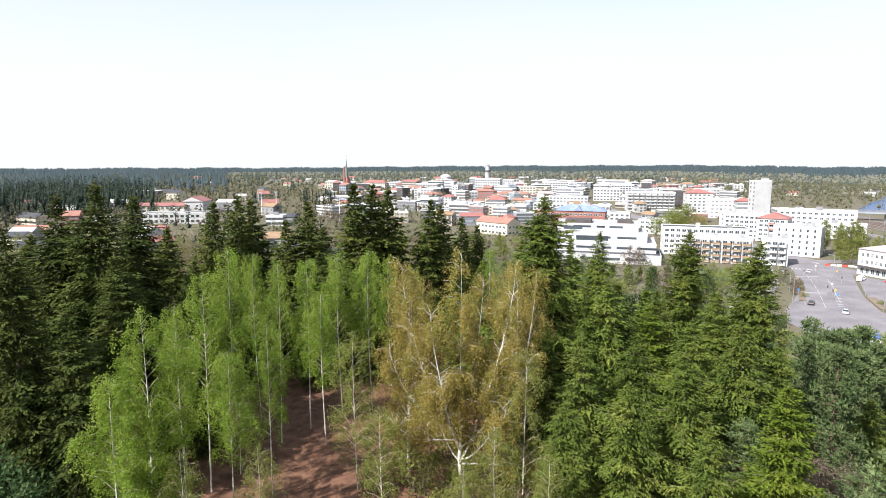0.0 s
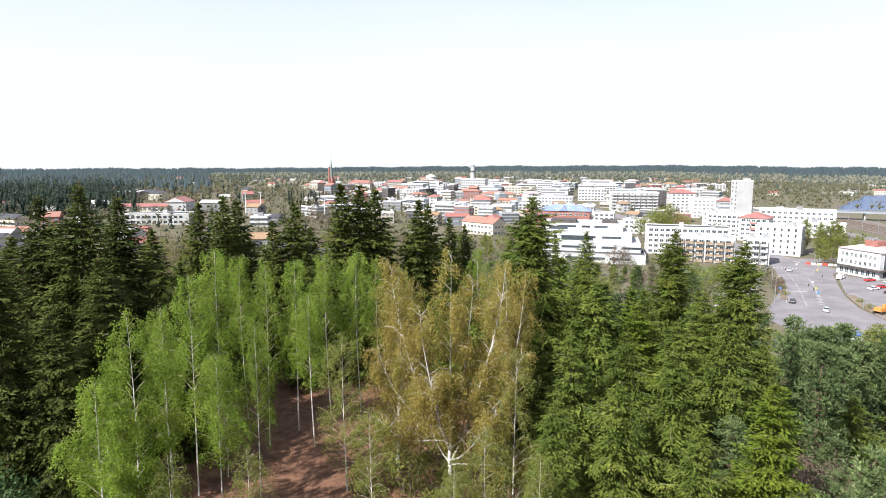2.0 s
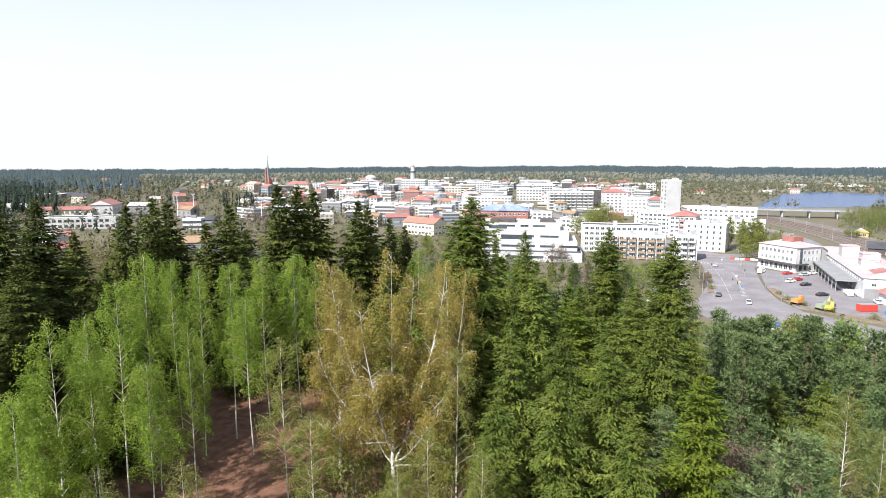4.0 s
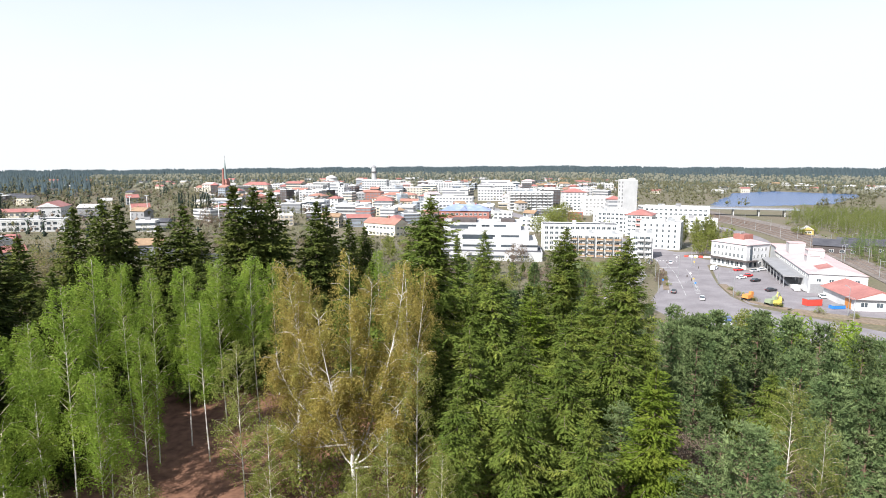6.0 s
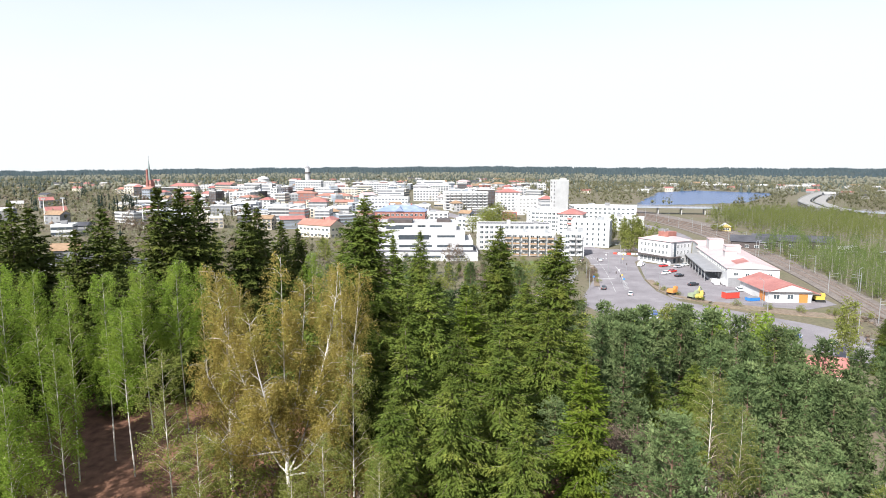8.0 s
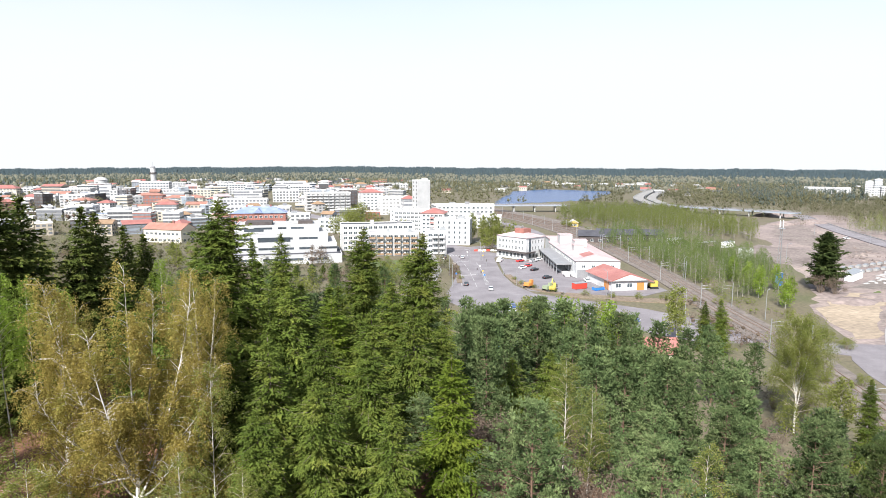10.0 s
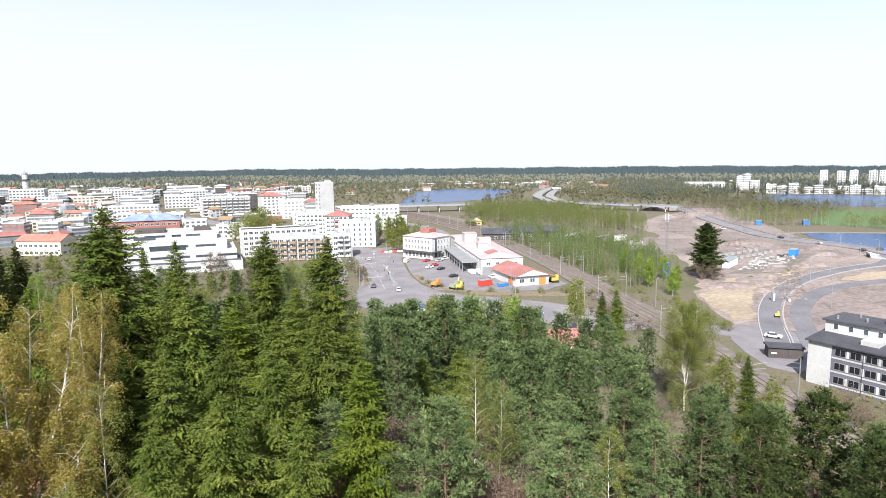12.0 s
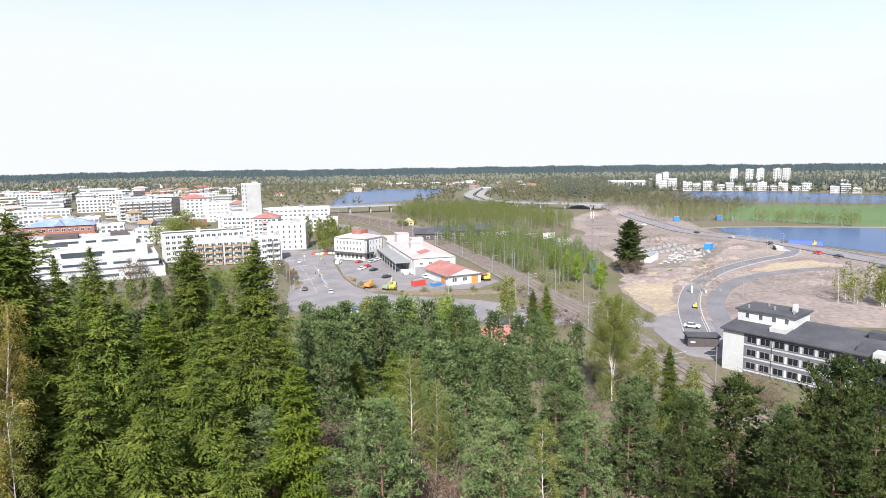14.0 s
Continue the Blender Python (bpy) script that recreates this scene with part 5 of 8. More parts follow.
def pine_shape(seed, h=18.0, r=3.4, crown=0.10, tufts=8, needles=6, size=1.0, pads=1.4, core=5):
    """A pine: rising branches that carry flattened pads of needle tufts, with gaps between the layers."""
    rng = np.random.default_rng(seed)
    trunk = Geo()
    bend = rng.normal(0, 0.3, 2)

    def stem(f):
        return np.array([bend[0] * math.sin(f * 2.5), bend[1] * math.sin(f * 2.2), f * h])
    limb(trunk, [stem(f * 0.95) - [0, 0, 1.0 * (f == 0)] for f in np.linspace(0, 1, 8)], 0.17, 0.03, 6)
    Cs, Rs, Os = [], [], []
    z = h * crown
    lobe = rng.uniform(0.68, 1.2, 8)
    while z < h * 0.97:
        t = max(0.0, (z / h - crown) / (1 - crown))
        reach = (r * (0.66 + 0.34 * min(1, t / 0.2)) * max(0.02, 1 - t ** 1.35) ** 0.62 + 0.25) * rng.uniform(0.72, 1.14)
        n = int(rng.integers(4, 7))
        a0 = rng.uniform(0, math.tau)
        for k in range(n):
            a = a0 + k * math.tau / n + rng.normal(0, 0.3)
            Lb = reach * rng.uniform(0.55, 1.12) * lobe[int((a % math.tau) / math.tau * 8) % 8]
            out = np.array([math.cos(a), math.sin(a), 0.0])
            side = np.array([-out[1], out[0], 0.0])
            up = rng.uniform(-0.02, 0.25) + 0.55 * t
            root = stem(z / h)
            tip = root + out * Lb + np.array([0, 0, up * Lb])
            mid = root + (tip - root) * 0.5 - np.array([0, 0, 0.06 * Lb])
            trunk.tube(root, mid, 0.045 * (1 - t) + 0.015, 0.025 * (1 - t) + 0.010, 3, caps=False)
            if size < 1.5:
                trunk.tube(mid, tip, 0.025 * (1 - t) + 0.010, 0.006, 3, caps=False)
            m = max(2, int(Lb * pads + 0.7))
            s = np.concatenate([[1.0], rng.uniform(0.35, 0.95, m - 1)])
            off = (rng.uniform(-1, 1, m) * 0.42 * Lb * (1.15 - s))[:, None] * side
            Cs.append(root + (tip - root) * s[:, None] + off + np.array([0, 0, 0.08]) + rng.normal(0, 0.06, (m, 3)))
            Rs.append(rng.uniform(0.28, 0.62, m) * (0.7 + 0.3 * min(1, Lb)) * (0.8 + 0.2 * size))
            Os.append(np.repeat(out[None], m, 0))
        z += rng.uniform(0.6, 1.0) * (1.15 - 0.45 * t)
    C, R, O = (np.repeat(np.concatenate(q), tufts, 0) for q in (Cs, Rs, Os))
    d = unit(rng.normal(size=C.shape) + O * 0.35 + np.array([0, 0, 0.45]))
    T = C + d * R[:, None] * rng.uniform(0.35, 1.0, (len(C), 1)) * np.array([1.3, 1.3, 0.55])
    T, d = np.repeat(T, needles, 0), np.repeat(d, needles, 0)
    D = unit(d * 0.9 + np.array([0, 0, 0.5]) + rng.normal(0, 0.42, T.shape))
    Lv = rng.uniform(0.18, 0.33, len(T)) * size
    I = np.repeat(np.concatenate(Cs), core, 0)
    J = np.repeat(np.concatenate(Rs), core)
    E = unit(rng.normal(size=I.shape) - np.repeat(np.concatenate(Os), core, 0) * 0.4)
    V, F = sprays(np.concatenate([T, I - E * J[:, None] * 0.5 - np.array([0, 0, 0.2])]), np.concatenate([D, E]), np.concatenate([Lv, J * 1.2]), np.concatenate([np.full(len(T), 0.072 * size), J * 0.6]), rng, 1.0)
    return trunk, (V, F)


def birch_shape(seed, h=19.0, r=2.2, crown=0.32, leaves=13, size=0.17, forks=0, spread=0.5, fine=0.10):
    """White stem, rising limbs, hanging twigs with small leaves."""
    rng = np.random.default_rng(seed)
    trunk, twig = Geo(), Geo()
    bend = rng.normal(0, 0.35, 2)

    def stem(t, o=(0, 0)):
        return np.array([bend[0] * math.sin(t * 2.4) + o[0] * t ** 0.8, bend[1] * math.sin(t * 2.0) + o[1] * t ** 0.8, t * h * 0.93])
    stems = [(0.0, 0.0)] + [(r * 0.85 * rng.uniform(0.6, 1.1) * math.cos(k * 2.4 + seed), r * 0.85 * rng.uniform(0.6, 1.1) * math.sin(k * 2.4 + seed)) for k in range(forks)]
    Ps, Ds = [], []
    for si, o in enumerate(stems):
        t0 = 0 if si == 0 else rng.uniform(0.12, 0.38)
        top = 1.0 if si == 0 else rng.uniform(0.66, 0.97)
        ts = np.linspace(t0, top, 9)
        base = stem(t0)
        pts = [base + (stem(t, o) - stem(t0, o)) - (np.array([0, 0, 1.0]) if t == 0 else 0) for t in ts]
        limb(trunk, pts, (0.072 if si == 0 else 0.05) * (1 + 1.3 * (forks > 0)), 0.007, 6)
        nb = int(h * (2.7 if forks == 0 else 2.0))
        for k in range(nb):
            t = crown + (1.0 - crown) * ((k + rng.uniform(0, 1)) / nb) ** 0.9
            if t > top or t < t0 + 0.03:
                continue
            f = (t - t0) / (top - t0) * 8
            i = min(7, int(f))
            root = np.asarray(pts[i]) + (np.asarray(pts[i + 1]) - np.asarray(pts[i])) * (f - i)
            a = k * 2.4 + rng.normal(0, 0.5)
            u = (t - crown) / (1 - crown)
            Lb = r * (1.0 - u) ** 0.45 * ((1.05 if forks > 3 else 0.55) + (0.45 if forks < 4 else -0.05) * min(1, u / 0.2)) * rng.uniform(0.6, 1.15) * (0.72 if 0 < forks < 4 else 1.0) + 0.25
            out = np.array([math.cos(a), math.sin(a), 0.0])
            rise = spread * (0.15 + 0.85 * min(1, u / 0.5)) if forks > 3 else spread
            mid = root + out * Lb * 0.5 + np.array([0, 0, Lb * rise])
            tip = root + out * Lb + np.array([0, 0, Lb * rise * 1.25])
            limb(twig, [root, mid, tip], 0.026 * (1.3 - u) * (1.7 * (1.1 - u) + 0.4 if forks else 1), 0.005, 3)
            m = max(4, int(Lb * 6.5))
            for s in rng.uniform(0.26 if forks > 3 else 0.2, 1.0, m):
                q = root + (mid - root) * min(1, 2 * s) + (tip - mid) * max(0, 2 * s - 1) + rng.normal(0, 0.16, 3)
                hang = rng.uniform(0.35, 1.7 + 0.7 * (forks > 0)) * (0.5 + 0.5 * min(1, Lb))
                w = np.linspace(0, 1, leaves)
                strand = q + np.array([0, 0, -1.0]) * (w * hang)[:, None] + out * (w * hang * 0.3)[:, None] + rng.normal(0, fine, (leaves, 3))
                Ps.append(strand)
                Ds.append(unit(rng.normal(size=(leaves, 3)) + np.array([0, 0, -0.6])))
    P, D = np.concatenate(Ps), np.concatenate(Ds)
    Lv = rng.uniform(0.6, 1.25, len(P)) * size
    return (trunk, twig), leaf_quads(P, D, Lv, Lv * 0.62, rng)


def old_birch_shape(seed, h=21.0, leaves=16, size=0.15):
    """A low-forked old birch: steep white limbs, each with its own plume of hanging twigs, and one long low bough."""
    rng = np.random.default_rng(seed)
    wood, twig = Geo(), Geo()
    fork = 0.17 * h
    limb(wood, [(0, 0, -1.0), (0.1, 0, fork * 0.5), (0.0, 0.1, fork), (0.15, 0, fork * 1.6)], 0.19, 0.11, 8)
    Ps, Ds = [], []
    limbs = [(-4.7, 0.5, 0.94), (-2.3, -1.5, 0.80), (0.1, 0.2, 0.99), (1.9, 1.6, 0.88), (4.4, 0.3, 0.97), (5.6, -1.0, 0.62), (-5.8, 1.0, 0.60), (7.6, -0.6, 0.20), (-5.2, -1.6, 0.34), (3.6, -2.4, 0.43), (-3.0, 2.6, 0.50), (2.6, 3.0, 0.55), (-1.4, -2.8, 0.56)]
    for dx, dy, top in limbs:
        z0 = fork * rng.uniform(0.8, 1.5) if top > 0.3 else fork * 0.75
        reach = top * h - z0

        def along(t):
            o = 1 - (1 - t) ** 1.5
            return np.array([dx * o, dy * o, z0 + reach * t ** 1.15 + 0.25 * math.sin(t * 7 + dx)])
        ts = np.linspace(0, 1, 9)
        thick = 0.095 if top > 0.7 else 0.075
        limb(wood, [along(t) for t in ts], thick, 0.010, 6)
        span = math.hypot(dx, dy, reach)
        for k in range(int(10 + span * 2.9)):
            t = rng.uniform(0.16, 1.0) ** 0.8
            root = along(t)
            a = rng.uniform(0, math.tau)
            out = np.array([math.cos(a), math.sin(a), 0.0])
            Lb = rng.uniform(0.8, 2.3) * (1.15 - 0.6 * t) + 0.15
            mid = root + out * Lb * 0.5 + np.array([0, 0, Lb * 0.45])
            tip = root + out * Lb + np.array([0, 0, Lb * 0.45])
            limb(twig, [root, mid, tip], 0.024 * (1.25 - 0.8 * t), 0.005, 3)
            for q in rng.uniform(0.3, 1.0, max(4, int(Lb * 9))):
                p = root + (mid - root) * min(1, 2 * q) + (tip - mid) * max(0, 2 * q - 1) + rng.normal(0, 0.14, 3)
                drop = rng.uniform(0.4, 1.7)
                w = np.linspace(0, 1, leaves)
                Ps.append(p - np.array([0, 0, 1.0]) * (w * drop)[:, None] + out * (w * drop * 0.28)[:, None] + rng.normal(0, 0.10, (leaves, 3)))
                Ds.append(unit(rng.normal(size=(leaves, 3)) + np.array([0, 0, -0.6])))
    P, D = np.concatenate(Ps), np.concatenate(Ds)
    Lv = rng.uniform(0.6, 1.25, len(P)) * size
    return (wood, twig), leaf_quads(P, D, Lv, Lv * 0.62, rng)


def bushy_shape(seed, h=6.0, r=3.0, n=2600, size=0.24, stems=5, flat=1.0):
    """A many-stemmed broad bush or small tree: leaf sprays round uneven lobes."""
    rng = np.random.default_rng(seed)
    trunk = Geo()
    lobes = []
    for k in range(stems * 3):
        a, rr = rng.uniform(0, math.tau), r * math.sqrt(rng.uniform(0, 0.85))
        z = h * rng.uniform(0.30, 0.92) * (1 - 0.35 * (rr / r) ** 2)
        c = np.array([rr * math.cos(a), rr * math.sin(a), z])
        lobes.append((c, rng.uniform(0.20, 0.36) * r))
        limb(trunk, [np.array([0.25 * math.cos(a), 0.25 * math.sin(a), -0.4]), c * [0.5, 0.5, 0.55], c], 0.07, 0.012, 4)
    pick = rng.integers(0, len(lobes), n)
    C = np.array([l[0] for l in lobes])[pick]
    R = np.array([l[1] for l in lobes])[pick][:, None]
    dv = unit(rng.normal(size=(n, 3)))
    P = C + dv * R * rng.uniform(0.45, 1.1, (n, 1)) * np.array([1, 1, flat])
    D = unit(dv + rng.normal(size=(n, 3)) * 0.8)
    Lv = rng.uniform(0.6, 1.3, n) * size
    return trunk, leaf_quads(P, D, Lv, Lv * 0.6, rng)


KINDS = {}


def tree_kind(key, name, shape, h, bark, leaf, label, category, twig_mat=None):
    KINDS.setdefault(key, []).append(dict(name=name, shape=shape, h=h, bark=bark, leaf=leaf, label=label, category=category, twig=twig_mat, ob=None))


def plant(key, rows, group, seed=5, girth=1.0, base=None, turn=None):
    """Trees of one kind at x, y with their height; every one a thing with trunk and crown."""
    rnd = random.Random(seed)
    for k, (x, y, h) in enumerate(rows):
        v = KINDS[key][(k + seed) % len(KINDS[key])]
        s = h / v["h"]
        g = girth * rnd.uniform(0.92, 1.1) * (0.6 + 0.4 / max(0.4, s) if s < 1 else 1.0)
        z = (gz(x, y) if base is None else base) - 0.1
        m = Matrix.LocRotScale((x, y, z), Euler((0, 0, rnd.uniform(0, math.tau) if turn is None else radians(turn))), (s * g, s * g, s))
        if v["ob"] is None:
            t = new(v["name"])
            tagged(t, v["label"], v["category"], group)
            wood, (V, F) = v["shape"]
            if isinstance(wood, tuple):
                both = Geo()
                for k2, w2 in enumerate(wood):
                    both.add(w2.v, w2.f, k2)
                part("trunk", both, [v["bark"], v["twig"]], t)
            else:
                part("trunk", wood, v["bark"], t)
            part("crown", mesh_of("crown", V, F, v["leaf"]), None, t)
            t.matrix_basis = m
            v["ob"] = t
        else:
            o = copy_thing(v["ob"], pose(0, 0, 0))
            o.matrix_basis = m
            o["group"] = group


for s in range(3):
    tree_kind("spruce", "spruce_tree", spruce_shape(20 + s, 24, 4.3 + 0.3 * (s % 2), 0.40, 0.95, taper=0.62), 24, BARK, SPRUCE, "tall green spruce with drooping branches on the hill", "tree")
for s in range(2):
    tree_kind("dark_spruce", "spruce_tree", spruce_shape(30 + s, 24, 4.6 + 0.4 * s, 0.42, 0.85, bare=0.08, size=1.1), 24, BARK, SPRUCE_SHADE, "tall spruce with ragged shade-dark green branches", "tree")
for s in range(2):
    tree_kind("back_spruce", "spruce_tree", spruce_shape(35 + s, 23, 4.2 + 0.4 * s, 0.42, 0.58, bare=0.1, gap=0.78, size=1.6, taper=0.58, each=4), 23, BARK, SPRUCE_MID, "tall spruce with ragged shade-dark green branches", "tree")
for s in range(3):
    tree_kind("old_spruce", "spruce_tree", spruce_shape(40 + s, 17, 4.2 + 0.3 * s, 0.50, dense=1.0, bare=0.03, gap=0.68, hang=0.9), 17, BARK, SPRUCE, "broad green spruce with hanging branchlets on the slope", "tree")
tree_kind("full_spruce", "spruce_tree", spruce_shape(26, 24, 5.6, 0.36, 1.05, taper=0.52, gap=0.56), 24, BARK, SPRUCE, "broad full green spruce on the hill", "tree")
tree_kind("budding_tree", "park_tree", bushy_shape(106, 20, 5.0, 9000, 0.22, 12, 1.2), 20, BARK, BUDS, "tall budding tree with thin brown leaf", "tree")
tree_kind("young_spruce", "spruce_tree", spruce_shape(50, 14, 3.8, 0.32, dense=1.2, bare=0.03, hang=0.4), 14, BARK, SPRUCE_YOUNG, "yellow green spruce with fresh shoots on the slope", "tree")
for s in range(3):
    tree_kind("pine", "pine_tree", pine_shape(60 + s, 17, 3.4 + 0.2 * s, 0.06 + 0.04 * s, 10, 6, 1.05), 17, PINE_BARK, PINE, "blue green pine with tufted branches on the slope", "tree")
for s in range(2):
    tree_kind("deep_pine", "pine_tree", pine_shape(160 + s, 19, 4.9 + 0.3 * s, 0.04, 10, 6, 1.15, 1.5, 6), 19, PINE_BARK, PINE_DEEP_SHADE, "deep green pine with a full rounded crown", "tree")
for s in range(2):
    tree_kind("far_spruce", "spruce_tree", spruce_shape(55 + s, 16, 3.4, 0.42, 0.5, gap=1.1, size=2.4, each=3), 16, BARK, SPRUCE, "green spruce below the hill", "tree")
for s in range(2):
    tree_kind("far_pine", "pine_tree", pine_shape(57 + s, 15, 3.4, 0.06, 3, 4, 2.6, 1.1), 15, PINE_BARK, PINE, "blue green pine below the hill", "tree")
tree_kind("great_birch", "birch_tree", birch_shape(58, 22, 5.6, 0.08, leaves=15, size=0.19, forks=5, spread=0.8, fine=0.22), 22, BIRCH_BARK, BIRCH_OLIVE, "great olive birch beside the railway", "tree", TWIG)
for s in range(3):
    tree_kind("back_pine", "pine_tree", pine_shape(65 + s, 16, 3.3, 0.06 + 0.04 * s, 5, 4, 1.9, 1.15), 16, PINE_BARK, PINE, "blue green pine below the hill", "tree")
for s in range(4):
    tree_kind("birch", "birch_tree", birch_shape(70 + s, 19, 1.75 + 0.15 * s, 0.34 + 0.05 * s, leaves=30, size=0.135), 19, BIRCH_BARK, BIRCH_GREEN, "slim white birch with fresh green leaves", "tree", TWIG)
tree_kind("weeping_birch", "birch_tree", birch_shape(75, 17, 3.1, 0.05, leaves=42, size=0.14), 17, BIRCH_BARK, BIRCH_GREEN, "full green birch with hanging twigs", "tree", TWIG)
for s in range(2):
    tree_kind("olive_birch", "birch_tree", birch_shape(76 + s, 17, 2.6, 0.14 + 0.1 * s, leaves=18, size=0.15), 17, BIRCH_BARK, BIRCH_OLIVE, "slim white birch with olive opening leaves", "tree", TWIG)
tree_kind("big_birch", "birch_tree", old_birch_shape(80), 21, BIRCH_BARK, BIRCH_AMBER, "old spreading birch with white limbs and amber leaves", "tree", BIRCH_BARK)
tree_kind("amber_birch", "birch_tree", birch_shape(82, 20, 3.8, 0.12, leaves=30, size=0.125, forks=2, spread=0.8), 20, BIRCH_BARK, BIRCH_AMBER, "amber tinted birch with hanging catkins", "tree", TWIG)
tree_kind("bush", "leafy_bush", bushy_shape(90, 7, 3.4, 5200, 0.26), 7, BARK, SHRUB, "broad leafed green bush under the spruces", "bush")
tree_kind("bare_bush", "bare_bush", bushy_shape(92, 6, 2.6, 2600, 0.16, 8), 6, BARK, BARE, "brown budding bush on the slope", "bush")
tree_kind("low_bush", "leafy_bush", bushy_shape(94, 3, 2.0, 1100, 0.2, 5), 3, BARK, BIRCH_OLIVE, "low olive bush with fresh leaves", "bush")
for s in range(2):
    tree_kind("street_birch", "birch_tree", birch_shape(96 + s, 14, 2.8, 0.14, leaves=5, size=0.48, fine=0.25), 14, BIRCH_BARK, BIRCH_OLIVE, "light birch with thin spring leaves", "tree", TWIG)
tree_kind("grove_birch", "birch_tree", birch_shape(104, 13, 2.6, 0.12, leaves=4, size=0.55, fine=0.25), 13, BIRCH_BARK, BIRCH_GREEN, "young green birch beside the railway", "tree", TWIG)
tree_kind("street_tree", "park_tree", bushy_shape(98, 12, 4.0, 850, 0.62, 5, 1.1), 12, BARK, BIRCH_OLIVE, "round street tree in fresh leaf", "tree")
tree_kind("great_tree", "park_tree", bushy_shape(103, 20, 9.5, 7000, 0.6, 12, 1.0), 20, BARK, BIRCH_OLIVE, "great spreading street tree in fresh leaf", "tree")
tree_kind("brown_tree", "park_tree", bushy_shape(101, 12, 4.4, 850, 0.54, 6, 1.1), 12, BARK, BARE, "broad budding tree with brown twigs", "tree")
tree_kind("dark_evergreen", "park_tree", spruce_shape(99, 22, 6.6, 0.2, 1.3, bare=0.13, gap=0.6, size=1.7, taper=0.45, hang=0.3), 22, BARK, PINE_DEEP_SHADE, "large dark evergreen tree on the sandy ground", "tree")

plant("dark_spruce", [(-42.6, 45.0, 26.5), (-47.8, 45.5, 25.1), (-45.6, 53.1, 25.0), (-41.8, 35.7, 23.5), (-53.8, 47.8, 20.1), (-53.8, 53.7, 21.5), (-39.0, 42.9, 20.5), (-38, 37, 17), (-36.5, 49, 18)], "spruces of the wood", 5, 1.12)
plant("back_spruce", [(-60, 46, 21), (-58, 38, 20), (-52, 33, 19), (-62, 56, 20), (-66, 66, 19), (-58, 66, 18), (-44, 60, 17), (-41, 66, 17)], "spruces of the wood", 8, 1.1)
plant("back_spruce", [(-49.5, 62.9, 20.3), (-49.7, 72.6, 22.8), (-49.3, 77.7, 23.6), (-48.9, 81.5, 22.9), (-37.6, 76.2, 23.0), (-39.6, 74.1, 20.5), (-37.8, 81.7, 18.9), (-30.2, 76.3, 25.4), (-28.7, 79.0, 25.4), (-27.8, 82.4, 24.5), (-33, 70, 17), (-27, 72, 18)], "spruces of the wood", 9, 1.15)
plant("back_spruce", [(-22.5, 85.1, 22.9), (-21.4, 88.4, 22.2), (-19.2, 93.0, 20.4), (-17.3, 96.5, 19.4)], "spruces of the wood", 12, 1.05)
plant("full_spruce", [(-4.5, 61.8, 25.0)], "spruces of the wood", 3, 1.22)
plant("full_spruce", [(11.5, 74.1, 21.3), (16.7, 65.9, 21.7)], "spruces of the slope", 4, 0.95)
plant("budding_tree", [(-57, 78, 21), (-52.5, 83, 20), (-63, 77, 19), (-43.5, 84, 19)], "trees of the wood", 3)
plant("spruce", [(-3.4, 55.5, 13.5), (-4.6, 67, 18), (-7.7, 74.6, 18.9), (-16, 76, 17), (-12, 70, 16)], "spruces of the wood", 3, 0.95)
plant("spruce", [(2.4, 105.0, 21.1), (14.0, 68.6, 15.4), (7.5, 65.6, 15.1), (3.4, 69.9, 14.7)], "spruces of the slope", 4, 1.15)
plant("old_spruce", [(0.3, 60.0, 15.3), (2.4, 60.0, 16.9), (0.1, 50.0, 14.1), (4.6, 51.8, 14.1), (7.7, 47.4, 13.9), (13.4, 54.4, 15.1), (10, 60, 13.5), (-1, 43, 11), (8.5, 41, 11), (3.5, 44, 12.5), (17, 58, 12.5)], "spruces of the slope", 5)
plant("young_spruce", [(13.9, 43.9, 13.2), (6.2, 61.7, 14.3)], "spruces of the slope")
plant("spruce", [(108.6, 128.1, 13.4), (110.3, 124.1, 14.7), (89.4, 67.5, 15.6)], "spruces by the railway", 6, 0.9)
plant("pine", [(20.3, 41.3, 9.6), (17.2, 40.2, 9.0), (44.9, 48.4, 16.8), (49.0, 60.7, 16.7), (45.6, 38.9, 14.3), (47.6, 39.8, 14.1),  (41, 44, 13)], "pines of the slope", 7)
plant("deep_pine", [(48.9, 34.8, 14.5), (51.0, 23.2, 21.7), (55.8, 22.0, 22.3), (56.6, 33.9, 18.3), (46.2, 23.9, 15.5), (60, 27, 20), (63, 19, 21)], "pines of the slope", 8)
plant("back_pine", [(62, 107, 20), (46, 113, 20.5), (68, 104, 18.5), (40, 119, 20), (54, 112, 21)], "pines of the slope", 19, 1.05)
plant("back_pine", [(34.4, 93.9, 18.6), (34.9, 85.1, 17.1), (28.3, 83.3, 15.2), (48.4, 101.0, 21.7), (49.5, 82.3, 19.2), (53.5, 74.8, 17.6), (50.2, 91.1, 18.0), (53.5, 56.8, 18.4), (54.7, 69.0, 18.7), (37.6, 98.0, 19.9), (40.1, 91.6, 19.5), (31.5, 89.6, 17.0), (55.5, 104.2, 21.6)], "pines of the slope", 17, 1.05)
plant("weeping_birch", [(-28.3, 32.4, 19.6), (-27.5, 29.0, 16.3)], "birches of the clearing")
plant("birch", [(-30.4, 42.2, 20.5), (-32.8, 50.3, 21.3), (-23.4, 34.9, 16.3), (-29.3, 52.4, 19.8), (-27.6, 55.5, 19.7), (-26.1, 60.6, 19.4), (-23.0, 61.9, 19.7), (-25.2, 43.2, 16.6), (-29.5, 37.9, 17.5)], "birches of the clearing")
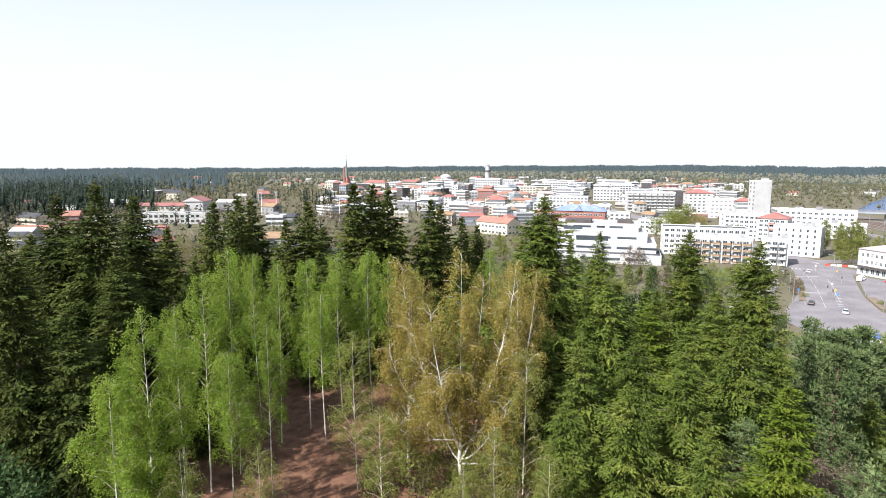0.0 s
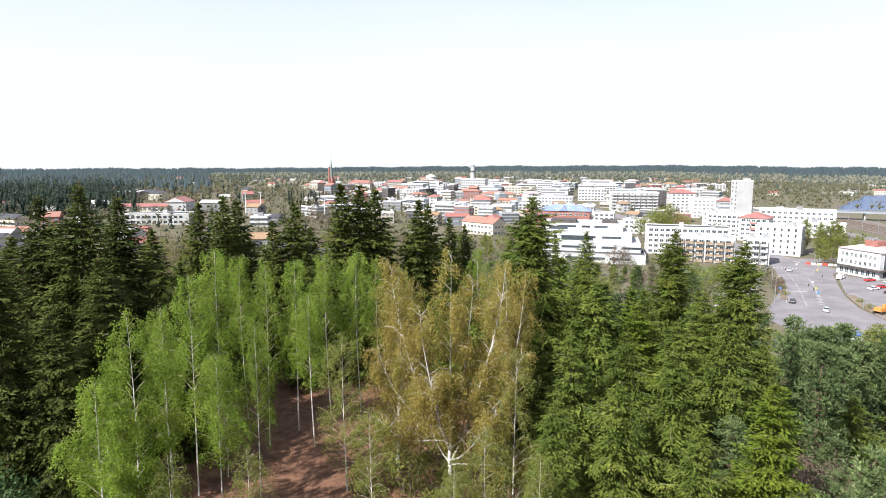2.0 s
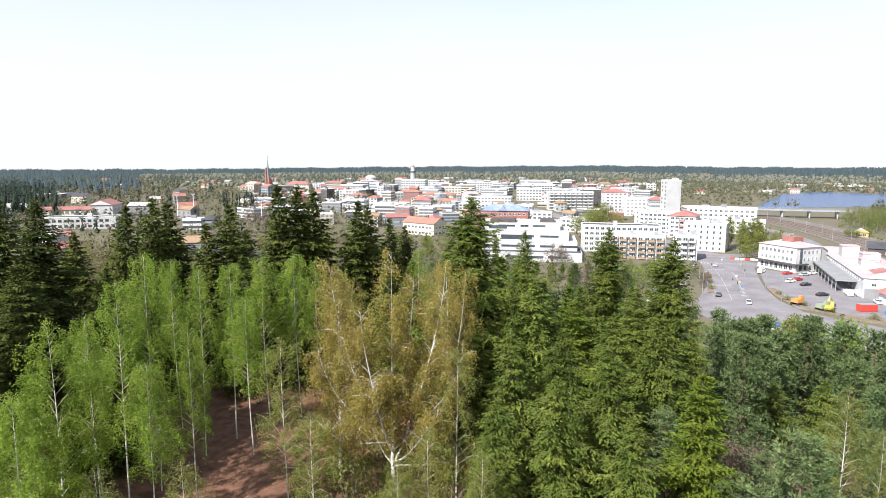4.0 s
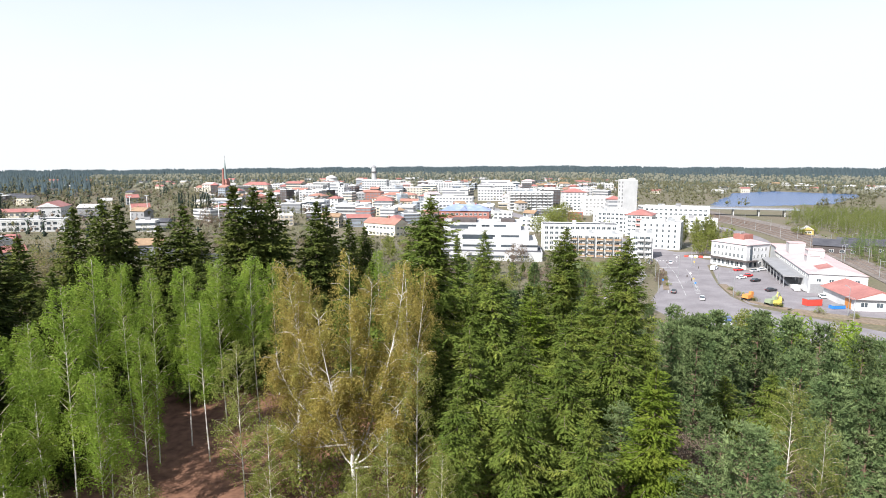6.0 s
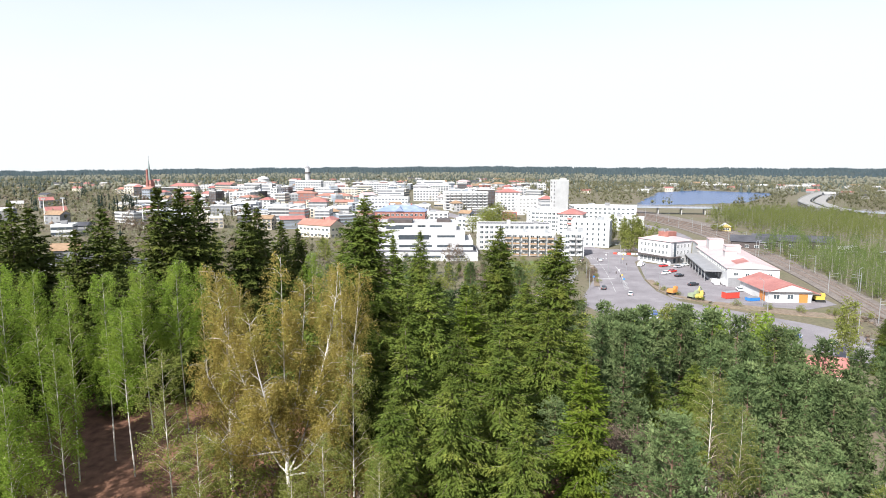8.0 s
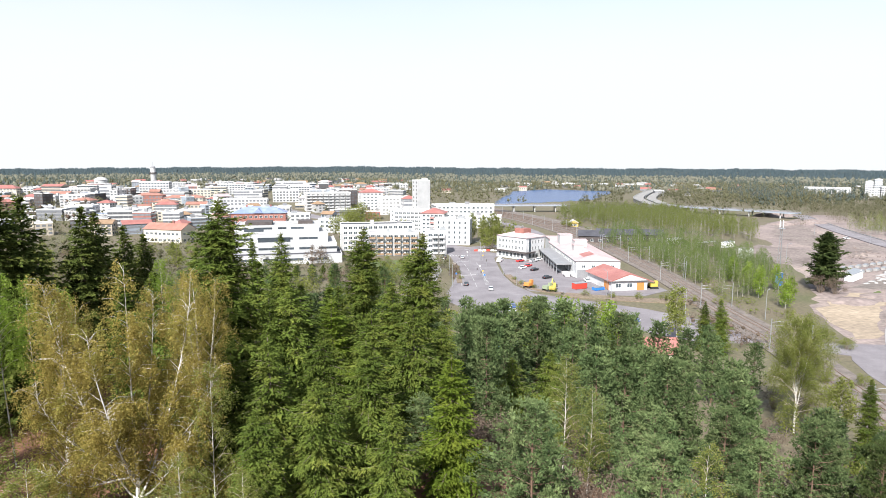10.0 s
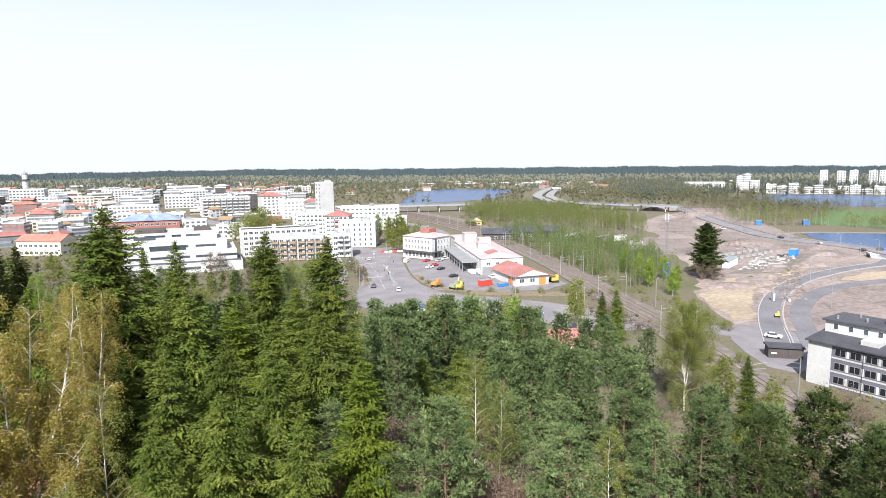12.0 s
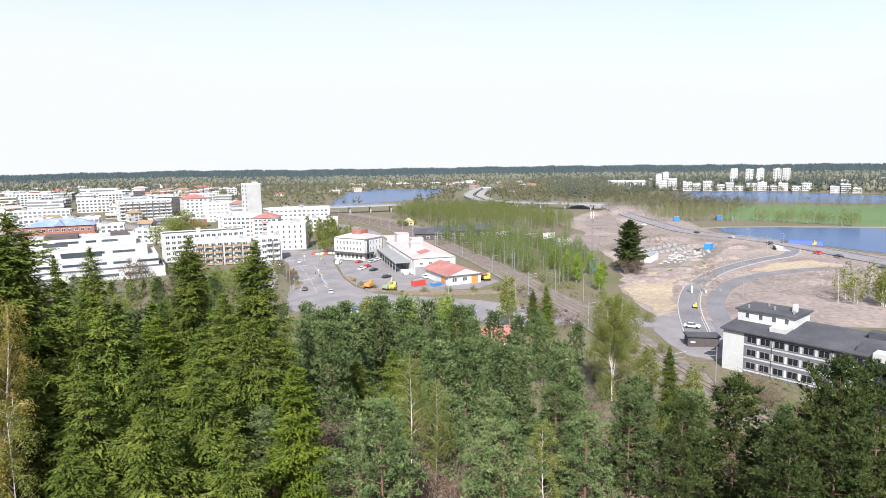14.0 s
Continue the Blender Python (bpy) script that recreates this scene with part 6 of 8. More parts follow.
plant("birch", [(-24.5, 52.6, 16.7), (-35.0, 58.3, 19.4), (-23.5, 70.2, 17.6), (-12.3, 79.1, 17.9), (-31.5, 33.5, 14.5), (-34, 44, 17), (-19.5, 66, 17)], "birches of the clearing", 2)
plant("amber_birch", [(-15.1, 49.7, 19.9), (-6.8, 55.6, 20.1)], "birches of the clearing")
plant("big_birch", [(-9.8, 47.0, 21.0)], "birches of the clearing", turn=11.8)
plant("olive_birch", [(-18.4, 45.6, 15.0), (-4.3, 45.8, 14.5), (27.6, 51.0, 14.3), (28.7, 48.1, 11.5), (-14.5, 41.0, 10.5), (-5.5, 40.5, 10.0), (-21, 34, 10), (-24.5, 31, 11), (-8, 39, 8.5), (-2, 39, 9), (-30, 46, 10), (-33.5, 38, 11)], "birches of the clearing")
plant("great_birch", [(90.4, 81.9, 23.3)], "birches by the road")
plant("grove_birch", [(70, 112, 18), (75, 119, 18.5), (64, 116, 20), (58, 120, 19.5), (50, 122, 19.5), (66, 124, 19)], "birches by the road", 4)
plant("street_birch", [(96, 78, 12), (106.2, 135.3, 17.5), (82.1, 135.0, 14.0), (83.3, 127.1, 13.7), (61.2, 137.0, 16.4), (58.7, 127.1, 18.3), (100, 70, 9), (104, 62, 8)], "birches by the road")
plant("bush", [(-36, 27, 8), (-40, 30, 9), (-33, 24, 7.5), (-30, 22.5, 7)], "bushes under the wood")
plant("bare_bush", [(33, 40, 7.5), (30, 36, 6), (62, 44, 6), (60, 50, 5), (40, 31, 6), (36, 33, 5.5), (42, 20, 5), (46, 29, 5), (43, 25, 5.5), (48, 19, 5), (38, 26, 5)], "bushes of the slope")
plant("bare_bush", [(80, 76, 5), (84, 82, 5), (79, 84, 5), (96, 92, 5), (92, 96, 4.5), (86, 90, 4.5), (100, 88, 4), (112, 62, 6), (116, 66, 7), (110, 70, 5), (108, 56, 6), (104, 74, 4.5), (98, 66, 5), (88, 70, 5), (206, 174, 8), (203, 178, 9)], "bushes of the slope", 3)
plant("dark_evergreen", [(208.6, 181.4, 23.2)], "trees of the works")


def fill_slope(count, seed=4):
    """Closes the wood on the slope below the camera with more pines, spruces and birches."""
    rnd = random.Random(seed)
    taken = [(o.matrix_basis.translation.x, o.matrix_basis.translation.y) for o in scene.objects if o.get("category") == "tree"]
    rows = {"pine": [], "back_pine": [], "old_spruce": [], "olive_birch": [], "bare_bush": []}
    tries = 0
    while count and tries < 6000:
        tries += 1
        a, r = rnd.uniform(12, 76), rnd.uniform(36, 118)
        top = np.interp(a, [8, 18, 24, 30, 38, 44, 52, 60, 76], [-12.5, -14, -15, -16, -17, -17, -20, -20, -19])
        if r < 62:
            top = min(top, -21.5 if a < 40 else -22.5)
        x, y = r * math.sin(radians(a)), r * math.cos(radians(a))
        if any(math.hypot(x - p, y - q) < 4.4 for p, q in taken):
            continue
        if a > 48 and r < 56:
            continue
        if (a > 46 and r > 95) or (x > 70 and r > 104):
            continue
        h = min(rnd.uniform(11, 17.5), EYE_Z + r * math.tan(radians(top)) - gz(x, y))
        if h < 6:
            continue
        kind = rnd.choices(["back_pine" if r > 58 else "pine", "old_spruce", "olive_birch", "bare_bush"], [7, 0.6 if a < 30 else 0.1, 1.6, 0.9])[0]
        rows[kind].append((x, y, min(h, 6.5) if kind == "bare_bush" else h))
        taken.append((x, y))
        count -= 1
    for k, (kind, r) in enumerate(rows.items()):
        plant(kind, r, "trees of the slope", 20 + k)


fill_slope(52)
plant("far_pine", [(1, 118, 15), (8, 122, 15), (14, 112, 15), (20, 118, 16), (-4, 130, 15), (5, 138, 15), (15, 134, 15), (24, 130, 16), (30, 118, 15), (-9, 142, 14), (12, 150, 14), (22, 148, 15), (33, 138, 15), (1, 160, 14), (28, 160, 14)], "pines below the hill", 31, 1.1)
plant("far_spruce", [(-2, 112, 17), (10, 108, 15), (26, 108, 15), (18, 162, 15), (8, 172, 15), (-10, 165, 14), (34, 172, 14), (36, 152, 15)], "spruces below the hill", 33)


def fill_below(a0, a1, r0, r1, top, count, kinds, seed, group):
    """Trees between the foot of the hill and the first houses; their tops stay below the roofs behind."""
    rnd = random.Random(seed)
    rows, taken = {}, []
    tries = 0
    while count and tries < 4000:
        tries += 1
        a, r = rnd.uniform(a0, a1), math.sqrt(rnd.uniform(r0 * r0, r1 * r1))
        x, y = r * math.sin(radians(a)), r * math.cos(radians(a))
        if any(math.hypot(x - p, y - q) < 6.5 for p, q in taken):
            continue
        h = min(rnd.uniform(9, 16), EYE_Z + r * math.tan(radians(top)) - gz(x, y))
        if h < 5:
            continue
        taken.append((x, y))
        rows.setdefault(rnd.choice(kinds), []).append((x, y, h))
        count -= 1
    for k, (kind, r) in enumerate(sorted(rows.items())):
        plant(kind, r, group, seed + k)


fill_below(-14, 11, 105, 285, -9.2, 70, ["far_pine", "far_pine", "street_tree", "far_spruce", "brown_tree"], 41, "trees below the hill")
fill_below(11, 17, 112, 215, -12.5, 16, ["far_pine", "street_tree", "far_pine"], 45, "trees below the hill")
fill_below(-56, -14, 115, 330, -5.4, 70, ["street_tree", "brown_tree", "brown_tree", "street_tree", "far_spruce"], 48, "trees below the hill")
fill_below(-21, -1, 285, 388, -6.6, 46, ["street_tree", "brown_tree", "street_tree", "far_spruce"], 52, "trees below the hill")
plant("far_pine", [(80, 108, 15), (84, 104, 14), (78, 115, 15), (93, 108, 13), (72, 104, 15), (86, 98, 14), (98, 100, 11)], "pines round the villa", 56)
plant("brown_tree", [(-186, 384, 19), (-176, 392, 20), (-168, 398, 18), (-160, 404, 16)], "trees of the churchyard", 57)


# ---- woods and town trees ----
def copse(points, h, spread, leaf, bark, name, label, seed, leaves=60, size=1.0, conifer=False, trunks=True, core=1):
    """Many small trees joined: stems, uneven lobes and loose leaf sprays round them."""
    rng = np.random.default_rng(seed)
    Ps, Ds, Ls, stems = [], [], [], Geo()
    LV, LF = [], []
    count = 0
    octa = np.array([(1, 0, 0), (0, 1, 0), (-1, 0, 0), (0, -1, 0), (0, 0, 1), (0, 0, -1)], float)
    tri = np.array([(0, 1, 4), (1, 2, 4), (2, 3, 4), (3, 0, 4), (1, 0, 5), (2, 1, 5), (3, 2, 5), (0, 3, 5)])
    for x, y in points:
        z = gz(x, y)
        hh = rng.uniform(0.65, 1.15) * h
        w = spread * rng.uniform(0.75, 1.2)
        if trunks:
            stems.tube((x, y, z - 0.3), (x + rng.normal(0, 0.3), y + rng.normal(0, 0.3), z + hh * 0.8), 0.08, 0.03, 3, caps=False)
        k = max(14, int(leaves * 0.64))
        lobes = 2 if conifer else core
        for q in range(lobes):
            if conifer:
                f = q / lobes
                c = np.array([x, y, z + hh * (0.12 + 0.78 * f)])
                s = np.array([w * (1 - f) * 0.8, w * (1 - f) * 0.8, hh * 0.26])
            else:
                a, rr = rng.uniform(0, math.tau), w * rng.uniform(0.15, 0.6)
                c = np.array([x + rr * math.cos(a), y + rr * math.sin(a), z + hh * rng.uniform(0.28, 0.8)])
                s = np.array([w * 0.42, w * 0.42, hh * 0.17]) * rng.uniform(0.7, 1.2)
            spin = rng.uniform(0, math.tau)
            o = octa * rng.uniform(0.65, 1.2, (6, 1))
            o = np.stack([o[:, 0] * math.cos(spin) - o[:, 1] * math.sin(spin), o[:, 0] * math.sin(spin) + o[:, 1] * math.cos(spin), o[:, 2]], 1)
            LV.append(c + o * s)
            LF.append(tri + count)
            count += 6
        if conifer:
            t = rng.uniform(0.05, 1, k) ** 1.2
            rad = w * (1 - t) * rng.uniform(0.7, 1.15, k)
        else:
            t = rng.beta(1.7, 1.6, k) * 0.9 + 0.1
            rad = w * np.sin(np.clip((t + 0.05) / 1.07, 0, 1) * math.pi) ** 0.6 * np.sqrt(rng.uniform(0.3, 1.15, k))
        a = rng.uniform(0, math.tau, k)
        Ps.append(np.stack([x + rad * np.cos(a), y + rad * np.sin(a), z + t * hh], 1))
        d = rng.normal(size=(k, 3))
        if conifer:
            d = np.stack([np.cos(a), np.sin(a), np.full(k, -0.4)], 1) + d * 0.4
        Ds.append(unit(d))
        Ls.append(rng.uniform(0.5, 1.1, k) * size * 1.0)
    P, D, L = np.concatenate(Ps), np.concatenate(Ds), np.concatenate(Ls)
    V, F = leaf_quads(P, D, L, L * 0.6, rng)
    if LV:
        V = np.concatenate([V] + LV)
        F = np.concatenate([F, np.concatenate(LF) + len(P) * 3])
    w = tagged(new(name), label, "woodland", kind="stuff")
    tagged(part("foliage", mesh_of("foliage", V, F, leaf), None, w), kind="stuff")
    if trunks:
        tagged(part("stems", stems, bark, w), kind="stuff")
    return w


def inside(x, y, poly):
    c = False
    for (x0, y0), (x1, y1) in zip(poly, poly[1:] + poly[:1]):
        if (y0 > y) != (y1 > y) and x < (x1 - x0) * (y - y0) / (y1 - y0) + x0:
            c = not c
    return c


FOOT = [(o.matrix_basis.inverted(), max(c.dimensions.x for c in o.children if c.type == "MESH") / 2 + 2, max(c.dimensions.y for c in o.children if c.type == "MESH") + 2)
        for o in scene.objects if o.parent is None and o.children and o.get("category") in ("building", "warehouse", "depot", "bridge", "hall", "church")]
WATERS = [[(270, 700), (330, 830), (385, 930), (440, 1045), (545, 1120), (620, 1010), (610, 975), (515, 860), (436, 755), (390, 740)],
          [(388, 262), (345, 60), (480, 60), (468, 196), (418, 252)], [(640, 430), (720, 560), (835, 600), (862, 555), (895, 500), (905, 440), (880, 400), (905, 330), (880, 250), (760, 240)], [(330, 1500), (520, 1580), (760, 1500), (700, 1400), (500, 1420)]]
LANES = [smooth_line(p, 12) for p in (TRACK, HWY, RAMP, MOTORWAY, [(102, 345), (92, 400), (70, 480), (40, 560), (0, 660)], [(110, 330), (150, 345), (180, 380), (190, 450), (180, 540)])]
LANE_PTS = np.array([(p.x, p.y) for lane in LANES for p in lane])


def free(x, y, lane=9.0):
    for inv, w, d in FOOT:
        p = inv @ Vector((x, y, 0))
        if abs(p.x) < w and -3 < p.y < d:
            return False
    if any(inside(x, y, w) for w in WATERS):
        return False
    return np.min(np.hypot(LANE_PTS[:, 0] - x, LANE_PTS[:, 1] - y)) > lane


def scatter(poly, n, seed, gap=0.0, lane=9.0):
    rnd = random.Random(seed)
    xs, ys = [p[0] for p in poly], [p[1] for p in poly]
    out, tries = [], 0
    while len(out) < n and tries < n * 30:
        tries += 1
        x, y = rnd.uniform(min(xs), max(xs)), rnd.uniform(min(ys), max(ys))
        if inside(x, y, poly) and free(x, y, lane) and not (gap and any(abs(x - a) + abs(y - b) < gap for a, b in out)):
            out.append((x, y))
    return out


def polar(a0, a1, r0, r1):
    return [(r * math.sin(radians(a)), r * math.cos(radians(a))) for r, a in [(r0, a0 + (a1 - a0) * k / 6) for k in range(7)] + [(r1, a1 - (a1 - a0) * k / 6) for k in range(7)]]


copse(scatter([(256, 506), (250, 470), (258, 413), (266, 386), (284, 347), (296, 308), (330, 345), (352, 420), (380, 520), (300, 560)], 900, 1, lane=4), 13.5, 1.9, GROVE, THIN_BARK, "birch_grove", "dense grove of young green birches", 1, 260, 0.72, core=0)
copse(scatter([(404, 338), (412, 310), (450, 282), (462, 292), (420, 352)], 110, 2, lane=8), 15, 2.0, GROVE, THIN_BARK, "birch_row", "row of pale birches before the turf", 2, 170, 0.65, core=0)
copse(scatter([(456, 276), (470, 205), (480, 210), (466, 282)], 80, 3, lane=4), 12, 2.4, GROVE, THIN_BARK, "tree_row", "row of spring trees along the bay", 3, 170, 0.7, core=0)
copse(scatter([(405, 385), (470, 440), (560, 560), (640, 520), (600, 400), (640, 380), (560, 340), (470, 310), (425, 345)], 420, 4, lane=16), 12, 2.6, WOODS, BARK, "mixed_woodland", "mixed spring woodland behind the main road", 4, 110, 0.85, core=0)
copse(scatter([(600, 385), (720, 460), (900, 300), (740, 210), (640, 260)], 120, 5), 11, 2.6, WOODS, BARK, "mixed_woodland", "spring trees round the turf and lake arm", 5, 100, 0.9, core=0)
copse(scatter([(500, 640), (640, 860), (900, 1180), (1100, 1100), (900, 800), (640, 560)], 800, 6, lane=22), 14, 3.2, WOODS, BARK, "mixed_woodland", "mixed woodland beyond the motorway bridge", 6, 60, 1.3)
copse(scatter([(560, 600), (760, 900), (980, 1000), (880, 700), (680, 560)], 260, 7, lane=22), 17, 2.4, FAR_CONIFER, BARK, "conifer_wood", "dark conifers among the woodland", 7, 34, 1.9, True)
copse(scatter([(640, 1000), (560, 1130), (430, 1060), (330, 1180), (500, 1400), (760, 1380), (800, 1150)], 520, 8, lane=25), 13, 3.2, WOODS, BARK, "mixed_woodland", "spring woods beyond the lake", 8, 30, 2.0)
copse(scatter(polar(8, 24, 700, 1500), 900, 9), 13, 3.4, WOODS, BARK, "mixed_woodland", "spring woods and gardens beyond the town", 9, 26, 2.0, trunks=False)
copse(scatter(polar(-32, 8, 900, 1600), 900, 10), 13, 3.2, WOODS, BARK, "mixed_woodland", "gardens and woods beyond the centre", 10, 26, 2.0, trunks=False)
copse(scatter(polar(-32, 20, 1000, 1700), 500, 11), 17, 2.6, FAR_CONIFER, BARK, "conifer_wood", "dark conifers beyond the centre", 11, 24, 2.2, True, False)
copse(scatter(polar(-64, -39, 470, 820), 800, 12), 23, 3.2, WOODS_DARK, BARK, "conifer_wood", "dark spruce wood at the edge of the town", 12, 90, 1.7, True, False)
copse(scatter(polar(-62, -16, 240, 900), 1500, 13), 9.5, 3.0, WOODS, BARK, "garden_trees", "spring garden trees between low houses", 13, 80, 1.0)
copse(scatter(polar(-62, -24, 260, 900), 170, 14), 13, 2.0, WOODS_DARK, BARK, "garden_trees", "dark garden spruces between low houses", 14, 50, 1.9, True)
copse(scatter(polar(-30, 14, 380, 900), 620, 15), 8.5, 2.7, WOODS, BARK, "town_trees", "small spring trees along the town streets", 15, 80, 0.95)
copse(scatter(polar(-62, -22, 260, 900), 520, 22), 9, 3.2, BARE, BARK, "garden_trees", "bare budding trees between low houses", 22, 80, 0.9)
copse(scatter(polar(-26.5, -23.2, 560, 640), 26, 23), 17, 1.7, WOODS_DARK, BARK, "churchyard_spruces", "dark slim spruces beside the church", 23, 60, 1.5, True)
copse(scatter(polar(-24, -14, 520, 760), 60, 16), 12, 3.6, BARE, BARK, "town_trees", "bare brown trees of the churchyard", 16, 120, 0.9)
copse(scatter([(197, 338), (176, 262), (166, 205), (160, 172), (176, 160), (204, 196), (236, 250), (250, 310), (240, 370)], 270, 17, lane=7), 12, 2.0, WILLOW, THIN_BARK, "railside_trees", "young birches and willows beside the railway", 17, 460, 0.5, core=0)
copse(scatter([(197, 338), (176, 262), (166, 205), (204, 196), (236, 250), (250, 310)], 200, 18, lane=7), 4.5, 2.6, WILLOW, BARK, "railside_trees", "olive willows beside the railway", 18, 240, 0.46, core=0)
copse(scatter([(214, 104), (222, 82), (246, 70), (252, 92)], 34, 19, lane=6), 13, 2.4, BIRCH_OLIVE, BIRCH_BARK, "railside_trees", "thin birches on the sandy bank", 19, 420, 0.8, core=0)
copse(scatter(polar(29, 58, 620, 1100), 800, 40, lane=26), 12, 3.0, WOODS, BARK, "mixed_woodland", "spring woods round the motorway and the lake", 40, 70, 1.2, trunks=False)
copse(scatter(polar(24, 62, 1150, 1700), 900, 20, lane=25), 13, 3.4, WOODS, BARK, "mixed_woodland", "far spring woods along the lakes", 20, 22, 2.2, trunks=False)
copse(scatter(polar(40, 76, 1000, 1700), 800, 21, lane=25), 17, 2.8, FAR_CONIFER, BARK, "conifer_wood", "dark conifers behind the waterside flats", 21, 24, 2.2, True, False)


copse(scatter([(100, 60), (120, 110), (140, 150), (152, 190), (170, 240), (190, 310), (206, 330), (190, 250), (170, 190), (152, 130), (140, 100), (118, 50)], 120, 24, lane=7.5), 2.4, 1.6, GROVE, BARK, "scrub", "low scrub along the railway", 24, 70, 0.42)
copse(scatter([(120, 150), (132, 176), (150, 180), (142, 150), (128, 120), (116, 128)], 50, 25, lane=7.5), 3.2, 1.8, BARE, BARK, "scrub", "brown scrub between road and railway", 25, 60, 0.5)
copse(scatter([(205, 340), (236, 430), (250, 500), (262, 480), (258, 400), (262, 330), (240, 300)], 90, 26, lane=8), 4, 2.2, GROVE, BARK, "scrub", "scrub at the edge of the goods yard", 26, 50, 0.7)
copse(scatter([(150, 350), (180, 420), (190, 520), (170, 560), (150, 470), (136, 380)], 40, 27, lane=7), 7, 2.4, GROVE, BARK, "town_trees", "spring trees between flats and railway", 27, 60, 0.9)

copse(scatter(polar(-14, 17, 108, 290), 260, 28, lane=5), 7, 2.5, WOODS, BARK, "undergrowth", "young trees and bushes below the hill", 28, 110, 0.9)
copse(scatter(polar(-52, -14, 110, 300), 300, 29, lane=5), 7.5, 2.8, WOODS, BARK, "undergrowth", "young trees and bushes below the hill", 29, 90, 1.0)
copse(scatter(polar(14, 74, 36, 116), 240, 30, lane=6), 3.6, 1.9, BARE, BARK, "undergrowth", "brown budding bushes of the slope", 30, 260, 0.55, core=0)
copse(scatter(polar(46, 66, 84, 128), 70, 34, lane=6), 3.0, 1.8, BIRCH_OLIVE, BARK, "undergrowth", "olive bushes beside the railway", 34, 240, 0.5, core=0)
copse(scatter([(838, 606), (868, 556), (903, 503), (912, 440), (888, 400), (912, 335), (928, 332), (902, 400), (926, 440), (914, 512), (878, 564), (846, 616)], 70, 35), 9, 3.0, WOODS, BARK, "waterside_trees", "spring trees before the waterside flats", 35, 40, 1.6)
copse(scatter(polar(52, 65, 1120, 1270), 200, 36), 21, 3.4, FAR_CONIFER, BARK, "conifer_wood", "dark conifers below the tower blocks", 36, 34, 2.2, True, False)

copse(scatter(polar(-64, -30, 760, 1600), 800, 37), 14, 3.6, WOODS, BARK, "mixed_woodland", "mixed woods and gardens west of the town", 37, 26, 2.2, trunks=False)
copse(scatter(polar(-64, -30, 800, 1600), 500, 38), 18, 3.0, FAR_CONIFER, BARK, "conifer_wood", "dark conifers west of the town", 38, 26, 2.2, True, False)
copse(scatter(polar(-30, 0, 270, 400), 200, 39, lane=5), 5.5, 2.8, WOODS, BARK, "undergrowth", "young trees and bushes before the town", 39, 80, 1.0)


def far_forest(n, r0, r1, seed, label, h, w, leaf, domed=False, a0=-66, a1=84):
    """Far woods: one small cone or dome of a few facets to a tree."""
    rng = np.random.default_rng(seed)
    a = np.radians(rng.uniform(a0, a1, n))
    r = np.sqrt(rng.uniform(r0 ** 2, r1 ** 2, n))
    x, y = r * np.sin(a), r * np.cos(a)
    lane = np.array([(p.x, p.y) for p in smooth_line(MOTORWAY, 12)])
    keep = np.array([not any(inside(p, q, poly) for poly in WATERS + [TURF]) for p, q in zip(x, y)]) & (np.min(np.hypot(x[:, None] - lane[:, 0], y[:, None] - lane[:, 1]), 1) > 34)
    x, y = x[keep], y[keep]
    n = len(x)
    z = ground_z(x, y)
    hh, ww = rng.uniform(0.6, 1.15, n) * h, rng.uniform(0.7, 1.3, n) * w
    ang, k = rng.uniform(0, math.tau, n), 4

    def ring(size, low):
        return [np.stack([x + ww * size * np.cos(ang + j * math.tau / k) * rng.uniform(0.7, 1.2, n), y + ww * size * np.sin(ang + j * math.tau / k) * rng.uniform(0.7, 1.2, n), z + low * hh * rng.uniform(0.85, 1.1, n)], 1) for j in range(k)]
    top = np.stack([x, y, z + hh], 1)
    if domed:
        V = np.stack(ring(0.7, 0.05) + ring(1.0, 0.55) + [top], 1).reshape(-1, 3)
        shape = [t for j in range(k) for t in ((j, (j + 1) % k, k + j), ((j + 1) % k, k + (j + 1) % k, k + j), (k + j, k + (j + 1) % k, 2 * k))]
    else:
        V = np.stack(ring(1.0, 0.0) + [top], 1).reshape(-1, 3)
        shape = [(j, (j + 1) % k, k) for j in range(k)]
    base = np.arange(n)[:, None] * (2 * k + 1 if domed else k + 1)
    F = np.concatenate([base + np.array(t) for t in shape])
    return tagged(new("forest", mesh_of("forest", V, F, leaf)), label, "forest", kind="stuff")


far_forest(8000, 1050, 2500, 31, "far spring woods in haze-pale leaf", 7.5, 5.5, FAR_SPRING, True, -33)
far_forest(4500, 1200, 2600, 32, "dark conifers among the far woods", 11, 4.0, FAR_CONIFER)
far_forest(3200, 850, 2500, 34, "dark conifer woods west of the town", 18, 4.5, RIDGE_HAZE, False, -66, -33)
far_forest(16000, 2300, 4850, 33, "haze-blue conifer ridges on the horizon", 15, 6.5, RIDGE_HAZE)

# single trees of the streets and verges
plant("street_tree", [(50, 240, 9), (56, 248, 9), (48, 256, 10), (66, 252, 8), (60, 262, 8), (44, 232, 10), (58, 230, 9), (82, 372, 15), (88, 388, 13), (8, 452, 15), (2, 458, 14), (14, 450, 12), (70, 356, 11), (30, 372, 12), (120, 322, 12), (126, 330, 14), (132, 322, 11), (140, 338, 13)], "trees of the streets")
plant("great_tree", [(57, 386, 25), (51, 396, 21)], "trees of the streets", 1, 1.05)
plant("street_birch", [(124, 338, 17), (131, 331, 16), (136, 345, 18), (128, 350, 19), (127, 366, 19), (138, 360, 20), (133, 352, 17)], "trees of the streets", 3)
plant("brown_tree", [(20, 290, 11), (24, 296, 10), (-130, 300, 12), (-90, 250, 12), (-120, 230, 12)], "trees of the streets")
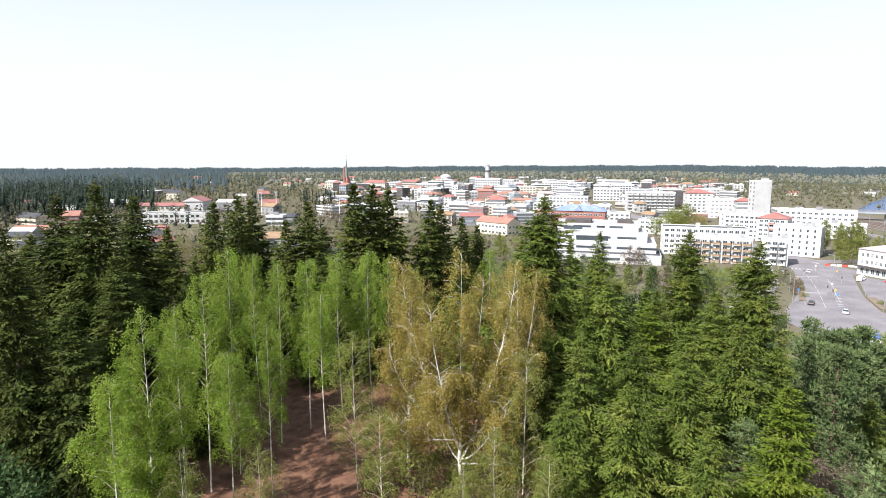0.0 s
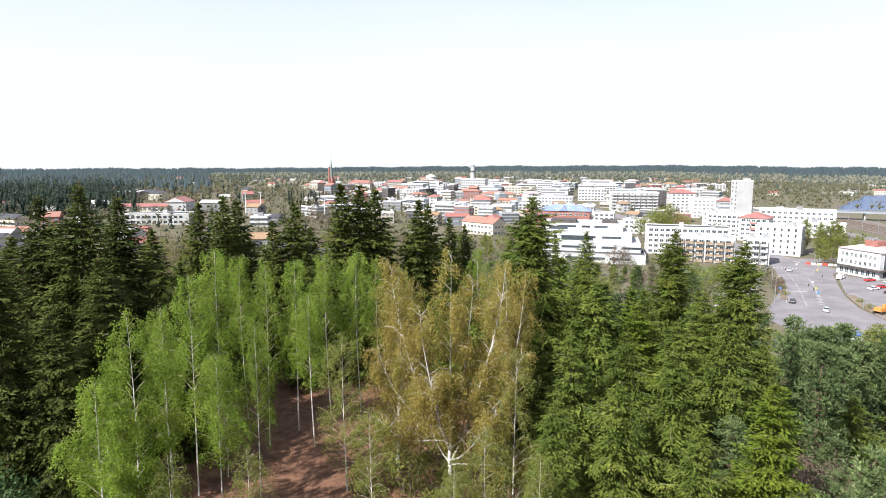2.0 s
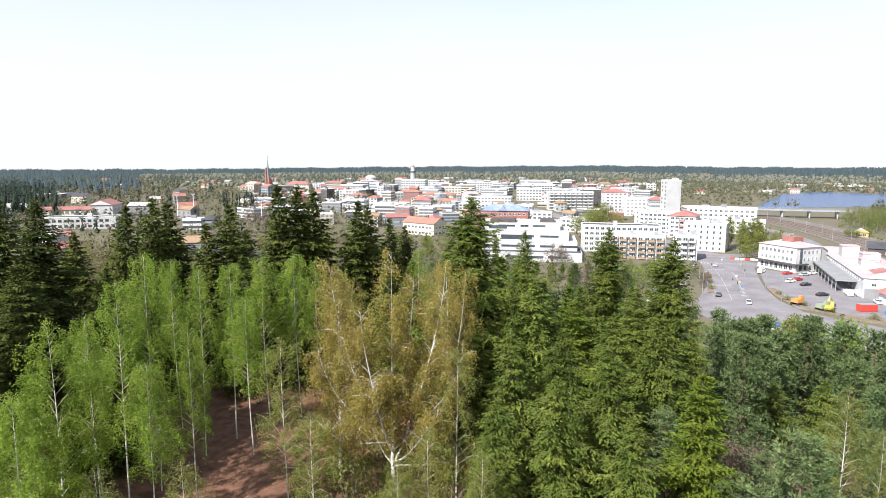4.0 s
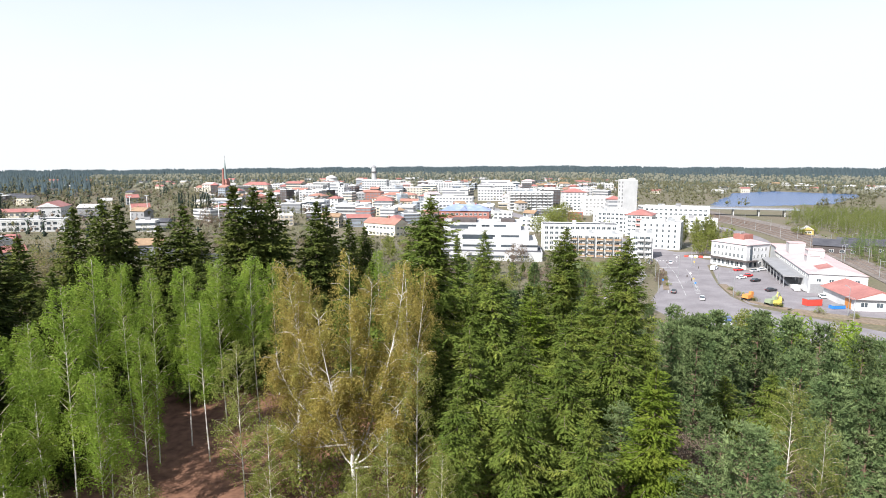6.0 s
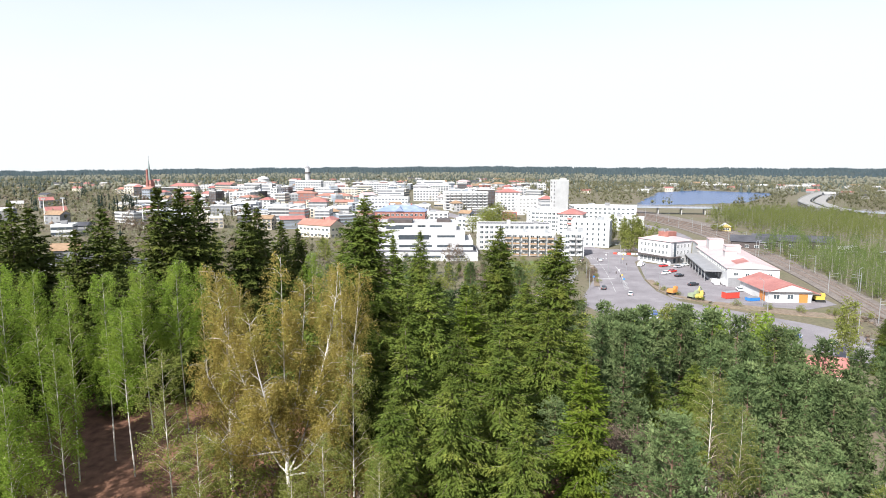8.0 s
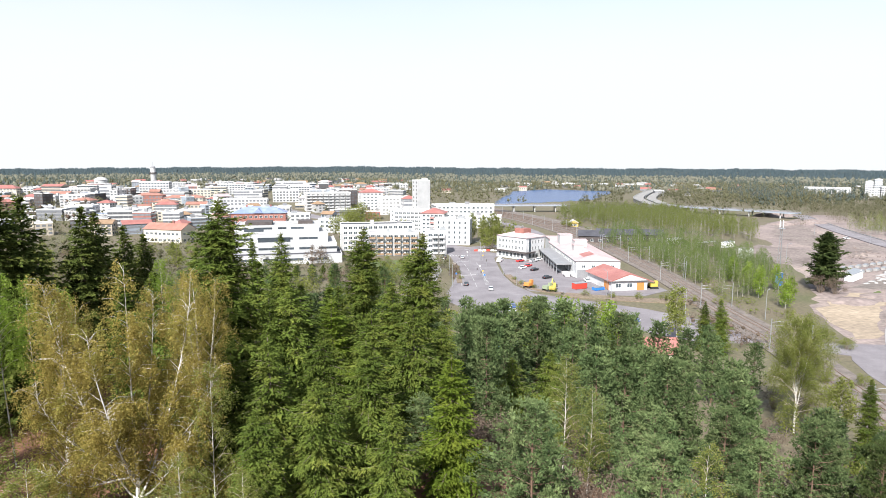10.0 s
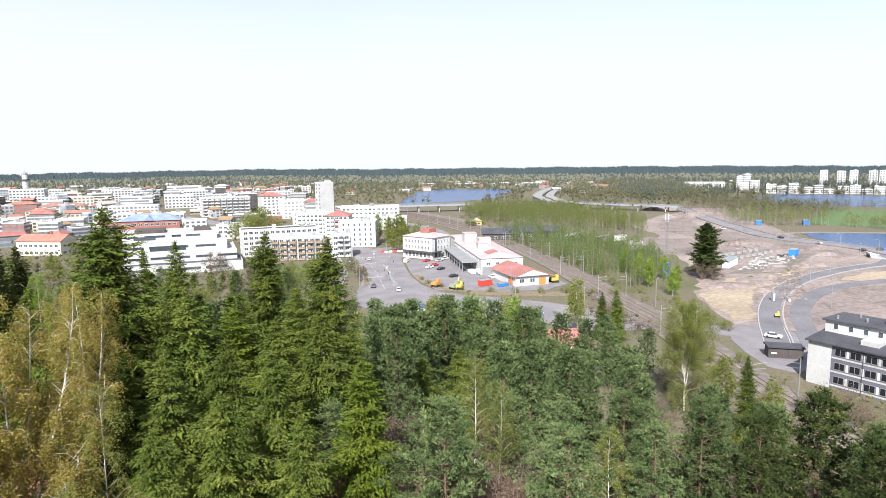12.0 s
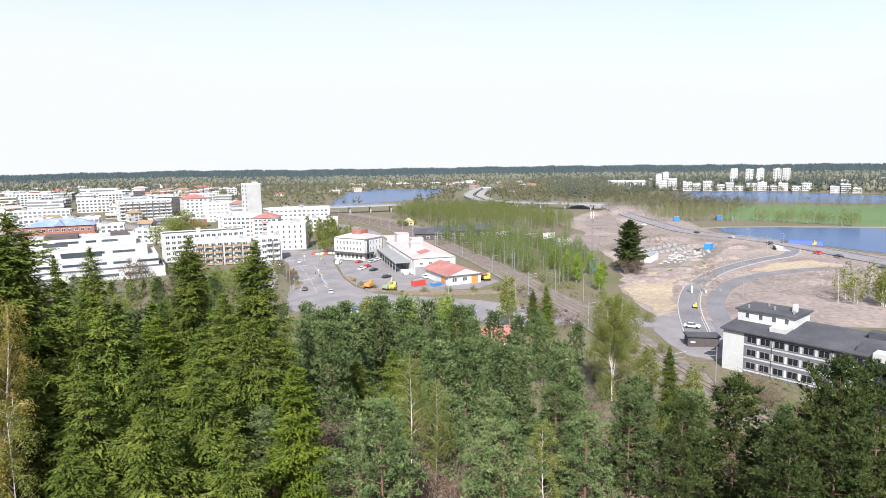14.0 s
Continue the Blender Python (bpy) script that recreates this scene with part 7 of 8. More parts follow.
plant("street_tree", [(-105, 330, 12), (-125, 320, 11), (-80, 300, 11), (-60, 280, 11), (-150, 260, 12), (-170, 290, 12), (-100, 270, 11), (-40, 300, 10), (-20, 280, 10), (-190, 240, 12), (-140, 215, 12), (-95, 215, 11), (-70, 230, 12), (-165, 225, 11)], "trees below the hill", 6)
plant("low_bush", [(-13, 46, 4), (-8, 45, 3.6), (-5, 47, 4), (-11, 52, 4.4), (-6, 52, 4.4), (-3, 50, 4), (-16, 51, 3.4), (-9.5, 42, 3.4), (-13.5, 56, 4), (-3, 44, 4), (-16.5, 45.5, 3.2), (-11, 48, 3), (-17.5, 56, 3.4)], "bushes of the clearing", 2)
plant("low_bush", [(78, 240, 1.8), (81, 252, 1.8), (85, 266, 1.6), (99, 232, 2.0), (98, 222, 2.2), (100, 214, 2.0), (104, 205, 2.4), (112, 196, 2.6), (120, 190, 2.6), (128, 185, 3.0), (136, 181, 3.0), (144, 176, 3.0), (150, 170, 3.4)], "bushes of the verges")
plant("bare_bush", [(78, 249, 5), (80, 255, 5), (76, 243, 4.5), (82, 261, 4)], "bushes of the verges", 6)
plant("low_bush", [(236, 428, 6), (226, 423, 6.5), (62, 288, 3), (66, 292, 3), (70, 286, 3.4), (56, 284, 3), (238, 432, 6.5), (224, 426, 6.5), (160, 150, 3), (156, 140, 3), (150, 128, 3), (146, 118, 3.4), (118, 100, 4), (124, 96, 3), (110, 92, 4)], "bushes of the verges", 4)
plant("grove_birch", [(172, 176, 13), (180, 190, 12), (168, 160, 11), (186, 205, 12), (178, 168, 10), (190, 186, 11)], "birches by the railway")


# ---- houses of the suburbs ----
def suburb(n, seed, a0, a1, r0, r1, group):
    rnd = random.Random(seed)
    done = tries = 0
    while done < n and tries < n * 20:
        tries += 1
        a, r = radians(rnd.uniform(a0, a1)), rnd.uniform(r0, r1)
        x, y = r * math.sin(a), r * math.cos(a)
        if not free(x, y, 14):
            continue
        w, d, h = rnd.uniform(9, 20), rnd.uniform(8, 12), rnd.choice((4, 4.5, 7))
        wall = rnd.choice([("white", WHITE), ("cream", CREAM), ("pale", PALE), ("beige", BEIGE), ("grey", GREYW), ("grey", GREYW)])
        roof = rnd.choice([("red", REDROOF), ("dark", DARKROOF), ("dark", DARKROOF), ("brown", BROWNB), ("grey", GREYROOF), ("grey", GREYROOF)])
        b = thing("house", x, y, gz(x, y), rnd.uniform(-40, 40) - math.degrees(a) * 0.5, "small %s house with a %s pitched roof" % (wall[0], roof[0]), "house", group)
        body(b, w, d, h, wall[1], 1.0)
        pitched_roof(b, w, d, h, rnd.uniform(2, 3.2), roof[1], "x", wall=wall[1])
        window_rows(b, w, d, "front", 1.0, 1 if h < 6 else 2, 3.0, max(2, int(w / 3.5)), 1.3, 1.3)
        done += 1


suburb(48, 1, -60, -24, 260, 900, "houses of the western suburb")
suburb(70, 2, -36, 24, 950, 1500, "houses beyond the centre")
suburb(30, 3, 24, 70, 1150, 1600, "houses beyond the lakes")
suburb(36, 4, 4, 44, 1000, 1500, "houses beyond the lakes")


def centre(n, seed):
    """The dense middle of the town: pale blocks of three to five storeys."""
    rnd = random.Random(seed)
    done = tries = 0
    placed = []
    while done < n and tries < n * 40:
        tries += 1
        a, r = radians(rnd.uniform(-25, 13)), rnd.uniform(460, 980)
        x, y = r * math.sin(a), r * math.cos(a)
        w, d, h = rnd.choice((8, 10, 12, 14, 18, 24)), rnd.uniform(8, 15), rnd.choice((4, 5, 7, 7, 9.5, 9.5, 12, 14))
        if r < 620:
            h = min(h, 8)
        if not free(x, y, 12) or not free(x - w / 2, y, 6) or not free(x + w / 2, y, 6) or any(abs(x - p) < 15 and abs(y - q) < 17 for p, q in placed):
            continue
        placed.append((x, y))
        wall = rnd.choices([("white", WHITE), ("pale grey", PALE), ("cream", CREAM), ("brick", BRICK), ("dark", DARKW), ("blue grey", BLUEGREY), ("beige", BEIGE)], [3.4, 3, 1.5, 0.8, 1.7, 2.6, 1.8])[0]
        red = rnd.random() < 0.36
        block("%s town block with a %s roof" % (wall[0], "red pitched" if red else "flat"), x, y, rnd.choice((-34, -22, -8, -4, 6, 18, 30)), w, d, h, wall[1], rnd.choice([REDROOF, ORANGEROOF, ROSEROOF, BROWNB]) if red else rnd.choice([GREYROOF, DARKROOF, GREYROOF, BLUEROOF, BROWNB, DARKROOF]),
              roof_kind=rnd.choice(("hip", "gable")) if red else "flat", rise=2.5, group="blocks of the town centre", seed=tries, sides=("front", "right"))
        done += 1


centre(180, 5)


# ---- vehicles, machines, masts and lamps ----
WHEEL = None


def car(x, y, rz, colour, z=0.06, van=False):
    """A parked or waiting car: rounded body, glazed cabin, four wheels, lamps."""
    L, W = (5.0, 1.95) if van else (4.4, 1.8)
    c = thing("van" if van else "car", x, y, z, rz, "%s %s on the asphalt" % (colour, "delivery van" if van else "passenger car"), "van" if van else "car", "parked vehicles")
    g = Geo()
    g.frustum(-L / 2, L / 2, -W / 2, W / 2, 0.28, 0.62, -0.04, -0.02)
    g.frustum(-L / 2 - 0.02, L / 2 + 0.02, -W / 2, W / 2, 0.62, 1.9 if van else 0.92, 0.12, 0.08)
    part("body", g, CAR_COLORS[colour], c)
    if not van:
        part("cabin", Geo().frustum(-L * 0.36, L * 0.22, -W / 2 + 0.1, W / 2 - 0.1, 0.90, 1.40, 0.55, 0.16), GLASS, c)
        part("roof", Geo().frustum(-L * 0.36 + 0.55, L * 0.22 - 0.55, -W / 2 + 0.26, W / 2 - 0.26, 1.39, 1.46, 0.06, 0.06), CAR_COLORS[colour], c)
    else:
        part("windscreen", Geo().box(L / 2 - 0.12, L / 2 + 0.03, -W / 2 + 0.2, W / 2 - 0.2, 1.1, 1.7), GLASS, c)
    for sx in (-1, 1):
        for sy in (-1, 1):
            part("wheel", Geo().tube((sx * L * 0.31, sy * (W / 2 - 0.2), 0.32), (sx * L * 0.31, sy * (W / 2 + 0.02), 0.32), 0.32, 0.32, 12), RUBBER, c)
    for sy in (-1, 1):
        part("headlight", Geo().box(L / 2 - 0.05, L / 2 + 0.06, sy * W * 0.36 - 0.16, sy * W * 0.36 + 0.16, 0.62, 0.78), FRAME, c)
        part("tail_light", Geo().box(-L / 2 - 0.06, -L / 2 + 0.05, sy * W * 0.38 - 0.12, sy * W * 0.38 + 0.12, 0.66, 0.82), REDP, c)
    return c


for x, y, rz, col, z in ((76.2, 227.4, 68, "black", 0.06), (82.6, 216.0, 70, "silver", 0.06), (114.2, 257.5, 30, "white", 0.16), (118.8, 261.8, 30, "red", 0.16), (117.0, 250.9, 28, "black", 0.16), (114.0, 231.5, 20, "black", 0.16),
                         (127.2, 221.0, 75, "white", 0.16), (129.6, 220.2, 75, "white", 0.16), (88.5, 300, 70, "black", 0.06), (97, 296, 70, "silver", 0.06), (121, 276.5, 25, "red", 0.16), (127, 274, 25, "silver", 0.16),
                         (132, 278, 25, "white", 0.16), (75.9, 181.1, -20, "silver", 0.07), (79.5, 185.5, -30, "blue", 0.07), (108, 159, -42, "blue", 0.09), (113, 282, 60, "white", 0.16), (62, 145.1, 20, "white", 0.1),
                         (84, 288, 72, "white", 0.16), (86, 294, 72, "black", 0.16), (90, 312, 74, "white", 0.16)):
    car(x, y, rz, col, max(z, gz(x, y) + 0.03))
for x, y, rz in ((124.4, 233.8, 75), (127.4, 233.0, 75), (110.9, 279.3, 60)):
    car(x, y, rz, "white", 0.16, True)
for x, y, rz, col in ((352, 250, 70, "black"), (346.5, 222, 66, "silver"), (337, 192, 60, "black"), (321, 158, 70, "red"), (316, 146, 72, "black"), (300, 120, -60, "black"), (366, 305, 75, "white"), (150.5, 107, -60, "silver")):
    car(x, y, rz, col, 0.52 if x > 303 else 0.2)


def digger(x, y, rz, colour, name, label, boom=True, z=0.16, size=1.0):
    """A tracked works machine: tracks, turntable body, cab, boom."""
    d = thing(name, x, y, z, rz, label, "works machine", "works machines")
    d.scale = (size, size, size)
    for s in (-1, 1):
        part("track", Geo().frustum(-1.7, 1.7, s * 1.2 - 0.3, s * 1.2 + 0.3, 0, 0.85, 0.3, 0.02), RUBBER, d)
    part("body", Geo().frustum(-1.7, 1.4, -1.3, 1.3, 0.9, 2.1, 0.2, 0.1), colour, d)
    cab = part("cab", Geo().frustum(0.0, 1.5, -1.25, -0.1, 2.1, 3.2, 0.15, 0.1), colour, d)
    part("cab_window", Geo().box(1.37, 1.45, -1.1, -0.25, 2.3, 2.95), GLASS, cab)
    if boom:
        part("boom", Geo().tube((1.2, 0.4, 1.8), (3.4, 0.4, 4.2), 0.28, 0.22, 6), colour, d)
        part("stick", Geo().tube((3.4, 0.4, 4.25), (5.0, 0.4, 2.0), 0.2, 0.16, 6), colour, d)
        part("bucket", Geo().frustum(4.5, 5.5, -0.2, 1.0, 1.0, 2.0, 0.2, 0.1), DARKW, d)
    return d


digger(98.3, 215.5, 30, ORANGE, "excavator", "orange excavator parked on the verge", False)
digger(102.7, 207.8, 20, GREENP, "tractor", "green and yellow tractor with a front loader")
digger(104.2, 206.4, 60, YELLOW, "wheel_loader", "yellow wheel loader with a raised arm")
digger(145, 201, -10, YELLOW, "wheel_loader", "yellow wheel loader beside the depot", False)
digger(172, 121.5, 40, YELLOW, "roller", "small yellow roller on the closed lane", False, 0.25, 0.5)
digger(349.5, 174, 20, YELLOW, "excavator", "yellow excavator on the lake shore", True, 0.1, 0.7)


def container(x, y, rz, w, d, h, colour, label, z=0.05, name="container"):
    c = thing(name, x, y, z, rz, label, "container", "site containers")
    g = Geo().box(-w / 2, w / 2, -d / 2, d / 2, 0.12, h)
    part("box", g, colour, c)
    n = max(3, int(w / 0.6))
    for s in (-1, 1):
        g = Geo()
        for k in range(n):
            x0 = -w / 2 + 0.1 + (w - 0.2) * k / n
            g.box(x0, x0 + 0.22, s * d / 2 - 0.03, s * d / 2 + 0.05, 0.3, h - 0.2)
        part("ribbing", g, colour, c)
    part("roof_edge", Geo().box(-w / 2 - 0.04, w / 2 + 0.04, -d / 2 - 0.06, d / 2 + 0.06, h, h + 0.1), STEEL, c)
    part("skid", Geo().box(-w / 2, w / 2, -d / 2 + 0.2, -d / 2 + 0.5, 0, 0.12), DARKW, c)
    part("skid", Geo().box(-w / 2, w / 2, d / 2 - 0.5, d / 2 - 0.2, 0, 0.12), DARKW, c)
    return c


container(116.8, 208.5, 10, 5.5, 2.6, 2.3, REDP, "red skip container in the yard", 0.16)
container(122.5, 204, 12, 4.5, 2.2, 1.2, BLUEP, "blue skip beside the depot", 0.16)
container(294.2, 201.2, 25, 8, 3.2, 3.4, BLUEP, "bright blue site container on the sand")
container(287, 203, 25, 5, 2.6, 1.2, DARKW, "dark flat trailer on the sand")
container(239.0, 194.0, 25, 14, 3, 3.2, CAR_COLORS["white"], "white site cabin on the sand")
container(246, 200, 25, 12, 3, 2.8, CAR_COLORS["white"], "white site cabin on the sand")
container(243.7, 318.5, 20, 12, 3, 3.2, CAR_COLORS["white"], "white site cabin beside the trees")
container(253.4, 301.4, 20, 16, 3, 2.6, SAND, "tan tarpaulin covered stack")
container(262.2, 294.2, 20, 10, 3, 3.4, CAR_COLORS["white"], "white site cabin beside the trees")
container(240.7, 257.0, 20, 6, 5, 5.0, CAR_COLORS["white"], "white cabin among young birches")
container(198.2, 192.9, 30, 3.0, 2.0, 5.2, BLUEP, "blue transformer cabin by the mast")
container(191.6, 137.4, 50, 3.4, 0.5, 2.8, CAR_COLORS["white"], "white barrier board across the lane", 0.14)
container(196, 135, 50, 5.0, 0.6, 1.0, CAR_COLORS["white"], "low white lane barrier", 0.18)
container(450, 300, 40, 12, 4, 3.4, BLUEP, "blue cabin under the birches")
container(418, 316, 40, 7, 4, 3.4, BLUEP, "blue cabin under the birches")
for k in range(14):
    x, y = 258 + (k % 7) * 6.0, 206 + (k // 7) * 9 + (k % 7) * 1.2
    container(x, y, 25, 4.0, 1.6, 1.2, KERB, "pale stack of concrete pipes and kerbs", name="kerb_stack")
t = thing("tarpaulin", 351, 179.5, 0.15, -70, "ultramarine tarpaulin over stacked pipes", "tarpaulin")
part("sheet", Geo().frustum(-9, 9, -2.5, 2.5, 0, 2.2, 1.0, 1.2), TARP, t)
part("pipe_stack", Geo().frustum(-12.5, -9.1, -2.2, 2.2, 0, 1.6, 0.4, 0.8), DARKW, t)

# old sheds by the goods yard, the yellow cottage, the woodland villa
for x, y, rz, w, d, lab in ((197, 333, -30, 22, 14, "dark old goods shed with a tarred roof"), (214, 338, -30, 24, 12, "dark old goods shed with a tarred roof"), (232, 330, -25, 20, 12, "dark old goods shed with a tarred roof")):
    block(lab, x, y, rz, w, d, 4.2, DARKW, DARKROOF, roof_kind="gable", rise=3.2, storeys=1, name="goods_shed", category="shed", near=True, cols=4)
block("small yellow wooden cottage with a pale roof", 231, 425, -20, 7, 6, 3.4, YELLOWW, GREYROOF, roof_kind="gable", rise=2.6, storeys=1, along="y", name="cottage", category="house", near=True, cols=2)
block("villa with a red tile roof among pines", 89, 119, -20, 9, 8, 3.6, CREAM, REDROOF, roof_kind="gable", rise=3.0, storeys=1, name="villa", category="house", near=True, cols=3)
t = thing("tent", 60.5, 147.5, gz(60.5, 147.5), 20, "pale blue tarpaulin over a trailer", "tent")
part("sheet", Geo().gable(-3, 3, -1.6, 1.6, 0.8, 2.4), CAR_COLORS["white"], t)
part("trailer", Geo().box(-3, 3, -1.5, 1.5, 0.1, 0.79), BLUEP, t)


def mast(x, y, h):
    """A lattice mobile phone mast."""
    m = thing("lattice_mast", x, y, 0, 20, "slim steel lattice mast with antenna panels", "mast")
    g = Geo()
    n = 12
    w = lambda t: 0.9 - 0.55 * t
    for k in range(n):
        t0, t1 = k / n, (k + 1) / n
        c0 = [(w(t0) * math.cos(a), w(t0) * math.sin(a), h * t0) for a in (0, 2.09, 4.19)]
        c1 = [(w(t1) * math.cos(a), w(t1) * math.sin(a), h * t1) for a in (0, 2.09, 4.19)]
        for i in range(3):
            g.tube(c0[i], c1[i], 0.07, 0.07, 4, caps=False)
            g.tube(c0[i], c1[(i + 1) % 3], 0.04, 0.04, 4, caps=False)
    part("lattice", g, STEEL, m)
    for a in (0, 2.09, 4.19):
        part("antenna", Geo().box(math.cos(a) * 0.7 - 0.15, math.cos(a) * 0.7 + 0.15, math.sin(a) * 0.7 - 0.1, math.sin(a) * 0.7 + 0.1, h - 2.4, h + 0.2), FRAME, m)
    part("platform", Geo().tube((0, 0, h - 3.0), (0, 0, h - 2.8), 1.2, 1.2, 10), STEEL, m)


mast(190.6, 186.0, 27)


def lamp_post(h=9.0, arm=1.8):
    p = thing("street_lamp", 0, 0, 0, 0, "grey steel street lamp with an arm", "street lamp", "street lamps")
    part("pole", Geo().tube((0, 0, -0.3), (0, 0, h), 0.13, 0.07, 8), STEEL, p)
    part("arm", Geo().tube((0, 0, h), (arm, 0, h + 0.35), 0.06, 0.05, 6), STEEL, p)
    part("lamp_head", Geo().frustum(arm - 0.1, arm + 0.75, -0.16, 0.16, h + 0.26, h + 0.46, 0.1, 0.05), GREYW, p)
    return p


lamp = lamp_post()
lamp.matrix_basis = pose(89.5, 262, 0.06, 0, 0, 160)
for x, y, a in ((100, 246, 190), (96, 222, 200), (104, 288, 180), (86, 300, 0), (76, 250, 0), (70, 226, 0), (112, 178, 120), (128, 160, 120), (92, 330, 0), (120.4, 194.5, 90), (198.7, 121.6, 40), (238.3, 155.1, 60),
                (222, 160, 240), (262, 162, 250), (205, 152, 230), (345, 240, 170), (330, 200, 170), (320, 175, 170), (300, 172, 200), (355, 280, 170), (372, 335, 170), (268, 186, 0), (250, 240, 0), (180, 300, 0), (215, 350, 0), (170, 215, 30), (150, 150, 30)):
    copy_thing(lamp, pose(x, y, 0.1, 0, 0, a))


def catenary(x, y, rz):
    p = thing("catenary_mast", x, y, 0.2, rz, "grey railway catenary mast with a bracket", "mast", "catenary masts")
    part("pole", Geo().tube((0, 0, -0.3), (0, 0, 8.2), 0.14, 0.10, 6), STEEL, p)
    part("bracket", Geo().tube((0, 0, 7.2), (3.2, 0, 7.6), 0.05, 0.05, 5).tube((0, 0, 6.2), (3.2, 0, 6.4), 0.04, 0.04, 5), STEEL, p)
    return p


line = smooth_line(TRACK, 1.0)
first = None
for k in range(40, len(line) - 2, 48):
    p, q = line[k], line[k + 1]
    d = (q - p).normalized()
    for s in (-1, 1):
        x, y = p.x + d.y * 5.2 * s, p.y - d.x * 5.2 * s
        a = math.degrees(math.atan2(d.y, d.x)) + (90 if s > 0 else -90)
        if first is None:
            first = catenary(x, y, a)
        else:
            copy_thing(first, pose(x, y, 0.2, 0, 0, a))


def sign_post(x, y, rz, colour, label, w=0.7, h=0.7):
    s = thing("traffic_sign", x, y, 0.1, rz, label, "sign", "traffic signs")
    part("post", Geo().tube((0, 0, -0.2), (0, 0, 3.0), 0.05, 0.05, 6), STEEL, s)
    part("plate", Geo().box(-w / 2, w / 2, -0.12, -0.06, 2.2, 2.2 + h), colour, s)


for x, y, c, l in ((104.6, 285.9, YELLOW, "yellow sign box on a post"), (86.5, 234, BLUEP, "blue round sign plate on a post"), (89, 243, YELLOW, "yellow sign plate on a post"), (76, 240, BLUEP, "blue sign plate on a post"), (92, 255, FRAME, "white sign plate on a post"), (101, 300, FRAME, "white sign plate on a post"), (110, 300, YELLOW, "yellow sign plate on a post")):
    sign_post(x, y, -15, c, l, 0.65, 0.65)


def traffic_light(x, y, rz):
    s = thing("traffic_light", x, y, 0.1, rz, "traffic light with a dark signal head", "traffic light", "traffic lights")
    part("post", Geo().tube((0, 0, -0.2), (0, 0, 3.4), 0.07, 0.07, 6), STEEL, s)
    part("signal_head", Geo().box(-0.2, 0.2, -0.3, -0.06, 2.4, 3.4), DARKW, s)


for x, y in ((86.6, 238.5), (87.8, 247), (91, 283), (100, 268), (83, 262)):
    traffic_light(x, y, -15)

# low white barrier blocks across the side street, pale heaps on the works site
for k in range(6):
    b = thing("barrier_block", 112 + k * 2.3, 318 - k * 0.5, 0.1, -12, "white concrete barrier block on the street", "barrier", "barrier blocks")
    part("block", Geo().frustum(-1, 1, -0.3, 0.3, 0, 0.9, 0.05, 0.15), CAR_COLORS["white"] if k % 3 else REDP, b)


def heap(x, y, r, h, seed, label="mound of sandy earth on the works site"):
    rng = np.random.default_rng(seed)
    n, rings = 18, 6
    v, f = [], []
    for i in range(rings):
        t = i / (rings - 1)
        for k in range(n):
            a = k * math.tau / n
            rr = r * (1 - t) * rng.uniform(0.85, 1.15)
            v.append((x + rr * math.cos(a) * 1.5, y + rr * math.sin(a), -0.1 + h * (1 - (1 - t) ** 1.6) * rng.uniform(0.9, 1.05)))
    for i in range(rings - 1):
        for k in range(n):
            f.append((i * n + k, i * n + (k + 1) % n, (i + 1) * n + (k + 1) % n, (i + 1) * n + k))
    return tagged(new("mound", mesh_of("mound", v, f, SAND, smooth=True)), label, "mound", "mounds of the works")


for k, (x, y, r, h) in enumerate(((470, 470, 14, 6), (492, 480, 10, 4), (440, 400, 12, 4), (410, 400, 9, 3), (268, 178, 4, 1.6), (276, 176, 3.5, 1.4), (232, 170, 5, 1.2), (262, 110, 9, 2.0), (240, 100, 7, 1.5), (330, 210, 6, 1.5), (218, 166, 6, 1.0), (300, 215, 8, 2.0))):
    heap(x, y, r, h, k)


def pole_mast(x, y, h, label):
    p = thing("light_mast", x, y, gz(x, y), 0, label, "mast", "light masts")
    part("pole", Geo().tube((0, 0, -0.5), (0, 0, h), 0.35, 0.18, 8), FRAME, p)
    part("lamp_frame", Geo().box(-1.4, 1.4, -0.3, 0.3, h, h + 0.8), STEEL, p)


# two floodlight masts; the third stands in for a flagpole
for a, r, h in ((-30.2, 500, 17), (-28.9, 500, 18), (-23.2, 470, 19)):
    pole_mast(r * math.sin(radians(a)), r * math.cos(radians(a)), h, "tall white mast in the town")


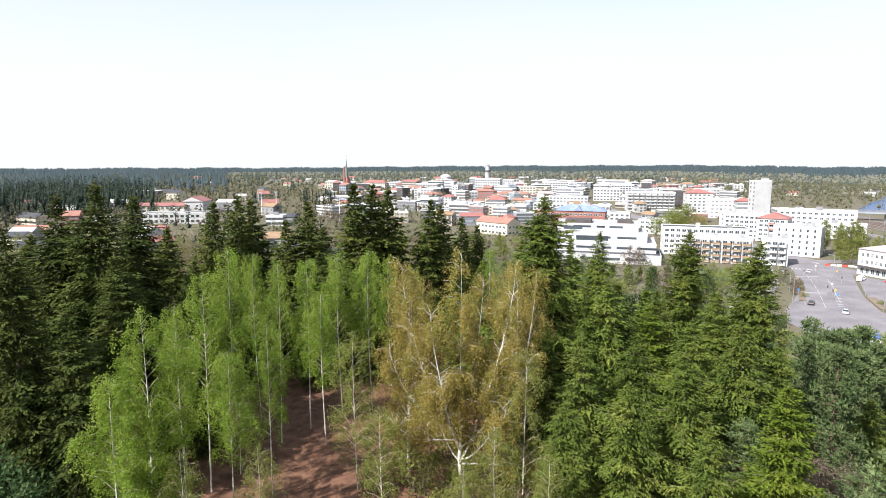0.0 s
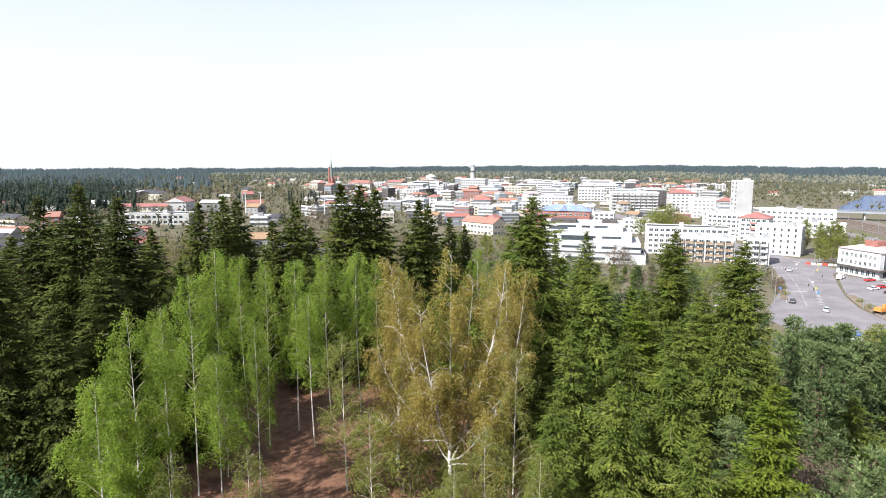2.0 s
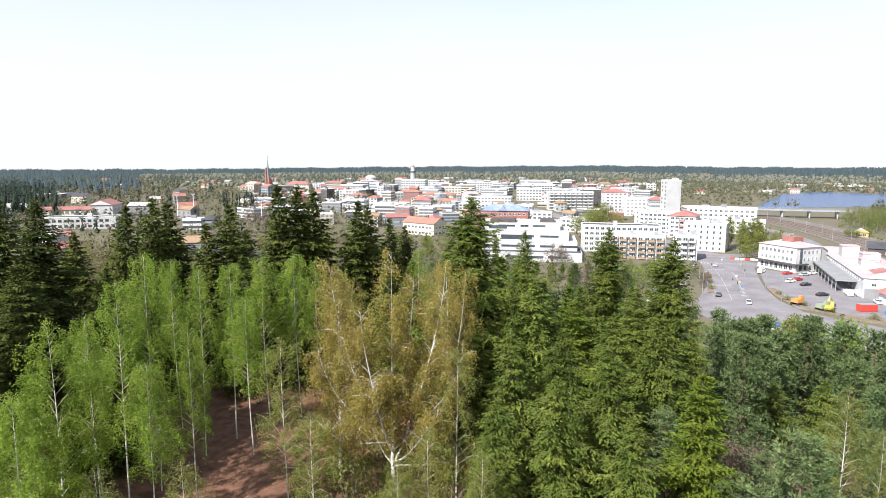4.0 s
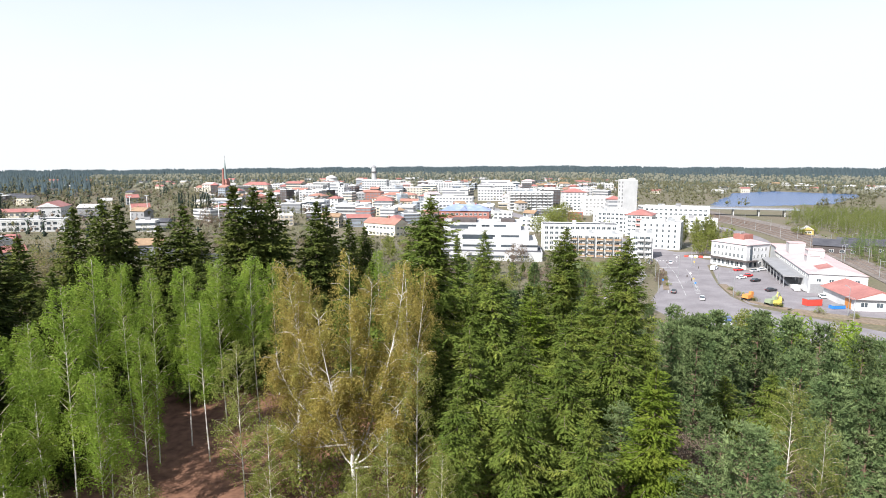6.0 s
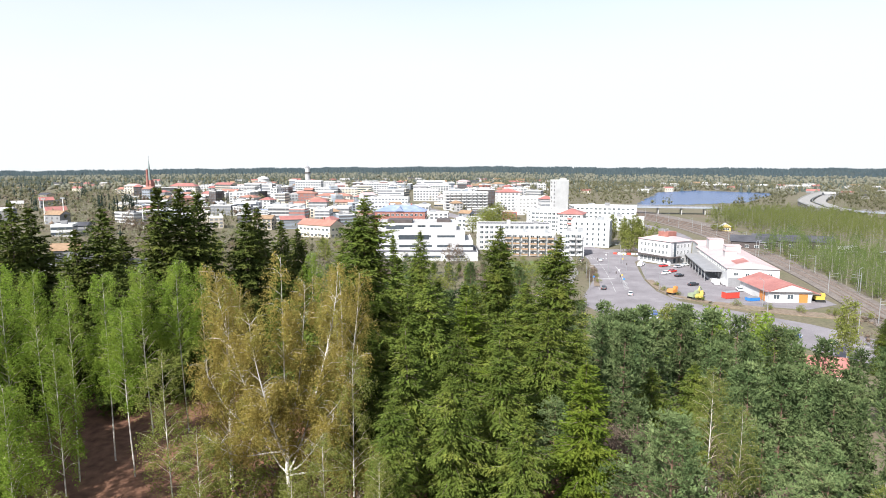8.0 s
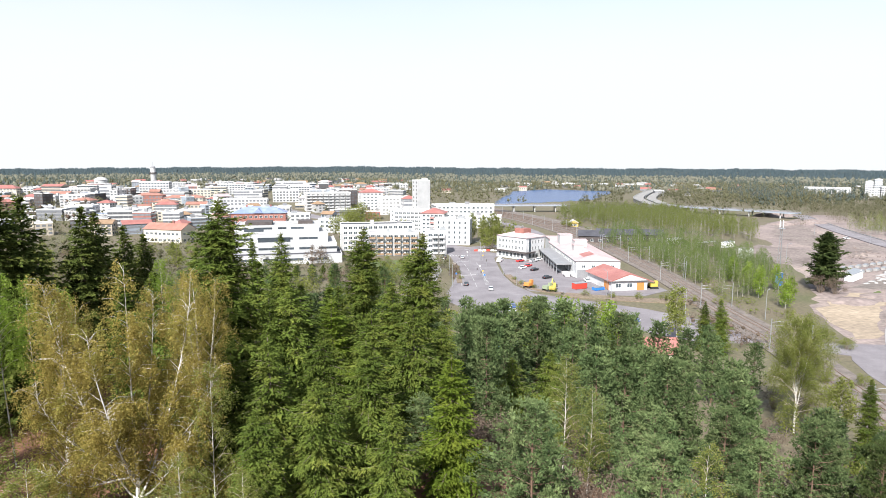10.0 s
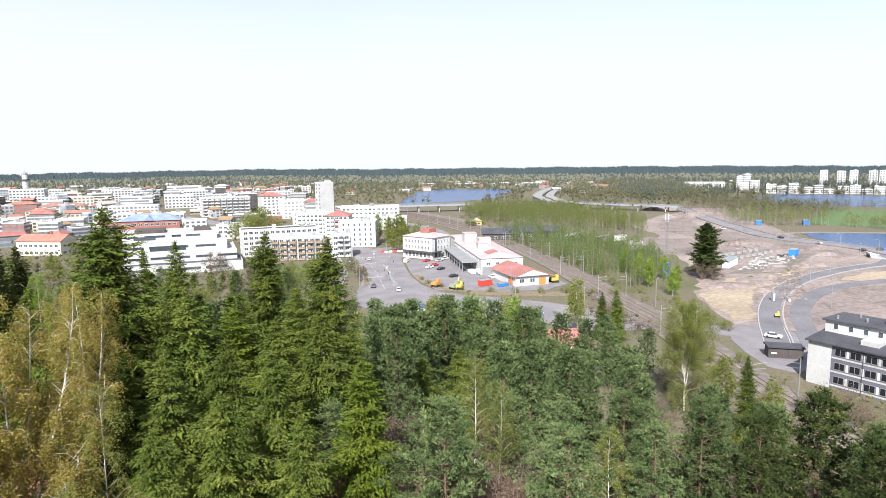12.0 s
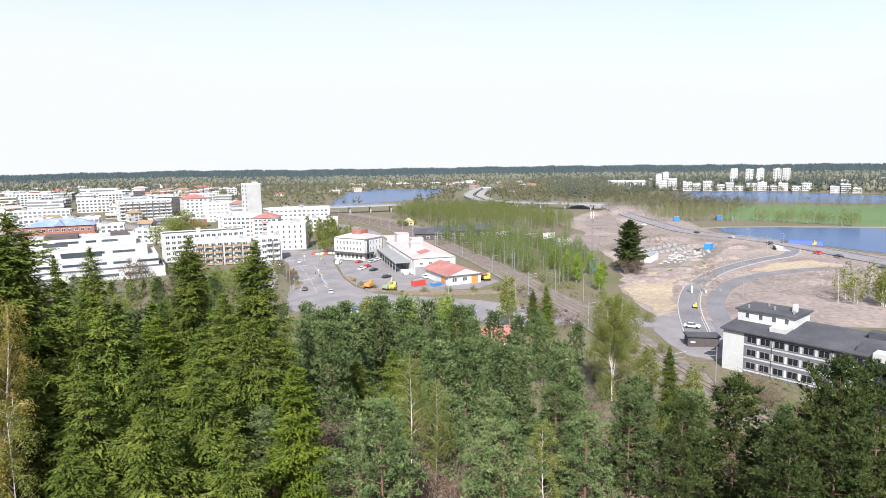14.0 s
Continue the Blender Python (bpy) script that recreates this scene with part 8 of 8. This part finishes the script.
def rubble(name, poly, n, size, material, label, seed):
    """Loose stones, clods and boards strewn over the works, as one heap of pieces."""
    rng = np.random.default_rng(seed)
    V, F = [], []
    cube = np.array([(-1, -1, 0), (1, -1, 0), (1, 1, 0), (-1, 1, 0), (-0.7, -0.7, 1), (0.7, -0.7, 1), (0.7, 0.7, 1), (-0.7, 0.7, 1)], float)
    quads = np.array([(0, 1, 5, 4), (1, 2, 6, 5), (2, 3, 7, 6), (3, 0, 4, 7), (4, 5, 6, 7)])
    for k, (x, y) in enumerate(scatter(poly, n, seed, lane=0)):
        a, s = rng.uniform(0, math.tau), size * rng.uniform(0.4, 1.3)
        c = cube * rng.uniform(0.7, 1.25, (8, 1)) * np.array([s * rng.uniform(0.6, 2.2), s * 0.6, s * rng.uniform(0.3, 0.8)])
        c = np.stack([c[:, 0] * math.cos(a) - c[:, 1] * math.sin(a) + x, c[:, 0] * math.sin(a) + c[:, 1] * math.cos(a) + y, c[:, 2] + 0.05], 1)
        V.append(c)
        F.append(quads + 8 * k)
    ob = new(name, mesh_of(name, np.concatenate(V), np.concatenate(F), material))
    return tagged(ob, label, "rubble", kind="stuff")


rubble("clods", [(196, 138), (214, 154), (240, 170), (266, 182), (270, 178), (246, 164), (222, 148), (204, 132)], 160, 0.7, EARTH, "brown clods along the new road", 1)
rubble("stones", [(240, 116), (262, 132), (290, 136), (300, 112), (270, 92)], 140, 0.8, EARTH, "clods and stones between the slip roads", 2)
rubble("stones", [(236, 186), (262, 200), (300, 222), (320, 214), (290, 196), (250, 180)], 150, 0.8, KERB, "pale stones and blocks of the storage yard", 3)
rubble("boards", [(270, 120), (290, 132), (300, 126), (284, 114)], 30, 1.4, SLEEPER, "dark boards on the sand", 4)
rubble("clods", [(270, 220), (310, 260), (340, 320), (330, 250), (300, 212)], 130, 0.9, EARTH, "clods on the verge of the main road", 5)
for k, (x, y, r, h) in enumerate(((204, 150, 4, 1.2), (216, 160, 5, 1.4), (232, 168, 4, 1.3), (246, 177, 5, 1.6), (258, 184, 4, 1.2), (246, 122, 6, 1.6), (252, 114, 7, 2.0), (288, 206, 5, 1.6), (312, 196, 6, 1.6), (200, 162, 7, 1.6))):
    heap(x, y, r, h, 40 + k)
